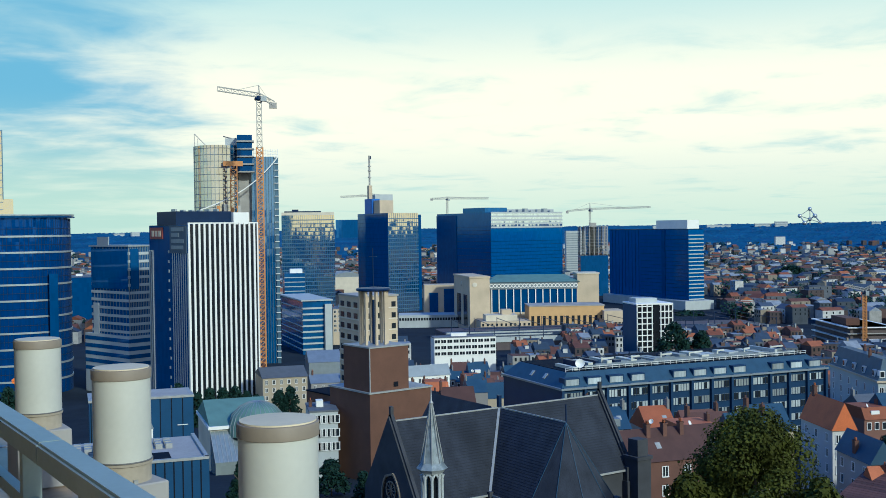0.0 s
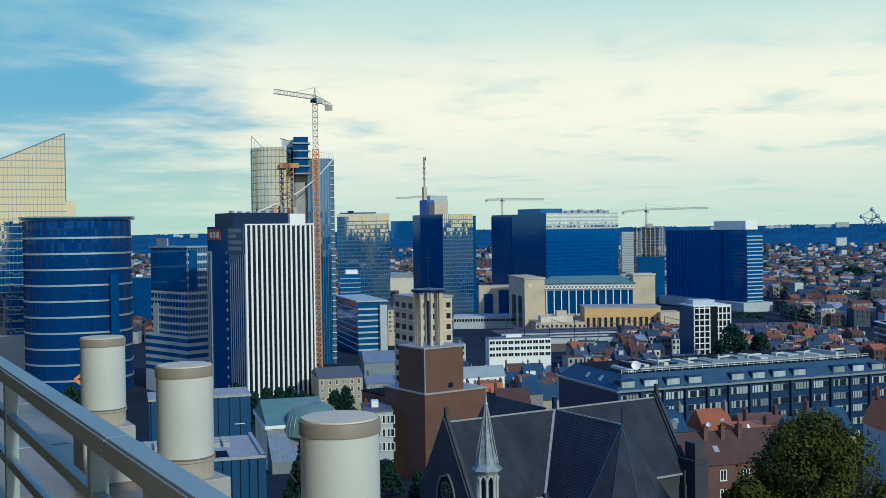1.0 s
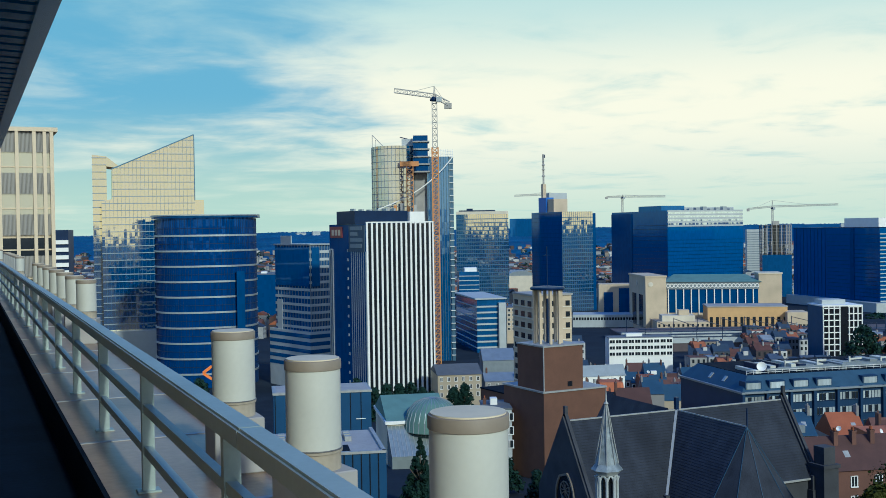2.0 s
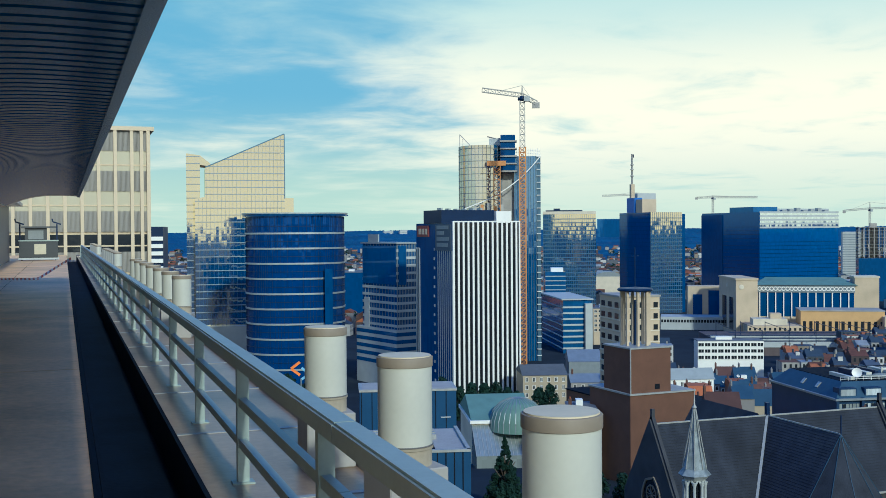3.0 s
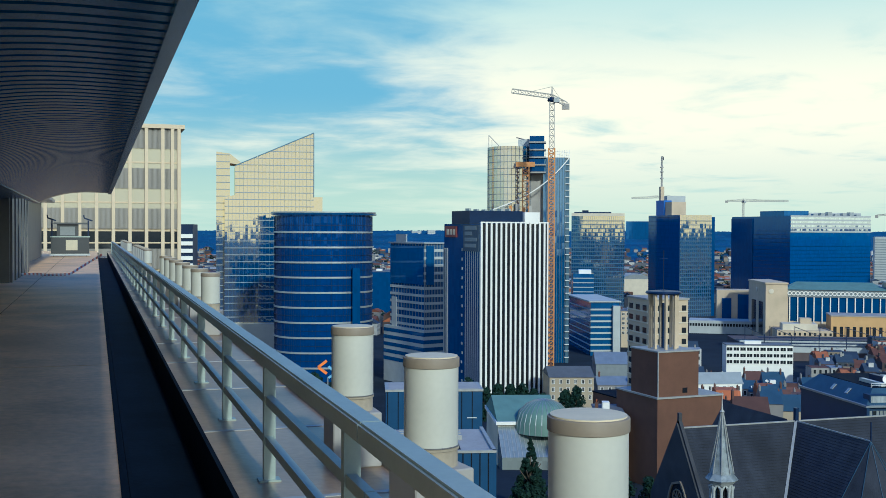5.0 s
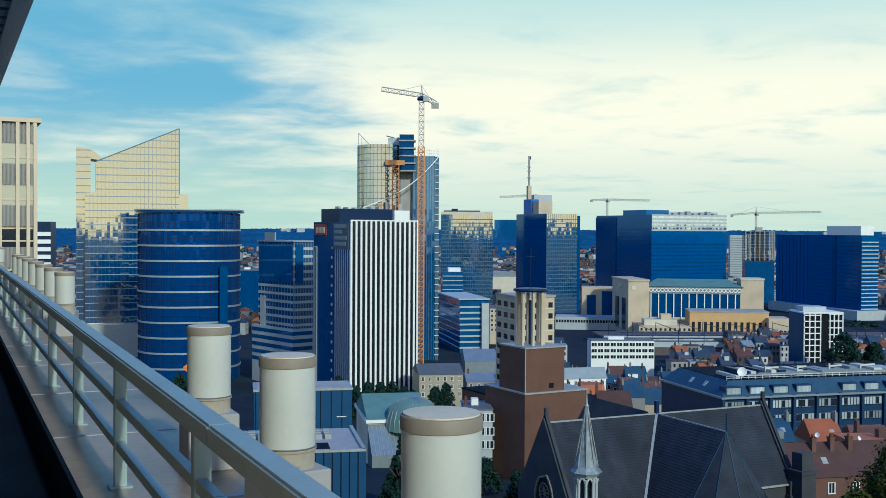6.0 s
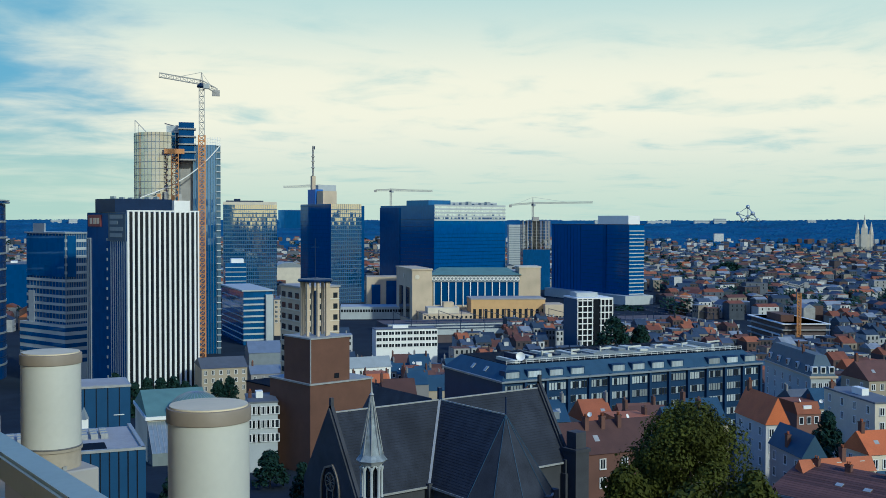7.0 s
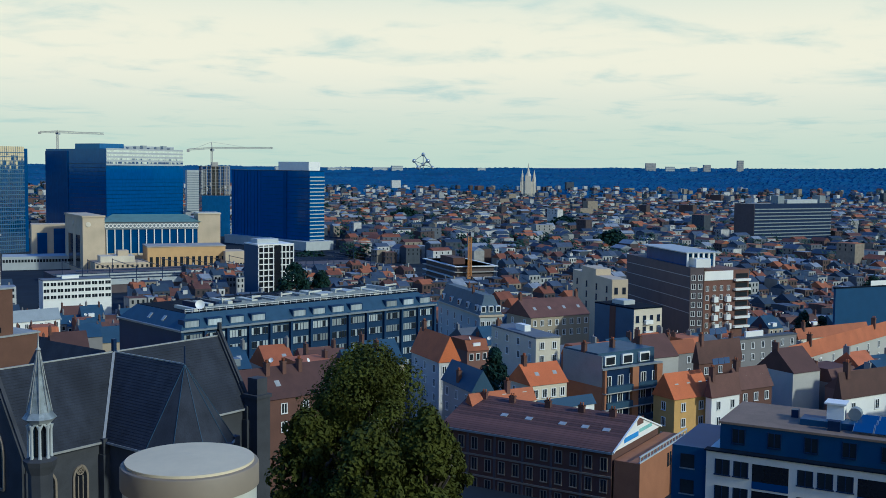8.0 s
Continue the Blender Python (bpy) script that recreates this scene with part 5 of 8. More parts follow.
        link_mesh("tracery", raw("tracery", v, f, PIPE_RING), o)

    o = window((X0 - 0.92, -0.6, E - 4.2), radians(-90), 4.6, 7.4)
    for x in (X0 + 3.0, X0 + 7.5):
        window((x, -w + 0.38, E - 7), 0, 2.0, 5.4)
    for k in range(1, 4):
        a, b = ring[k], ring[k + 1]
        mx, my = (a[0] + b[0]) / 2 * 0.94, Y1 + ((a[1] + b[1]) / 2 - Y1) * 0.94
        window((mx, my, E - 7.5), math.atan2(b[1] - a[1], b[0] - a[0]), 1.6, 5.8)
    for x, y, _ in eave[0:1] + eave[1:2] + eave[3:7] + eave[-2:]:
        link_mesh("buttress", boxes("buttress", [(-0.6, -0.7, 0, 0.6, 0.7, E - 1.6), (-0.45, -0.5, E - 1.6, 0.45, 0.5, E + 0.4)], STONE), c, "", (x, y, 0))
    # stair turret at the north-east corner of the east gable
    link_mesh("turret", boxes("turret", [(-1.3, -1.3, 0, 1.3, 1.3, E + 1.6), (-1.5, -1.5, E + 1.6, 1.5, 1.5, E + 2.1), (-1.0, -1.0, E + 2.1, 1.0, 1.0, E + 4.5)], STONE), c, "", (X1 + 1.2, -w - 1.0, 0))


def turret_spire():
    x, y = at(32.72, 128)
    z0 = -51
    z = lambda slope: level(slope, 128) - z0
    s = root("turret_spire", (x, y, z0), 0.2, "slender stone turret with an arcade and a mottled pale spire", "turret")
    base, cone, tip = z(-14.5), z(-12.62), z(-9.3)
    link_mesh("shaft", lathe("shaft", [(1.35, 0), (1.35, base - 2), (1.75, base - 1.0), (1.9, base - 0.4), (1.2, base)], STONE, 8, False), s)
    link_mesh("core", lathe("core", [(0.7, base - 0.2), (0.7, cone - 0.6)], BLACK, 8, False), s)
    col = lathe("column", [(0.24, base - 0.1), (0.17, base + 0.3), (0.17, cone - 1.3), (0.26, cone - 1.0), (0.3, cone - 0.8)], GREY_STONE, 8)
    for k in range(8):
        a = 2 * math.pi * k / 8
        link_mesh("column", col, s, "", (1.2 * math.cos(a), 1.2 * math.sin(a), 0))
        v, f = [], []
        a2 = 2 * math.pi * (k + 1) / 8
        p, q = Vector((1.2 * math.cos(a), 1.2 * math.sin(a), cone - 1.2)), Vector((1.2 * math.cos(a2), 1.2 * math.sin(a2), cone - 1.2))
        mid = (p + q) / 2 + Vector((0, 0, 0.75))
        bar(p, mid, 0.2, v, f)
        bar(mid, q, 0.2, v, f)
        link_mesh("arch", raw("arch", v, f, GREY_STONE), s)
    link_mesh("cornice", lathe("cornice", [(1.2, cone - 0.65), (1.55, cone - 0.3), (1.9, cone)], GREY_STONE, 8, False), s)
    link_mesh("spire", lathe("spire", [(1.9, cone), (1.35, cone + 0.7), (0.95, cone + 2.3), (0.55, cone + 4.2), (0.12, tip)], SPIRE, 8, False), s, "mottled pale slate spire")
    for k in range(8):
        a = 2 * math.pi * k / 8
        v, f = [], []
        bar((1.37 * math.cos(a), 1.37 * math.sin(a), cone + 0.7), (0.14 * math.cos(a), 0.14 * math.sin(a), tip), 0.09, v, f)
        link_mesh("hip_rib", raw("hip_rib", v, f, LEAD), s)
    link_mesh("finial", lathe("finial", [(0.1, tip - 0.1), (0.3, tip + 0.1), (0.1, tip + 0.4), (0.05, tip + 1.6), (0.02, tip + 2.4)], LEAD, 8), s)


DARK_BRICK = paint("dark_brick", (0.10, 0.078, 0.078), 0.85, vary=0.15, scale=2, stain=0.25)
SPIRE = paint("mottled_spire", (0.22, 0.25, 0.26), 0.6, vary=0.6, scale=0.5, stain=0.8, bump=0.5)
station()
brick_tower()
church()
turret_spire()


def long_office():
    d = 258.0
    b = Block("mansard_office", 36.6, 39.7, 53.05, d, 100, -8.62, "long navy office with curtained ribbon windows and a mansard roof", base=-62)
    b.body(DARK_NAVY)
    bays = 13
    bw = b.w / bays
    storey = 3.45
    strip = boxes("window", [b.face("R", 0.55, bw - 0.55, 0, 1.75, 0.05)], CURTAIN)
    mull = boxes("mullion", [b.face("R", 0.55 + (bw - 1.1) * k / 6 - 0.06, 0.55 + (bw - 1.1) * k / 6 + 0.06, 0, 1.75, 0.14) for k in range(7)] + [b.face("R", 0.55, bw - 0.55, -0.12, 0.0, 0.16)], DARK)
    pane = boxes("pane", [b.face("R", 0.6, 0.6 + (bw - 1.1) / 6 - 0.1, 0.05, 1.7, 0.075)], GLASS)
    for i in range(bays):
        for k in range(6):
            z = b.h - 2.7 - storey * k
            o = link_mesh("window", strip, b.root, "", (bw * i, 0, z))
            link_mesh("mullion", mull, o)
            for j in range(6):
                if random.random() < 0.42:
                    link_mesh("pane", pane, o, "", ((bw - 1.1) / 6 * j, 0, 0))
    b.fins("R", [bw * i - 0.35 for i in range(bays + 1)], 0.7, DARK_NAVY, 0, b.h + 0.4, 0.75, "pier")
    b.part("cornice", [(-0.6, -0.9, b.h - 0.1, b.w + 0.5, b.d + 0.5, b.h + 0.35)], ZINC)
    H = b.h + 0.35
    ri, up = 3.2, 3.3
    v = [(0, 0, H), (b.w, 0, H), (b.w, b.d, H), (0, b.d, H), (ri, ri, H + up), (b.w - ri, ri, H + up), (b.w - ri, b.d - ri, H + up), (ri, b.d - ri, H + up)]
    roof = link_mesh("mansard_roof", raw("mansard_roof", v, [(0, 1, 5, 4), (1, 2, 6, 5), (2, 3, 7, 6), (3, 0, 4, 7), (4, 5, 6, 7)], SLATE_BLUE), b.root)
    dorm = boxes("dormer", [(1.0, 0.4, H, bw - 1.0, 3.2, H + 2.2)], DARK_NAVY)
    dwin = boxes("pane", [(1.3, 0.32, H + 0.45, bw - 1.3, 0.42, H + 1.9)], CURTAIN)
    for i in range(bays):
        if i in (4, 9):
            continue
        o = link_mesh("dormer", dorm, roof, "", (bw * i, 0, 0))
        link_mesh("pane", dwin, o)
    for k in range(2):
        o = link_mesh("skylight", boxes("skylight", [(-0.8, -0.6, -0.05, 0.8, 0.6, 0.08)], PALE_GLASS), roof, "", (1.5, b.d * (0.35 + 0.22 * k), H + 1.65))
        o.rotation_euler = (0, radians(-46), 0)
    T = H + up
    b.part("flat_roof", [(ri + 0.2, ri + 0.2, T, b.w - ri - 0.2, b.d - ri - 0.2, T + 0.12)], BITUMEN)
    # plant on the roof: long ducts, a rail and units
    for k in range(5):
        y = ri + 1.5 + 1.7 * k
        vv, ff = [], []
        bar((ri + 6 + 4 * k, y, T + 0.9), (b.w - ri - 3 - 5 * (k % 3), y, T + 0.9), 0.55, vv, ff)
        link_mesh("duct", raw("duct", vv, ff, ZINC), b.root, "pale ventilation duct")
    for k in range(26):
        x = ri + 3 + (b.w - 2 * ri - 8) * k / 26
        b.part("roof_unit", [(x, ri + random.uniform(1, 9), T, x + random.uniform(0.8, 2.6), ri + 11 + random.uniform(0, 1), T + random.uniform(0.8, 1.9))], random.choice((PIPE, ZINC, GREY_STONE, DARK)))
    vv, ff = [], []
    for k in range(40):
        x = ri + (b.w - 2 * ri) * k / 39
        bar((x, ri + 0.5, T), (x, ri + 0.5, T + 1.0), 0.08, vv, ff)
    for h in (0.5, 1.0):
        bar((ri, ri + 0.5, T + h), (b.w - ri, ri + 0.5, T + h), 0.08, vv, ff)
    link_mesh("roof_rail", raw("roof_rail", vv, ff, WHITE), b.root)
    for k in range(7):
        vv, ff = [], []
        x = b.w * (0.2 + 0.11 * k)
        bar((x, ri + 5, T), (x, ri + 5, T + random.uniform(2.0, 3.0)), 0.35, vv, ff)
        bar((x, ri + 5, T + 2.0), (x + random.uniform(2, 5), ri + 6, T + 2.0), 0.4, vv, ff)
        link_mesh("flue", raw("flue", vv, ff, PIPE), b.root)
    dish = lathe("satellite_dish", [(0.1, 0), (0.8, 0.15), (1.15, 0.45), (1.1, 0.47), (0.7, 0.2), (0.1, 0.06)], WHITE, 20)
    o = link_mesh("satellite_dish", dish, b.root, "white satellite dish", (b.w * 0.1, ri + 2, T + 1.6))
    o.rotation_euler = (radians(70), 0, radians(-30))
    b.part("dish_post", [(b.w * 0.1 - 0.1, ri + 2.1, T, b.w * 0.1 + 0.1, ri + 2.3, T + 1.7)], ZINC)


DARK_NAVY = paint("navy_cladding", (0.014, 0.040, 0.095), 0.5, spec=0.2, vary=0.2, scale=3, stain=0.2)
long_office()


def windows_on(b, side, cols, rows, ww, wh, z0, storey, frame_mat=FRAME_WHITE, glass=GLASS, skip=0.0, u0=0.0, u1=None):
    """Framed windows on one face of a Block; each window is a pane with its frame under it."""
    width = (b.w if side == "R" else b.d) if u1 is None else u1
    fr = boxes("window_frame", [b.face(side, -ww / 2 - 0.1, -ww / 2 + 0.06, -0.1, wh + 0.1, 0.1), b.face(side, ww / 2 - 0.06, ww / 2 + 0.1, -0.1, wh + 0.1, 0.1), b.face(side, -ww / 2, ww / 2, wh, wh + 0.1, 0.1),
                               b.face(side, -ww / 2 - 0.12, ww / 2 + 0.12, -0.16, 0.0, 0.2), b.face(side, -0.05, 0.05, 0, wh, 0.09)], frame_mat)
    pane = boxes("window", [b.face(side, -ww / 2, ww / 2, 0, wh, 0.05)], glass)
    for i in range(cols):
        for k in range(rows):
            if random.random() < skip:
                continue
            u = u0 + (width - u0) * (i + 0.5) / cols
            loc = (u, 0, z0 + storey * k) if side == "R" else (0, u, z0 + storey * k)
            o = link_mesh("window", pane, b.root, "", loc)
            link_mesh("window_frame", fr, o)


def gable_roof(b, rise, mat, along="R", over=0.3, name="roof"):
    """Pitched roof on a Block, its ridge along the right-hand face or across it."""
    H = b.h
    if along == "R":
        v = [(-over, -over, H), (b.w + over, -over, H), (b.w + over, b.d + over, H), (-over, b.d + over, H), (-over, b.d / 2, H + rise), (b.w + over, b.d / 2, H + rise)]
        f = [(0, 1, 5, 4), (2, 3, 4, 5), (1, 2, 5), (3, 0, 4), (3, 2, 1, 0)]
    else:
        v = [(-over, -over, H), (b.w + over, -over, H), (b.w + over, b.d + over, H), (-over, b.d + over, H), (b.w / 2, -over, H + rise), (b.w / 2, b.d + over, H + rise)]
        f = [(0, 1, 4), (1, 2, 5, 4), (2, 3, 5), (3, 0, 4, 5), (3, 2, 1, 0)]
    return link_mesh(name, raw(name, v, f, mat), b.root)


def chimney(b, x, y, z, h=1.6, mat=RED_BRICK):
    o = b.part("chimney", [(x - 0.35, y - 0.5, z - 1.2, x + 0.35, y + 0.5, z + h), (x - 0.42, y - 0.57, z + h - 0.25, x + 0.42, y + 0.57, z + h)], mat)
    for k in (-0.25, 0.2):
        link_mesh("chimney_pot", lathe("chimney_pot", [(0.12, z + h), (0.14, z + h + 0.5)], TILE, 8), o, "", (x, y + k, 0))


def skylights(parent, pts, tilt, turn=0.0):
    me = boxes("skylight", [(-0.45, -0.6, -0.04, 0.45, 0.6, 0.07)], PALE_GLASS)
    for p in pts:
        o = link_mesh("skylight", me, parent, "", p)
        o.rotation_euler = (tilt, 0, turn)


# ---- quarter to the right of the church ----
def brown_terrace():
    """Long brick house with a brown tiled roof and a white gable."""
    b = Block("brick_terrace_house", 53.6, 62.8, 65.2, 162, 85, -14.75, "long brown brick house with a tiled roof and white gable")
    b.body(RED_BRICK)
    rise = 3.6
    v = [(-0.4, -0.3, b.h), (b.w + 0.3, -0.3, b.h), (b.w + 0.3, b.d + 0.3, b.h), (-0.4, b.d + 0.3, b.h), (b.w / 2, -0.3, b.h + rise), (b.w / 2, b.d + 0.3, b.h + rise)]
    roof = link_mesh("roof", raw("roof", v, [(0, 1, 4), (1, 2, 5, 4), (2, 3, 5), (3, 0, 4, 5)], TILE_BROWN), b.root)
    n = 18
    L = math.hypot(b.w / 2 + 0.4, rise)
    ang = math.atan2(rise, b.w / 2 + 0.4)
    course = boxes("tile_course", [(0, -0.2, 0, L / n + 0.02, b.d + 0.2, 0.06)], TILE_BROWN)
    for k in range(n):
        s = k / n
        o = link_mesh("tile_course", course, roof, "", (-0.4 + s * (b.w / 2 + 0.4), 0, b.h + s * rise + 0.05))
        o.rotation_euler = (0, -ang + 0.04, 0)
    gv = [(0, -0.34, b.h), (b.w, -0.34, b.h), (b.w / 2, -0.34, b.h + rise - 0.2), (0, 0.1, b.h), (b.w, 0.1, b.h), (b.w / 2, 0.1, b.h + rise - 0.2)]
    g = link_mesh("gable", raw("gable", gv, [(0, 1, 2), (5, 4, 3), (0, 2, 5, 3), (1, 4, 5, 2)], WHITE), b.root, "white painted gable with a blue mural")
    link_mesh("mural", boxes("mural", [(b.w * 0.2, -0.38, b.h + 0.5, b.w * 0.5, -0.33, b.h + 1.3)], paint("mural_blue", (0.05, 0.25, 0.6), 0.6)), g)
    link_mesh("mural", boxes("mural", [(b.w * 0.52, -0.38, b.h + 0.9, b.w * 0.8, -0.33, b.h + 1.5)], paint("mural_green", (0.25, 0.5, 0.45), 0.6)), g)
    link_mesh("gable_window", boxes("gable_window", [(b.w * 0.47, -0.4, b.h + 2.2, b.w * 0.6, -0.32, b.h + 3.4)], RED_BRICK), g)
    vv, ff = [], []
    bar((-0.4, -0.4, b.h), (b.w / 2, -0.4, b.h + rise), 0.25, vv, ff)
    bar((b.w + 0.3, -0.4, b.h), (b.w / 2, -0.4, b.h + rise), 0.25, vv, ff)
    link_mesh("verge", raw("verge", vv, ff, FRAME_WHITE), b.root)
    b.part("gutter", [(-0.6, -0.3, b.h - 0.3, -0.02, b.d, b.h + 0.02)], ZINC)
    windows_on(b, "L", 12, 4, 1.05, 1.9, b.h - 13.2, 3.4, PIPE_RING)
    b.bands("L", [b.h - 4.1, b.h - 7.5], 0.28, PIPE_RING, 0.18, name="string_course")
    b.fins("L", [b.d * k / 6 - 0.2 for k in range(1, 6)], 0.4, DARK_BRICK, 0, b.h - 0.3, 0.14, "pilaster")
    for u in (0.12, 0.3, 0.5, 0.72, 0.9):
        chimney(b, b.w * 0.45, b.d * u, b.h + rise * 0.9, 1.2, TILE_BROWN)
    skylights(roof, [(b.w * 0.25, b.d * u, b.h + rise * 0.55) for u in (0.1, 0.22, 0.35, 0.55, 0.7)], 0)
    for o in roof.children:
        if o.name.startswith("skylight"):
            o.rotation_euler = (0, -ang, 0)
    # parapet with stone balusters on the low front part
    b.part("front_wing", [(0.1, -4.5, 0, b.w + 1.5, -0.35, b.h - 1.2)], ORANGE_BRICK)
    wing_pane = boxes("window", [(-0.35, -4.56, 0, 0.35, -4.45, 2.2)], GLASS)
    for k in range(3):
        link_mesh("window", wing_pane, b.root, "", (b.w * 0.62 + 1.1 * k, 0, b.h - 4.4))
    b.part("parapet", [(0.1, -4.5, b.h - 1.2, b.w + 1.5, -4.3, b.h - 1.0), (0.1, -4.5, b.h - 0.3, b.w + 1.5, -4.3, b.h - 0.1)], GREY_STONE)
    bal = boxes("baluster", [(-0.09, -4.46, b.h - 1.0, 0.09, -4.34, b.h - 0.3)], GREY_STONE)
    for k in range(16):
        link_mesh("baluster", bal, b.root, "", (0.4 + (b.w + 1) * k / 15, 0, 0))


def navy_white_block():
    b = Block("white_panel_block", 66.2, 67.76, 80.0, 122, 172, -14.34, "block of flats with pale panels, navy top storey and roof terrace", base=-51, depth=13)
    b.body(WHITE_PANEL)
    navy = NAVY_PANEL
    b.part("top_storey", [(1.2, 1.2, b.h, b.w, b.d - 0.5, b.h + 3.0)], navy, "navy set-back top storey")
    b.part("roof_slab", [(1.0, 1.0, b.h + 3.0, b.w + 0.2, b.d, b.h + 3.25)], BROWN_ROOFING)
    b.part("ledge", [(-0.2, -0.2, b.h, b.w, 1.2, b.h + 0.15)], BITUMEN)
    b.part("navy_wing", [(-4.2, 1.0, 0, -0.02, b.d, b.h - 0.1)], navy)
    side_pane, front_pane = boxes("window", [(-4.24, 3.0, 0, -4.18, 4.7, 1.6)], GLASS), boxes("window", [(-3.2, 0.95, 0, -1.6, 1.02, 1.6)], GLASS)
    side_sill, front_sill = boxes("window_sill", [(-4.32, 2.9, -0.14, -4.18, 4.8, 0)], ZINC), boxes("window_sill", [(-3.3, 0.86, -0.14, -1.5, 1.02, 0)], ZINC)
    for k in range(4):
        z = b.h - 2.6 - 3.0 * k
        link_mesh("window_sill", side_sill, link_mesh("window", side_pane, b.root, "", (0, 0, z)))
        link_mesh("window_sill", front_sill, link_mesh("window", front_pane, b.root, "", (0, 0, z)))
    win = boxes("window", [b.face("R", 0, 1.65, -0.2, 1.5, 0.04)], GLASS)
    fr = boxes("window_frame", [b.face("R", 0, 0.1, -0.2, 1.5, 0.08), b.face("R", 0.78, 0.87, -0.2, 1.5, 0.08), b.face("R", 1.55, 1.65, -0.2, 1.5, 0.08), b.face("R", -0.1, 1.75, -0.32, -0.2, 0.14)], DARK)
    u = 1.0
    i = 0
    while u < b.w - 3:
        wide = i % 4 == 2
        for k in range(4):
            z = b.h - 2.3 - 3.0 * k
            if wide:
                o = b.part("loggia", [b.face("R", u, u + 3.9, z - 1.3, z + 1.45, 0.03)], BLACK)
                b.part("railing", [b.face("R", u, u + 3.9, z - 1.3, z - 0.5, 0.07)], NAVY_GLASS, parent=o)
            else:
                o = link_mesh("window", win, b.root, "", (u, 0, z))
                link_mesh("window_frame", fr, o)
        u += 4.8 if wide else 2.05
        i += 1
    top = boxes("window", [(0, 1.1, 0, 1.3, 1.22, 1.5)], GLASS)
    tfr = boxes("window_frame", [(0.6, 1.02, 0, 0.7, 1.2, 1.5), (-0.1, 1.02, -0.1, 0.0, 1.2, 1.6), (1.3, 1.02, -0.1, 1.4, 1.2, 1.6), (-0.1, 1.0, -0.2, 1.4, 1.2, -0.1)], DARK)
    for k in range(8):
        o = link_mesh("window", top, b.root, "", (2.6 + 3.9 * k, 0, b.h + 1.0))
        link_mesh("window_frame", tfr, o)
    H = b.h + 3.25
    b.part("plant_house", [(b.w * 0.36, b.d * 0.3, H, b.w * 0.58, b.d * 0.5, H + 0.7)], NAVY_PANEL)
    b.part("white_vent_house", [(b.w * 0.46, b.d * 0.4, H + 0.7, b.w * 0.53, b.d * 0.55, H + 2.4), (b.w * 0.45, b.d * 0.38, H + 2.4, b.w * 0.54, b.d * 0.57, H + 2.6)], WHITE)
    o = link_mesh("fan_drum", lathe("fan_drum", [(0.7, -0.6), (0.7, 0.6)], ZINC, 18), b.root, "", (b.w * 0.57, b.d * 0.5, H + 1.4))
    o.rotation_euler = (radians(90), 0, 0)
    b.part("vent_box", [(b.w * 0.48, b.d * 0.2, H, b.w * 0.53, b.d * 0.27, H + 1.1)], DARK)
    b.part("vent_box", [(b.w * 0.3, b.d * 0.55, H, b.w * 0.33, b.d * 0.62, H + 0.9)], DARK)
    panel = boxes("solar_panel", [(-1.0, -0.8, -0.03, 1.0, 0.8, 0.03)], SOLAR)
    edge = boxes("panel_frame", [(-1.04, -0.84, -0.05, -0.98, 0.84, 0.04), (0.98, -0.84, -0.05, 1.04, 0.84, 0.04)], ZINC)
    for i in range(5):
        for j in range(3):
            o = link_mesh("solar_panel", panel, b.root, "", (b.w * 0.62 + 2.15 * i, 3.2 + 2.4 * j, H + 0.6))
            o.rotation_euler = (radians(22), 0, 0)
            link_mesh("panel_frame", edge, o)


def apartment_tower():
    d = 372.0
    b = Block("brick_apartments", 63.3, 66.6, 67.28, d, 132, -5.0, "tall dark brick apartment block with white balconies")
    b.body(DARK_BRICK)
    for s in (-5.5, -6.1, -6.75, -7.4):
        b.part("joint_band", [b.face("L", 0, b.d, b.z(s), b.z(s) + 0.25, 0.08)], CONCRETE)
    windows_on(b, "R", 2, 8, 1.3, 1.7, b.h - 26, 3.1)
    wing = Block("balcony_wing", 67.2, 67.3, 69.55, d + 6, 116, -5.15, "brick apartment wing with projecting white balconies", depth=16)
    wing.body(RED_BRICK)
    wing.part("white_storey", [wing.face("R", 0, wing.w * 0.63, wing.h - 3.4, wing.h - 0.2, 0.3)], WHITE)
    bal = boxes("balcony", [wing.face("R", 0, 1.9, 0, 1.9, 1.4)], WHITE)
    for k in range(4):
        for x in (0.18, 0.46):
            link_mesh("balcony", bal, wing.root, "", (wing.w * x + 0.5 * (k % 2), 0, wing.h - 11 - 3.2 * k))
    for k in range(6):
        wing.part("long_balcony", [wing.face("R", wing.w * 0.66, wing.w, wing.h - 4 - 3.3 * k, wing.h - 3.2 - 3.3 * k, 1.2)], WHITE)
        wing.part("window", [wing.face("R", wing.w * 0.7, wing.w * 0.97, wing.h - 3.0 - 3.3 * k, wing.h - 1.4 - 3.3 * k, 0.1)], GLASS)
    windows_on(wing, "R", 4, 6, 1.2, 1.6, wing.h - 23, 3.2, u1=wing.w * 0.62)
    b.part("penthouse", [(b.w * 0.2, b.d * 0.1, b.h, b.w * 2.4, b.d * 0.7, b.h + 4.6)], NAVY_GLASS)
    b.part("penthouse_roof", [(-b.w * 0.1, b.d * 0.05, b.h + 4.6, b.w * 2.5, b.d * 0.75, b.h + 4.95)], GREY_STONE)
    b.part("white_terrace", [(b.w * 0.4, -0.2, b.h, b.w * 1.5, b.d * 0.2, b.h + 3.0)], WHITE)
    col = boxes("column", [(0, b.d * 0.05, b.h, 0.6, b.d * 0.05 + 0.6, b.h + 4.6)], WHITE)
    for k in range(6):
        link_mesh("column", col, b.root, "", (b.w * 0.4 * k, 0, 0))


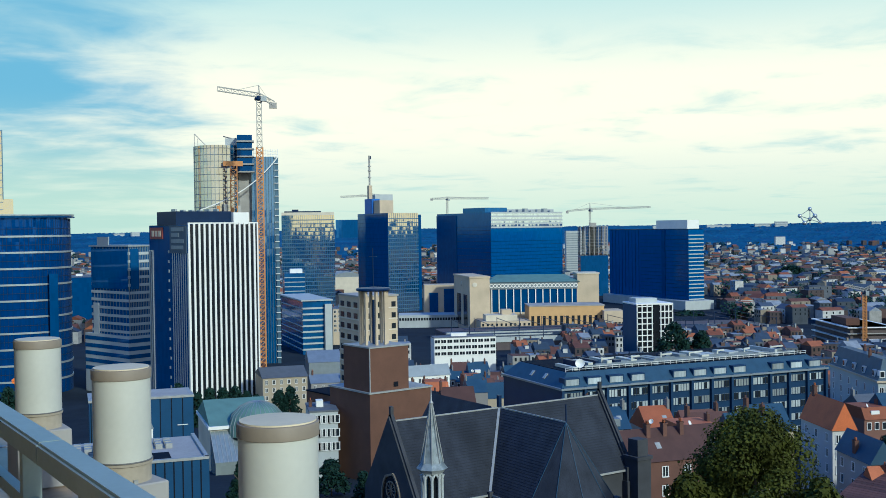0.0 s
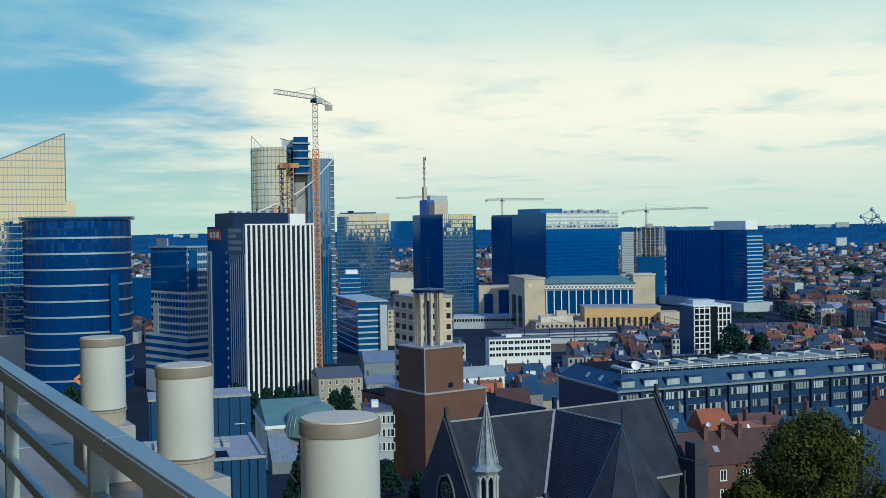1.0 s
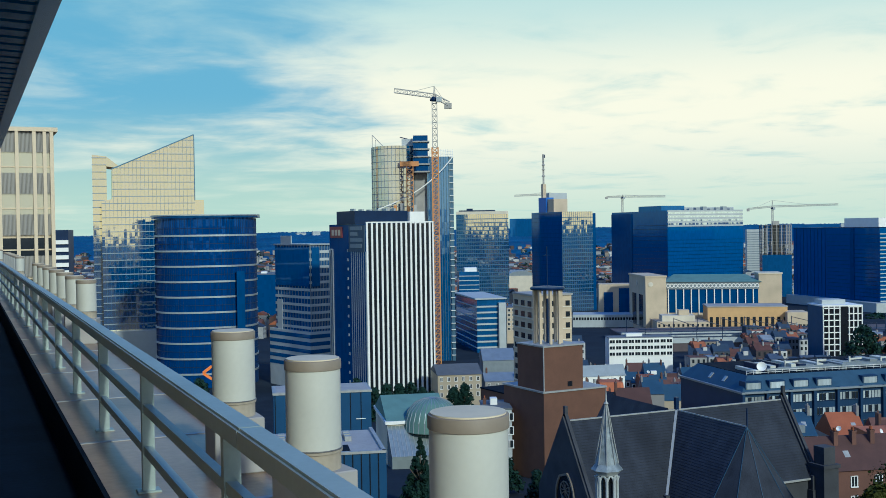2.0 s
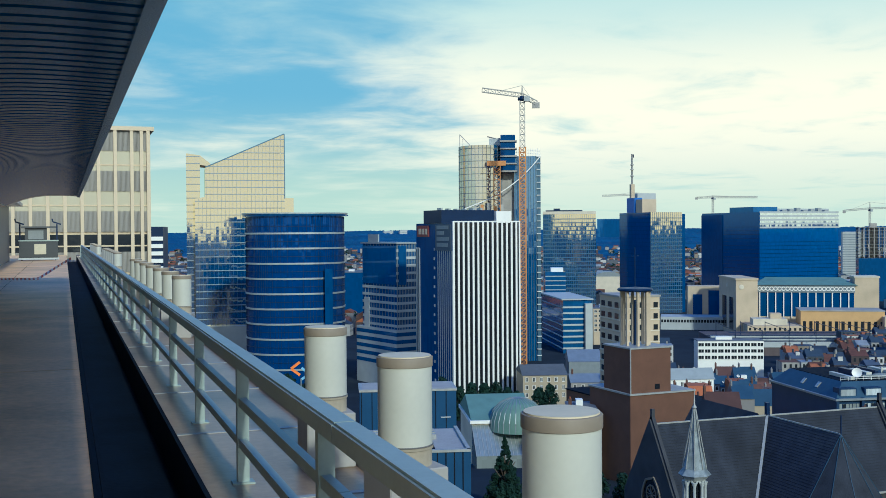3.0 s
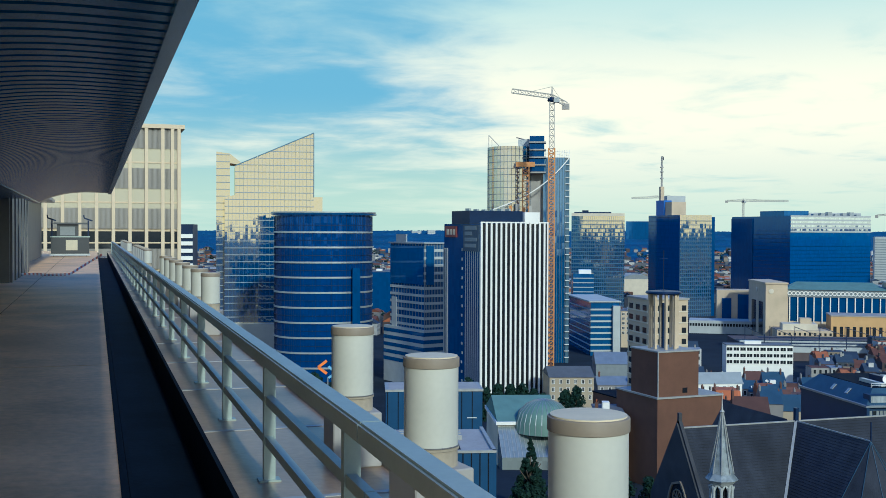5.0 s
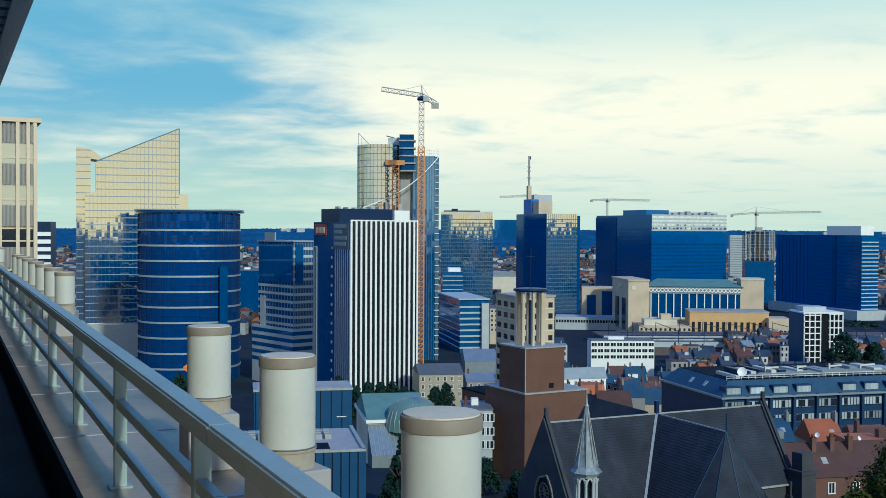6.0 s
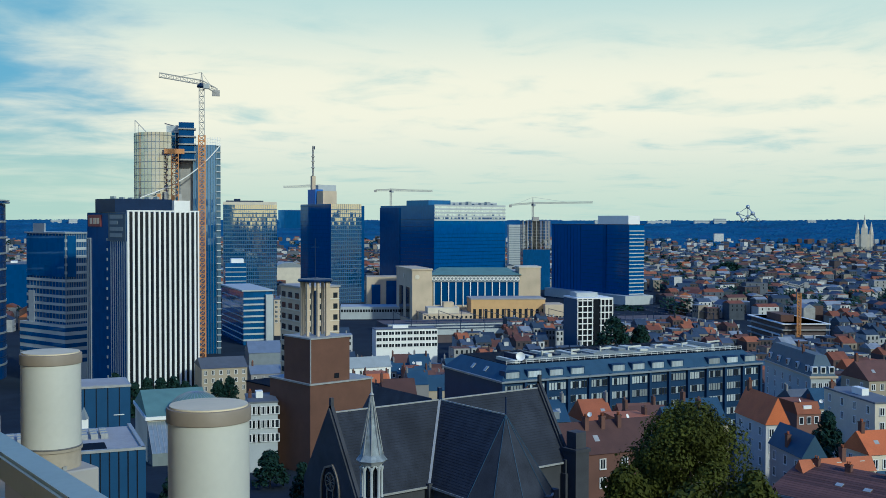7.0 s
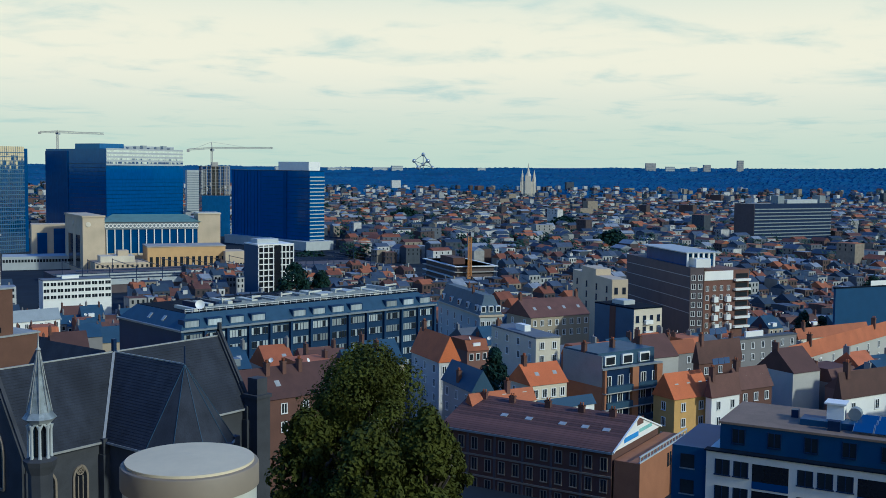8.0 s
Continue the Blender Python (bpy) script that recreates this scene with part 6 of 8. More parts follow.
def flats():
    b = Block("pale_flats", 61.7, 63.75, 65.2, 290, 112, -7.3, "small block of flats with a cream front and blue gable wall")
    b.body(CREAM)
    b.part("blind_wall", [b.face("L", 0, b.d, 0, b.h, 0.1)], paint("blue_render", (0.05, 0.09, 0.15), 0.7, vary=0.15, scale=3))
    b.part("brick_strip", [b.face("L", b.d * 0.45, b.d * 0.6, 0, b.h, 0.2)], RED_BRICK)
    windows_on(b, "R", 4, 4, 0.9, 1.6, b.h - 12.5, 3.0, DARK)
    for k in range(4):
        b.part("balcony", [b.face("R", b.w * 0.36, b.w * 0.62, b.h - 4.2 - 3 * k, b.h - 3.1 - 3 * k, 0.9)], WHITE)
    b.roof(BITUMEN, 0.4, 0.1)
    b.part("roof_hut", [(b.w * 0.2, b.d * 0.4, b.h, b.w * 0.6, b.d * 0.7, b.h + 1.6)], GREY_STONE)
    c = Block("cream_corner_house", 60.48, 62.57, 63.4, 360, 130, -5.75, "cream art deco corner house with narrow windows")
    c.body(SANDSTONE)
    windows_on(c, "L", 4, 3, 1.0, 2.0, c.h - 12, 3.6, DARK)
    windows_on(c, "R", 2, 3, 1.0, 2.0, c.h - 12, 3.6, DARK)
    c.part("parapet_block", [(0, c.d * 0.4, c.h, c.w, c.d * 0.75, c.h + 2.2)], SANDSTONE)
    m = Block("brick_flats", 60.1, 62.2, 65.2, 205, 108, -10.5, "red brick flats with grey balconies and dormers")
    # Dark body colour puts in the shade of the balcony recesses.
    m.body(DARK)
    m.part("side_wall", [m.face("L", 0.02, m.d, 0, m.h - 3.5, 0.12)], ORANGE_BRICK)
    for u0, u1 in ((0.0, 0.03), (0.47, 0.58), (0.90, 1.0)):
        m.part("brick_pier", [m.face("R", m.w * u0, m.w * u1, 0, m.h - 0.2, 0.7)], ORANGE_BRICK)
    panel = boxes("balcony", [m.face("R", m.w * 0.03, m.w * 0.47, 0, 1.15, 1.0)], SLATE_BLUE)
    short = boxes("balcony", [m.face("R", m.w * 0.58, m.w * 0.90, 0, 1.15, 0.85)], SLATE_BLUE)
    slab = boxes("balcony_slab", [m.face("R", 0, m.w, -0.2, 0, 1.05)], CONCRETE)
    for k in range(5):
        z = m.h - 4.6 - 3.2 * k
        link_mesh("balcony_slab", slab, link_mesh("balcony", panel, m.root, "", (0, 0, z)))
        link_mesh("balcony", short, m.root, "", (0, 0, z))
    windows_on(m, "R", 5, 5, 1.3, 2.0, m.h - 16.4, 3.2)
    m.part("slate_upper", [(0.2, 1.5, m.h, m.w - 0.2, m.d, m.h + 2.8)], SLATE_BLUE)
    m.part("slate_side", [m.face("L", 0, m.d, m.h - 3.5, m.h + 2.5, 0.15)], ZINC)
    m.part("cornice", [(-0.3, -0.4, m.h - 0.2, m.w + 0.3, 0.3, m.h + 0.15)], ZINC)
    for k in range(3):
        m.part("dormer", [(m.w * (0.1 + 0.3 * k), 1.0, m.h + 0.3, m.w * (0.28 + 0.3 * k), 2.5, m.h + 2.2)], FRAME_WHITE)
        m.part("dormer_pane", [(m.w * (0.12 + 0.3 * k), 0.94, m.h + 0.5, m.w * (0.26 + 0.3 * k), 1.1, m.h + 1.9)], GLASS)
    for u in (0.02, 0.5, 0.98):
        chimney(m, m.w * u, m.d * 0.5, m.h + 2.8)


def mansard_house():
    b = Block("mansard_house", 53.3, 55.55, 56.75, 335, 124, -7.85, "ornate grey mansion with a slate mansard and white dormers")
    b.body(GREY_STONE)
    windows_on(b, "L", 6, 3, 1.2, 2.0, b.h - 10.6, 3.4)
    windows_on(b, "R", 4, 3, 1.2, 2.0, b.h - 10.6, 3.4)
    b.part("cornice", [(-0.5, -0.5, b.h - 0.3, b.w + 0.5, b.d + 0.5, b.h + 0.3)], SANDSTONE)
    H, r, up = b.h + 0.3, 2.2, 6.0
    v = [(0, 0, H), (b.w, 0, H), (b.w, b.d, H), (0, b.d, H), (r, r, H + up), (b.w - r, r, H + up), (b.w - r, b.d - r, H + up), (r, b.d - r, H + up)]
    roof = link_mesh("mansard_roof", raw("mansard_roof", v, [(0, 1, 5, 4), (1, 2, 6, 5), (2, 3, 7, 6), (3, 0, 4, 7), (4, 5, 6, 7)], SLATE_BLUE), b.root)
    for k in range(5):
        o = link_mesh("dormer", boxes("dormer", [(0.1, -0.8, 0, 1.8, 0.8, 2.0)], FRAME_WHITE), roof, "", (0, b.d * (k + 0.5) / 5, H + 0.8))
        link_mesh("pane", boxes("pane", [(0.04, -0.55, 0.25, 0.12, 0.55, 1.75)], GLASS), o)
    for k in range(3):
        o = link_mesh("dormer", boxes("dormer", [(-0.8, 0.1, 0, 0.8, 1.8, 2.0)], FRAME_WHITE), roof, "", (b.w * (k + 0.5) / 3, 0, H + 0.8))
        link_mesh("pane", boxes("pane", [(-0.55, 0.04, 0.25, 0.55, 0.12, 1.75)], GLASS), o)
    for x, y in ((0.3, 0.3), (0.7, 0.6)):
        chimney(b, b.w * x, b.d * y, H + up)


def plain_house(name, spec, label, wall, roof_mat, rise, along="R", cols=(3, 2), rows=2, chimneys=((0.1, 0.5),), lights=0, base=None, ww=1.0, wh=1.5, flat=False):
    left, corner, right, d, heading, top = spec
    b = Block(name, left, corner, right, d, heading, top, label, "house", base=base)
    b.body(wall)
    if cols[0]:
        windows_on(b, "R", cols[0], rows, ww, wh, b.h - 3.0 * rows + 0.6, 3.0)
    if cols[1]:
        windows_on(b, "L", cols[1], rows, ww, wh, b.h - 3.0 * rows + 0.6, 3.0)
    if flat:
        b.roof(roof_mat, 0.35, 0.15)
        b.part("roof_hut", [(b.w * 0.3, b.d * 0.4, b.h + 0.3, b.w * 0.55, b.d * 0.6, b.h + 1.8)], WHITE)
        r = None
    else:
        r = gable_roof(b, rise, roof_mat, along)
    for cx, cy in chimneys:
        up = b.h + (0.2 if flat else rise * (1 - abs((cy if along == "R" else cx) - 0.5) * 1.6))
        chimney(b, b.w * cx, b.d * cy, up)
    if lights and r:
        if along == "R":
            ang = math.atan2(rise, b.d / 2)
            skylights(r, [(b.w * (k + 0.6) / lights, b.d * 0.22, b.h + rise * 0.46) for k in range(lights)], ang)
        else:
            ang = math.atan2(rise, b.w / 2)
            skylights(r, [(b.w * 0.22, b.d * (k + 0.6) / lights, b.h + rise * 0.46) for k in range(lights)], 0)
            for o in r.children:
                o.rotation_euler = (0, -ang, 0)
    return b


WHITE_PANEL = paint("pale_panel", (0.74, 0.68, 0.56), 0.7, vary=0.1, scale=2, stain=0.25)
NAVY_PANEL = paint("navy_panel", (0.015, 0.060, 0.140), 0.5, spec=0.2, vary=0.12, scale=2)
YELLOW = paint("yellow_brick", (0.55, 0.33, 0.10), 0.8, vary=0.12, scale=1.5)
brown_terrace()
navy_white_block()
apartment_tower()
flats()
mansard_house()
plain_house("yellow_house", (64.9, 66.0, 67.8, 205, 112, -11.9), "yellow brick house under an orange tiled roof", YELLOW, BRIGHT_TILE, 4.6, cols=(2, 1), rows=3, lights=3, chimneys=())
plain_house("garden_wing", (66.6, 66.8, 69.0, 172, 112, -14.6), "low grey garden wing with a flat roof", GREY_STONE, BITUMEN, 0, cols=(3, 0), rows=1, flat=True, chimneys=())
plain_house("navy_roof_house", (58.6, 59.0, 61.8, 188, 112, -12.75), "low white house under a navy roof", WHITE, SLATE_BLUE, 1.6, cols=(4, 0), rows=1, chimneys=())
plain_house("low_orange_house", (54.9, 55.3, 58.6, 180, 112, -12.7), "low house under an orange tiled roof with skylights", RENDERS[1], TILE, 2.2, cols=(4, 0), rows=1, lights=3, chimneys=((0.6, 0.5),))
solar_house = plain_house("white_house", (67.6, 67.9, 69.3, 208, 110, -11.7), "white house with a brown roof and solar panels", WHITE, TILE_BROWN, 4.2, cols=(2, 0), rows=2)
pitch = math.atan2(4.2, solar_house.d / 2)
cell = boxes("solar_panel", [(-0.75, -0.6, 0.04, 0.75, 0.6, 0.10)], SOLAR)
for i in range(3):
    for j in range(3):
        o = link_mesh("solar_panel", cell, solar_house.root, "", (solar_house.w * 0.25 + 1.6 * i, solar_house.d * 0.12 + 1.0 * j, solar_house.h + (0.12 + 1.0 * j / solar_house.d) * 8.4))
        o.rotation_euler = (pitch, 0, 0)
plain_house("brown_house", (68.5, 69.3, 70.9, 215, 112, -11.2), "brick house with a brown tiled roof", RED_BRICK, TILE_BROWN, 4.0, cols=(3, 0), rows=2, lights=2)
plain_house("orange_roof_house", (51.9, 53.4, 54.5, 220, 118, -10.35), "pale house with a steep bright orange roof", RENDERS[4], BRIGHT_TILE, 5.4, "L", rows=3, cols=(2, 3), lights=2, chimneys=((0.5, 0.9),))
plain_house("slate_gable_house", (53.6, 55.2, 56.3, 196, 118, -11.9), "pale gabled house with a grey slate roof", RENDERS[0], SLATE_BLUE, 4.0, "L", rows=3, cols=(2, 3), lights=3)
plain_house("flat_cream_house", (56.2, 58.6, 59.9, 238, 118, -9.0), "flat-roofed cream house with a roof hut", CREAM, ROOFS[3], 0, cols=(2, 4), flat=True, chimneys=((0.1, 0.9),))
plain_house("red_roof_house", (57.2, 58.4, 60.3, 200, 112, -11.5), "cream house under a red brown tiled roof", CREAM, BRIGHT_TILE, 3.6, cols=(4, 2), lights=2)
plain_house("low_red_house", (65.2, 65.6, 67.0, 262, 112, -9.6), "low house with a red tiled roof", RENDERS[3], TILE, 3.2, cols=(2, 0))
plain_house("dark_roof_house", (66.9, 67.2, 69.3, 245, 112, -10.0), "house with a dark brown pyramid-like roof", RED_BRICK, TILE_BROWN, 5.0, cols=(3, 0), lights=2)
plain_house("flat_grey_house", (68.2, 68.6, 72.0, 280, 112, -8.75), "long flat-roofed grey house with small windows", RENDERS[3], ROOFS[3], 0, cols=(7, 0), flat=True)
plain_house("long_white_house", (71.3, 71.6, 76.6, 240, 96, -9.7), "long pale house under an orange tiled roof", RENDERS[0], TILE, 3.4, cols=(9, 0), rows=3, lights=0, chimneys=((0.2, 0.5), (0.8, 0.5)))
plain_house("orange_house_row", (71.8, 72.1, 75.4, 300, 112, -8.45), "cream house with a low orange roof and skylights", CREAM, TILE, 2.8, cols=(6, 0), lights=4)
plain_house("white_gable_house", (74.0, 74.3, 77.5, 190, 112, -11.3), "white rendered house under a brown tiled roof", WHITE, TILE_BROWN, 4.5, cols=(3, 0), lights=1)
plain_house("navy_warehouse", (73.7, 73.8, 79.0, 330, 118, -5.8), "dark navy clad warehouse", NAVY_PANEL, BITUMEN, 0, cols=(0, 0), flat=True, chimneys=())
plain_house("slate_row_house", (57.0, 58.3, 61.4, 300, 114, -7.9), "house row with a red brown roof and many dormers", RENDERS[1], TILE_BROWN, 4.6, cols=(8, 2), rows=2, lights=4, chimneys=((0.02, 0.5), (0.98, 0.5)))
plain_house("brick_annex", (41.8, 43.3, 49.0, 168, 104, -12.4), "brick house beside the church with a brown tiled roof", RED_BRICK, TILE_BROWN, 4.4, cols=(5, 0), rows=2, lights=2, chimneys=((0.25, 0.4), (0.4, 0.4), (0.55, 0.4)))
plain_house("white_low_office", (32.7, 32.9, 36.2, 520, 112, -5.85), "white low office block with square windows", WHITE, ROOFS[3], 0, cols=(10, 0), rows=3, flat=True, chimneys=(), ww=2.6, wh=1.5)
plain_house("cream_town_house", (23.4, 23.75, 26.1, 415, 106, -7.75), "cream house with a low grey pitched roof", RENDERS[1], ROOFS[3], 3.2, cols=(6, 0), rows=3)
plain_house("zinc_roof_house", (31.0, 31.2, 33.7, 400, 102, -7.9), "white house under a pale grey roof", WHITE, ZINC, 4.0, cols=(7, 0), lights=0)
plain_house("blue_roof_hall", (26.0, 26.2, 27.9, 520, 110, -7.0), "low hall with a blue grey roof", ZINC, ZINC, 5.0, cols=(0, 0), chimneys=())
plain_house("grey_shed", (26.1, 26.3, 28.0, 440, 108, -8.1), "low house with a grey roof", RENDERS[3], ZINC, 3.0, cols=(4, 0))
plain_house("ribbon_office", (26.0, 26.2, 27.7, 235, 112, -9.6), "grey office with ribbon windows", GREY_STONE, ROOFS[3], 0, cols=(6, 0), rows=3, flat=True, ww=1.6, wh=1.6)


def grid_flats():
    b = Block("grid_flats", 42.95, 43.65, 45.5, 560, 112, -4.15, "white gridded block of flats with a navy flank")
    b.body(BLACK)
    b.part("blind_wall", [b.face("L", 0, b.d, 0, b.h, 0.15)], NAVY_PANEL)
    n = 8
    b.fins("R", [b.w * 0.42 * i / 3 for i in range(4)] + [b.w * (0.66 + 0.11 * i) for i in range(4)], 0.5, WHITE, 0, b.h, 0.5, "upright")
    b.bands("R", [3 * k for k in range(1, int(b.h / 3) + 1)], 0.5, WHITE, 0.5, 0, b.w * 0.45)
    b.bands("R", [b.h - 0.5 - 3.4 * k for k in range(5)], 0.5, WHITE, 0.5, b.w * 0.64, b.w)
    b.part("cornice", [(-0.3, -0.6, b.h, b.w + 0.3, b.d, b.h + 0.7)], WHITE)
    b.part("roof_hut", [(b.w * 0.1, b.d * 0.3, b.h + 0.7, b.w * 0.7, b.d * 0.8, b.h + 3)], GREY_STONE)


def low_glass():
    b = Block("low_glass_office", 24.7, 24.97, 26.05, 830, 112, -2.25, "blue glass office block beside a tower", depth=25)
    b.body(BLUE_GLASS)
    b.bands("R", [3.5 * k for k in range(1, int(b.h / 3.5))], 0.6, GREY_STONE, 0.2)
    b.part("roof_hut", [(b.w * 0.3, 5, b.h, b.w * 0.9, 18, b.h + 3)], WHITE)
    c = Block("rounded_glass_office", 24.8, 25.9, 27.4, 640, 104, -3.75, "glass office with a round corner and an overhanging roof")
    c.body(BLUE_GLASS)
    c.part("roof", [(-1, -1, c.h, c.w + 1, c.d + 1, c.h + 0.8)], GREY_STONE)
    c.bands("R", [3.5 * k for k in range(1, int(c.h / 3.5))], 1.0, GREY_STONE, 0.3)
    c.bands("L", [3.5 * k for k in range(1, int(c.h / 3.5))], 0.6, GREY_STONE, 0.3)
    c.part("side_wing", [(c.w * 0.75, -3, 0, c.w, 0, c.h - 2)], GREY_STONE)
    p = plain_house("pale_office", (27.3, 27.5, 28.9, 690, 112, -4.2), "pale office with rows of windows", SANDSTONE, ROOFS[3], 0, cols=(6, 0), rows=5, flat=True, ww=1.6)
    a = Block("arched_hall", 27.4, 27.6, 29.0, 1150, 112, -2.5, "white hall with an arched roof", depth=30)
    a.body(CREAM)
    link_mesh("arched_roof", raw("arched_roof", [(a.w * (0.5 - 0.5 * math.cos(math.pi * i / 10)), y, a.h + 5 * math.sin(math.pi * i / 10)) for y in (0, 30) for i in range(11)],
              [(i, i + 1, 12 + i, 11 + i) for i in range(10)] + [tuple(range(11))], ZINC), a.root)
    f = plain_house("terraced_office", (14.0, 14.2, 15.4, 900, 108, -2.1), "far grey office with stepped floors", NAVY_GLASS, ROOFS[3], 0, cols=(0, 0), flat=True, chimneys=())
    f.bands("R", [3.5 * k for k in range(1, int(f.h / 3.5))], 1.4, WHITE, 0.6)
    s = Block("striped_flats", 4.0, 4.15, 4.85, 240, 100, 0.3, "white and grey striped block of flats", depth=12)
    s.body(DARK)
    s.bands("R", [1.6 * k for k in range(1, int(s.h / 1.6))], 0.85, WHITE, 0.4)


def construction_site():
    b = Block("unfinished_house", 52.5, 54.2, 56.35, 640, 124, -5.2, "unfinished concrete building with open floors")
    for k in range(4):
        b.part("slab", [(-1, -1, b.h - 3.4 * k - 0.5, b.w + 1, b.d + 1, b.h - 3.4 * k)], CONCRETE if k % 2 else WHITE)
    b.part("core_wall", [(1, 1, 0, b.w - 1, b.d - 1, b.h)], DARK_BRICK)
    b.part("lift_core", [(b.w * 0.1, b.d * 0.2, b.h, b.w * 0.4, b.d * 0.6, b.h + 4)], RED_BRICK)


def far_slab():
    b = Block("far_office_slab", 68.7, 69.7, 73.4, 1150, 112, -1.62, "long grey office slab with terraces, far off")
    b.body(DARK)
    b.bands("R", [3.6 * k for k in range(1, int(b.h / 3.6))], 1.1, ZINC, 0.6)
    b.part("end_wall", [b.face("L", 0, b.d, 0, b.h, 0.3)], DARK_BRICK)
    for x in (0.35, 0.9):
        b.part("roof_tower", [(b.w * x, 6, b.h, b.w * (x + 0.08), 16, b.h + 8)], ZINC)
    b.part("roof_house", [(b.w * 0.45, 4, b.h, b.w * 0.85, 14, b.h + 4)], GREY_STONE)


def near_left():
    u = Block("navy_clad_block", 14.9, 15.0, 20.17, 190, 104, -8.57, "navy metal-clad block with seams and a gravel roof", depth=9)
    u.body(NAVY_PANEL)
    u.roof(LEAD, 0.4, 0.15)
    u.part("gravel", [(0.5, 0.5, u.h + 0.4, u.w - 0.5, u.d - 0.5, u.h + 0.43)], CONCRETE)
    u.fins("R", steps(0.2, u.w, 9), 0.14, BLACK, 0, u.h, 0.08, "seam")
    u.bands("R", [u.h - 4.8, u.h - 7.2], 0.12, FRAME_WHITE, 0.12, u.w * 0.84, u.w * 0.94, "light_strip")
    u.part("mast", [(u.w * 0.5, u.d * 0.4, u.h, u.w * 0.5 + 0.15, u.d * 0.4 + 0.15, u.h + 2)], WHITE)
    w = Block("glass_clad_wing", 13.4, 13.5, 20.94, 140, 104, -11.8, "low navy glass wing with a plant-covered flat roof", depth=17)
    w.body(NAVY_PANEL)
    w.part("coping", [(-0.15, -0.15, w.h, 0.5, w.d, w.h + 0.35), (-0.15, -0.15, w.h, w.w, 0.5, w.h + 0.35), (w.w - 0.5, 0, w.h, w.w, w.d, w.h + 0.35)], LEAD)
    w.part("gravel", [(0.5, 0.5, w.h, w.w - 0.5, w.d - 0.5, w.h + 0.06)], CONCRETE)
    w.part("sunk_court", [(w.w * 0.35, w.d * 0.05, w.h + 0.06, w.w * 0.75, w.d * 0.35, w.h + 0.12)], BITUMEN)
    w.fins("R", steps(0.2, w.w, 16), 0.14, BLACK, 0, w.h, 0.08, "seam")
    unit = boxes("roof_unit", [(0, 0, 0, 0.9, 0.9, 0.7)], LEAD)
    for i in range(3):
        for j in range(10):
            link_mesh("roof_unit", unit, w.root, "", (w.w * 0.1 + 1.3 * j, w.d * 0.5 + 1.8 * i, w.h + 0.06))
    for k in range(8):
        w.part("roof_hatch", [(w.w * 0.2, w.d * (0.12 + 0.06 * k), w.h, w.w * 0.2 + 0.7, w.d * (0.12 + 0.06 * k) + 0.6, w.h + 0.4)], DARK)
    v, f = [], []
    for y in (0, 1.2):
        for k in range(2):
            bar((w.w * 0.5, w.d * 0.62 + y, w.h), (w.w * 0.5, w.d * 0.62 + y, w.h + 4.5), 0.1, v, f)
    for k in range(9):
        bar((w.w * 0.5, w.d * 0.62, w.h + 0.5 * k), (w.w * 0.5, w.d * 0.62 + 1.2, w.h + 0.5 * k), 0.08, v, f)
    link_mesh("ladder", raw("ladder", v, f, ZINC), w.root)
    s = root("lantern_turret", (*at(17.9, 170), -30), 0, "small pale lantern turret with a pointed roof", "turret")
    link_mesh("post", boxes("post", [(-0.5, -0.5, -20, 0.5, 0.5, 1.6)], WHITE), s)
    link_mesh("cap", lathe("cap", [(0.8, 1.6), (0.05, 3.4)], ZINC, 4, False), s)
    # botanical glasshouse: stone front, copper gable and dome
    g = Block("domed_glasshouse", 20.4, 21.0, 24.2, 262, 104, -10.1, "stone glasshouse with green copper roofs and a glazed dome")
    g.body(CREAM)
    g.part("cornice", [(-0.5, -0.6, g.h - 0.8, g.w + 0.5, g.d + 0.5, g.h)], WHITE)
    gable_roof(g, 4.6, COPPER, "R", 0.2)
    gx = g.w * 0.76
    link_mesh("dome", lathe("dome", [(7.0, g.h - 2.5), (6.8, g.h), (6.0, g.h + 2.4), (4.3, g.h + 4.2), (2.2, g.h + 5.2), (0.2, g.h + 5.5)], COPPER, 28), g.root, "ribbed green dome", (gx, 0, 0))
    for k in range(28):
        v, f = [], []
        a = 2 * math.pi * k / 28
        prof = [(7.0, g.h - 2.5), (6.8, g.h), (6.0, g.h + 2.4), (4.3, g.h + 4.2), (2.2, g.h + 5.2), (0.2, g.h + 5.5)]
        for (r0, z0), (r1, z1) in zip(prof, prof[1:]):
            bar((r0 * math.cos(a), r0 * math.sin(a), z0), (r1 * math.cos(a), r1 * math.sin(a), z1), 0.16, v, f)
        link_mesh("dome_rib", raw("dome_rib", v, f, ZINC), g.root, "", (gx, 0, 0))
    v = [(0, -9, g.h - 7), (g.w, -9, g.h - 7), (g.w, 0, g.h - 1.2), (0, 0, g.h - 1.2), (0, -9, 0), (g.w, -9, 0), (g.w, 0, 0), (0, 0, 0)]
    link_mesh("glazed_lean_to", raw("glazed_lean_to", v, [(0, 1, 2, 3), (0, 4, 5, 1), (1, 5, 6, 2), (3, 7, 4, 0)], ZINC_GLASS), g.root, "grey glazed lean-to")
    gb = boxes("glazing_bar", [(-0.06, -0.06, -0.06, 0.06, 10.7, 0.06)], LEAD)
    for k in range(16):
        o = link_mesh("glazing_bar", gb, g.root, "", (g.w * k / 15, -9, g.h - 6.98))
        o.rotation_euler = (math.atan2(5.8, 9), 0, 0)
    # park lawn behind a brick wall
    x, y = at(27.4, 205)
    lawn = root("park_lawn", (x, y, -54), 0, "small green lawn behind a low brick wall", "lawn")
    link_mesh("turf", boxes("turf", [(-9, -14, 0, 9, 10, 1.0)], GRASS), lawn)
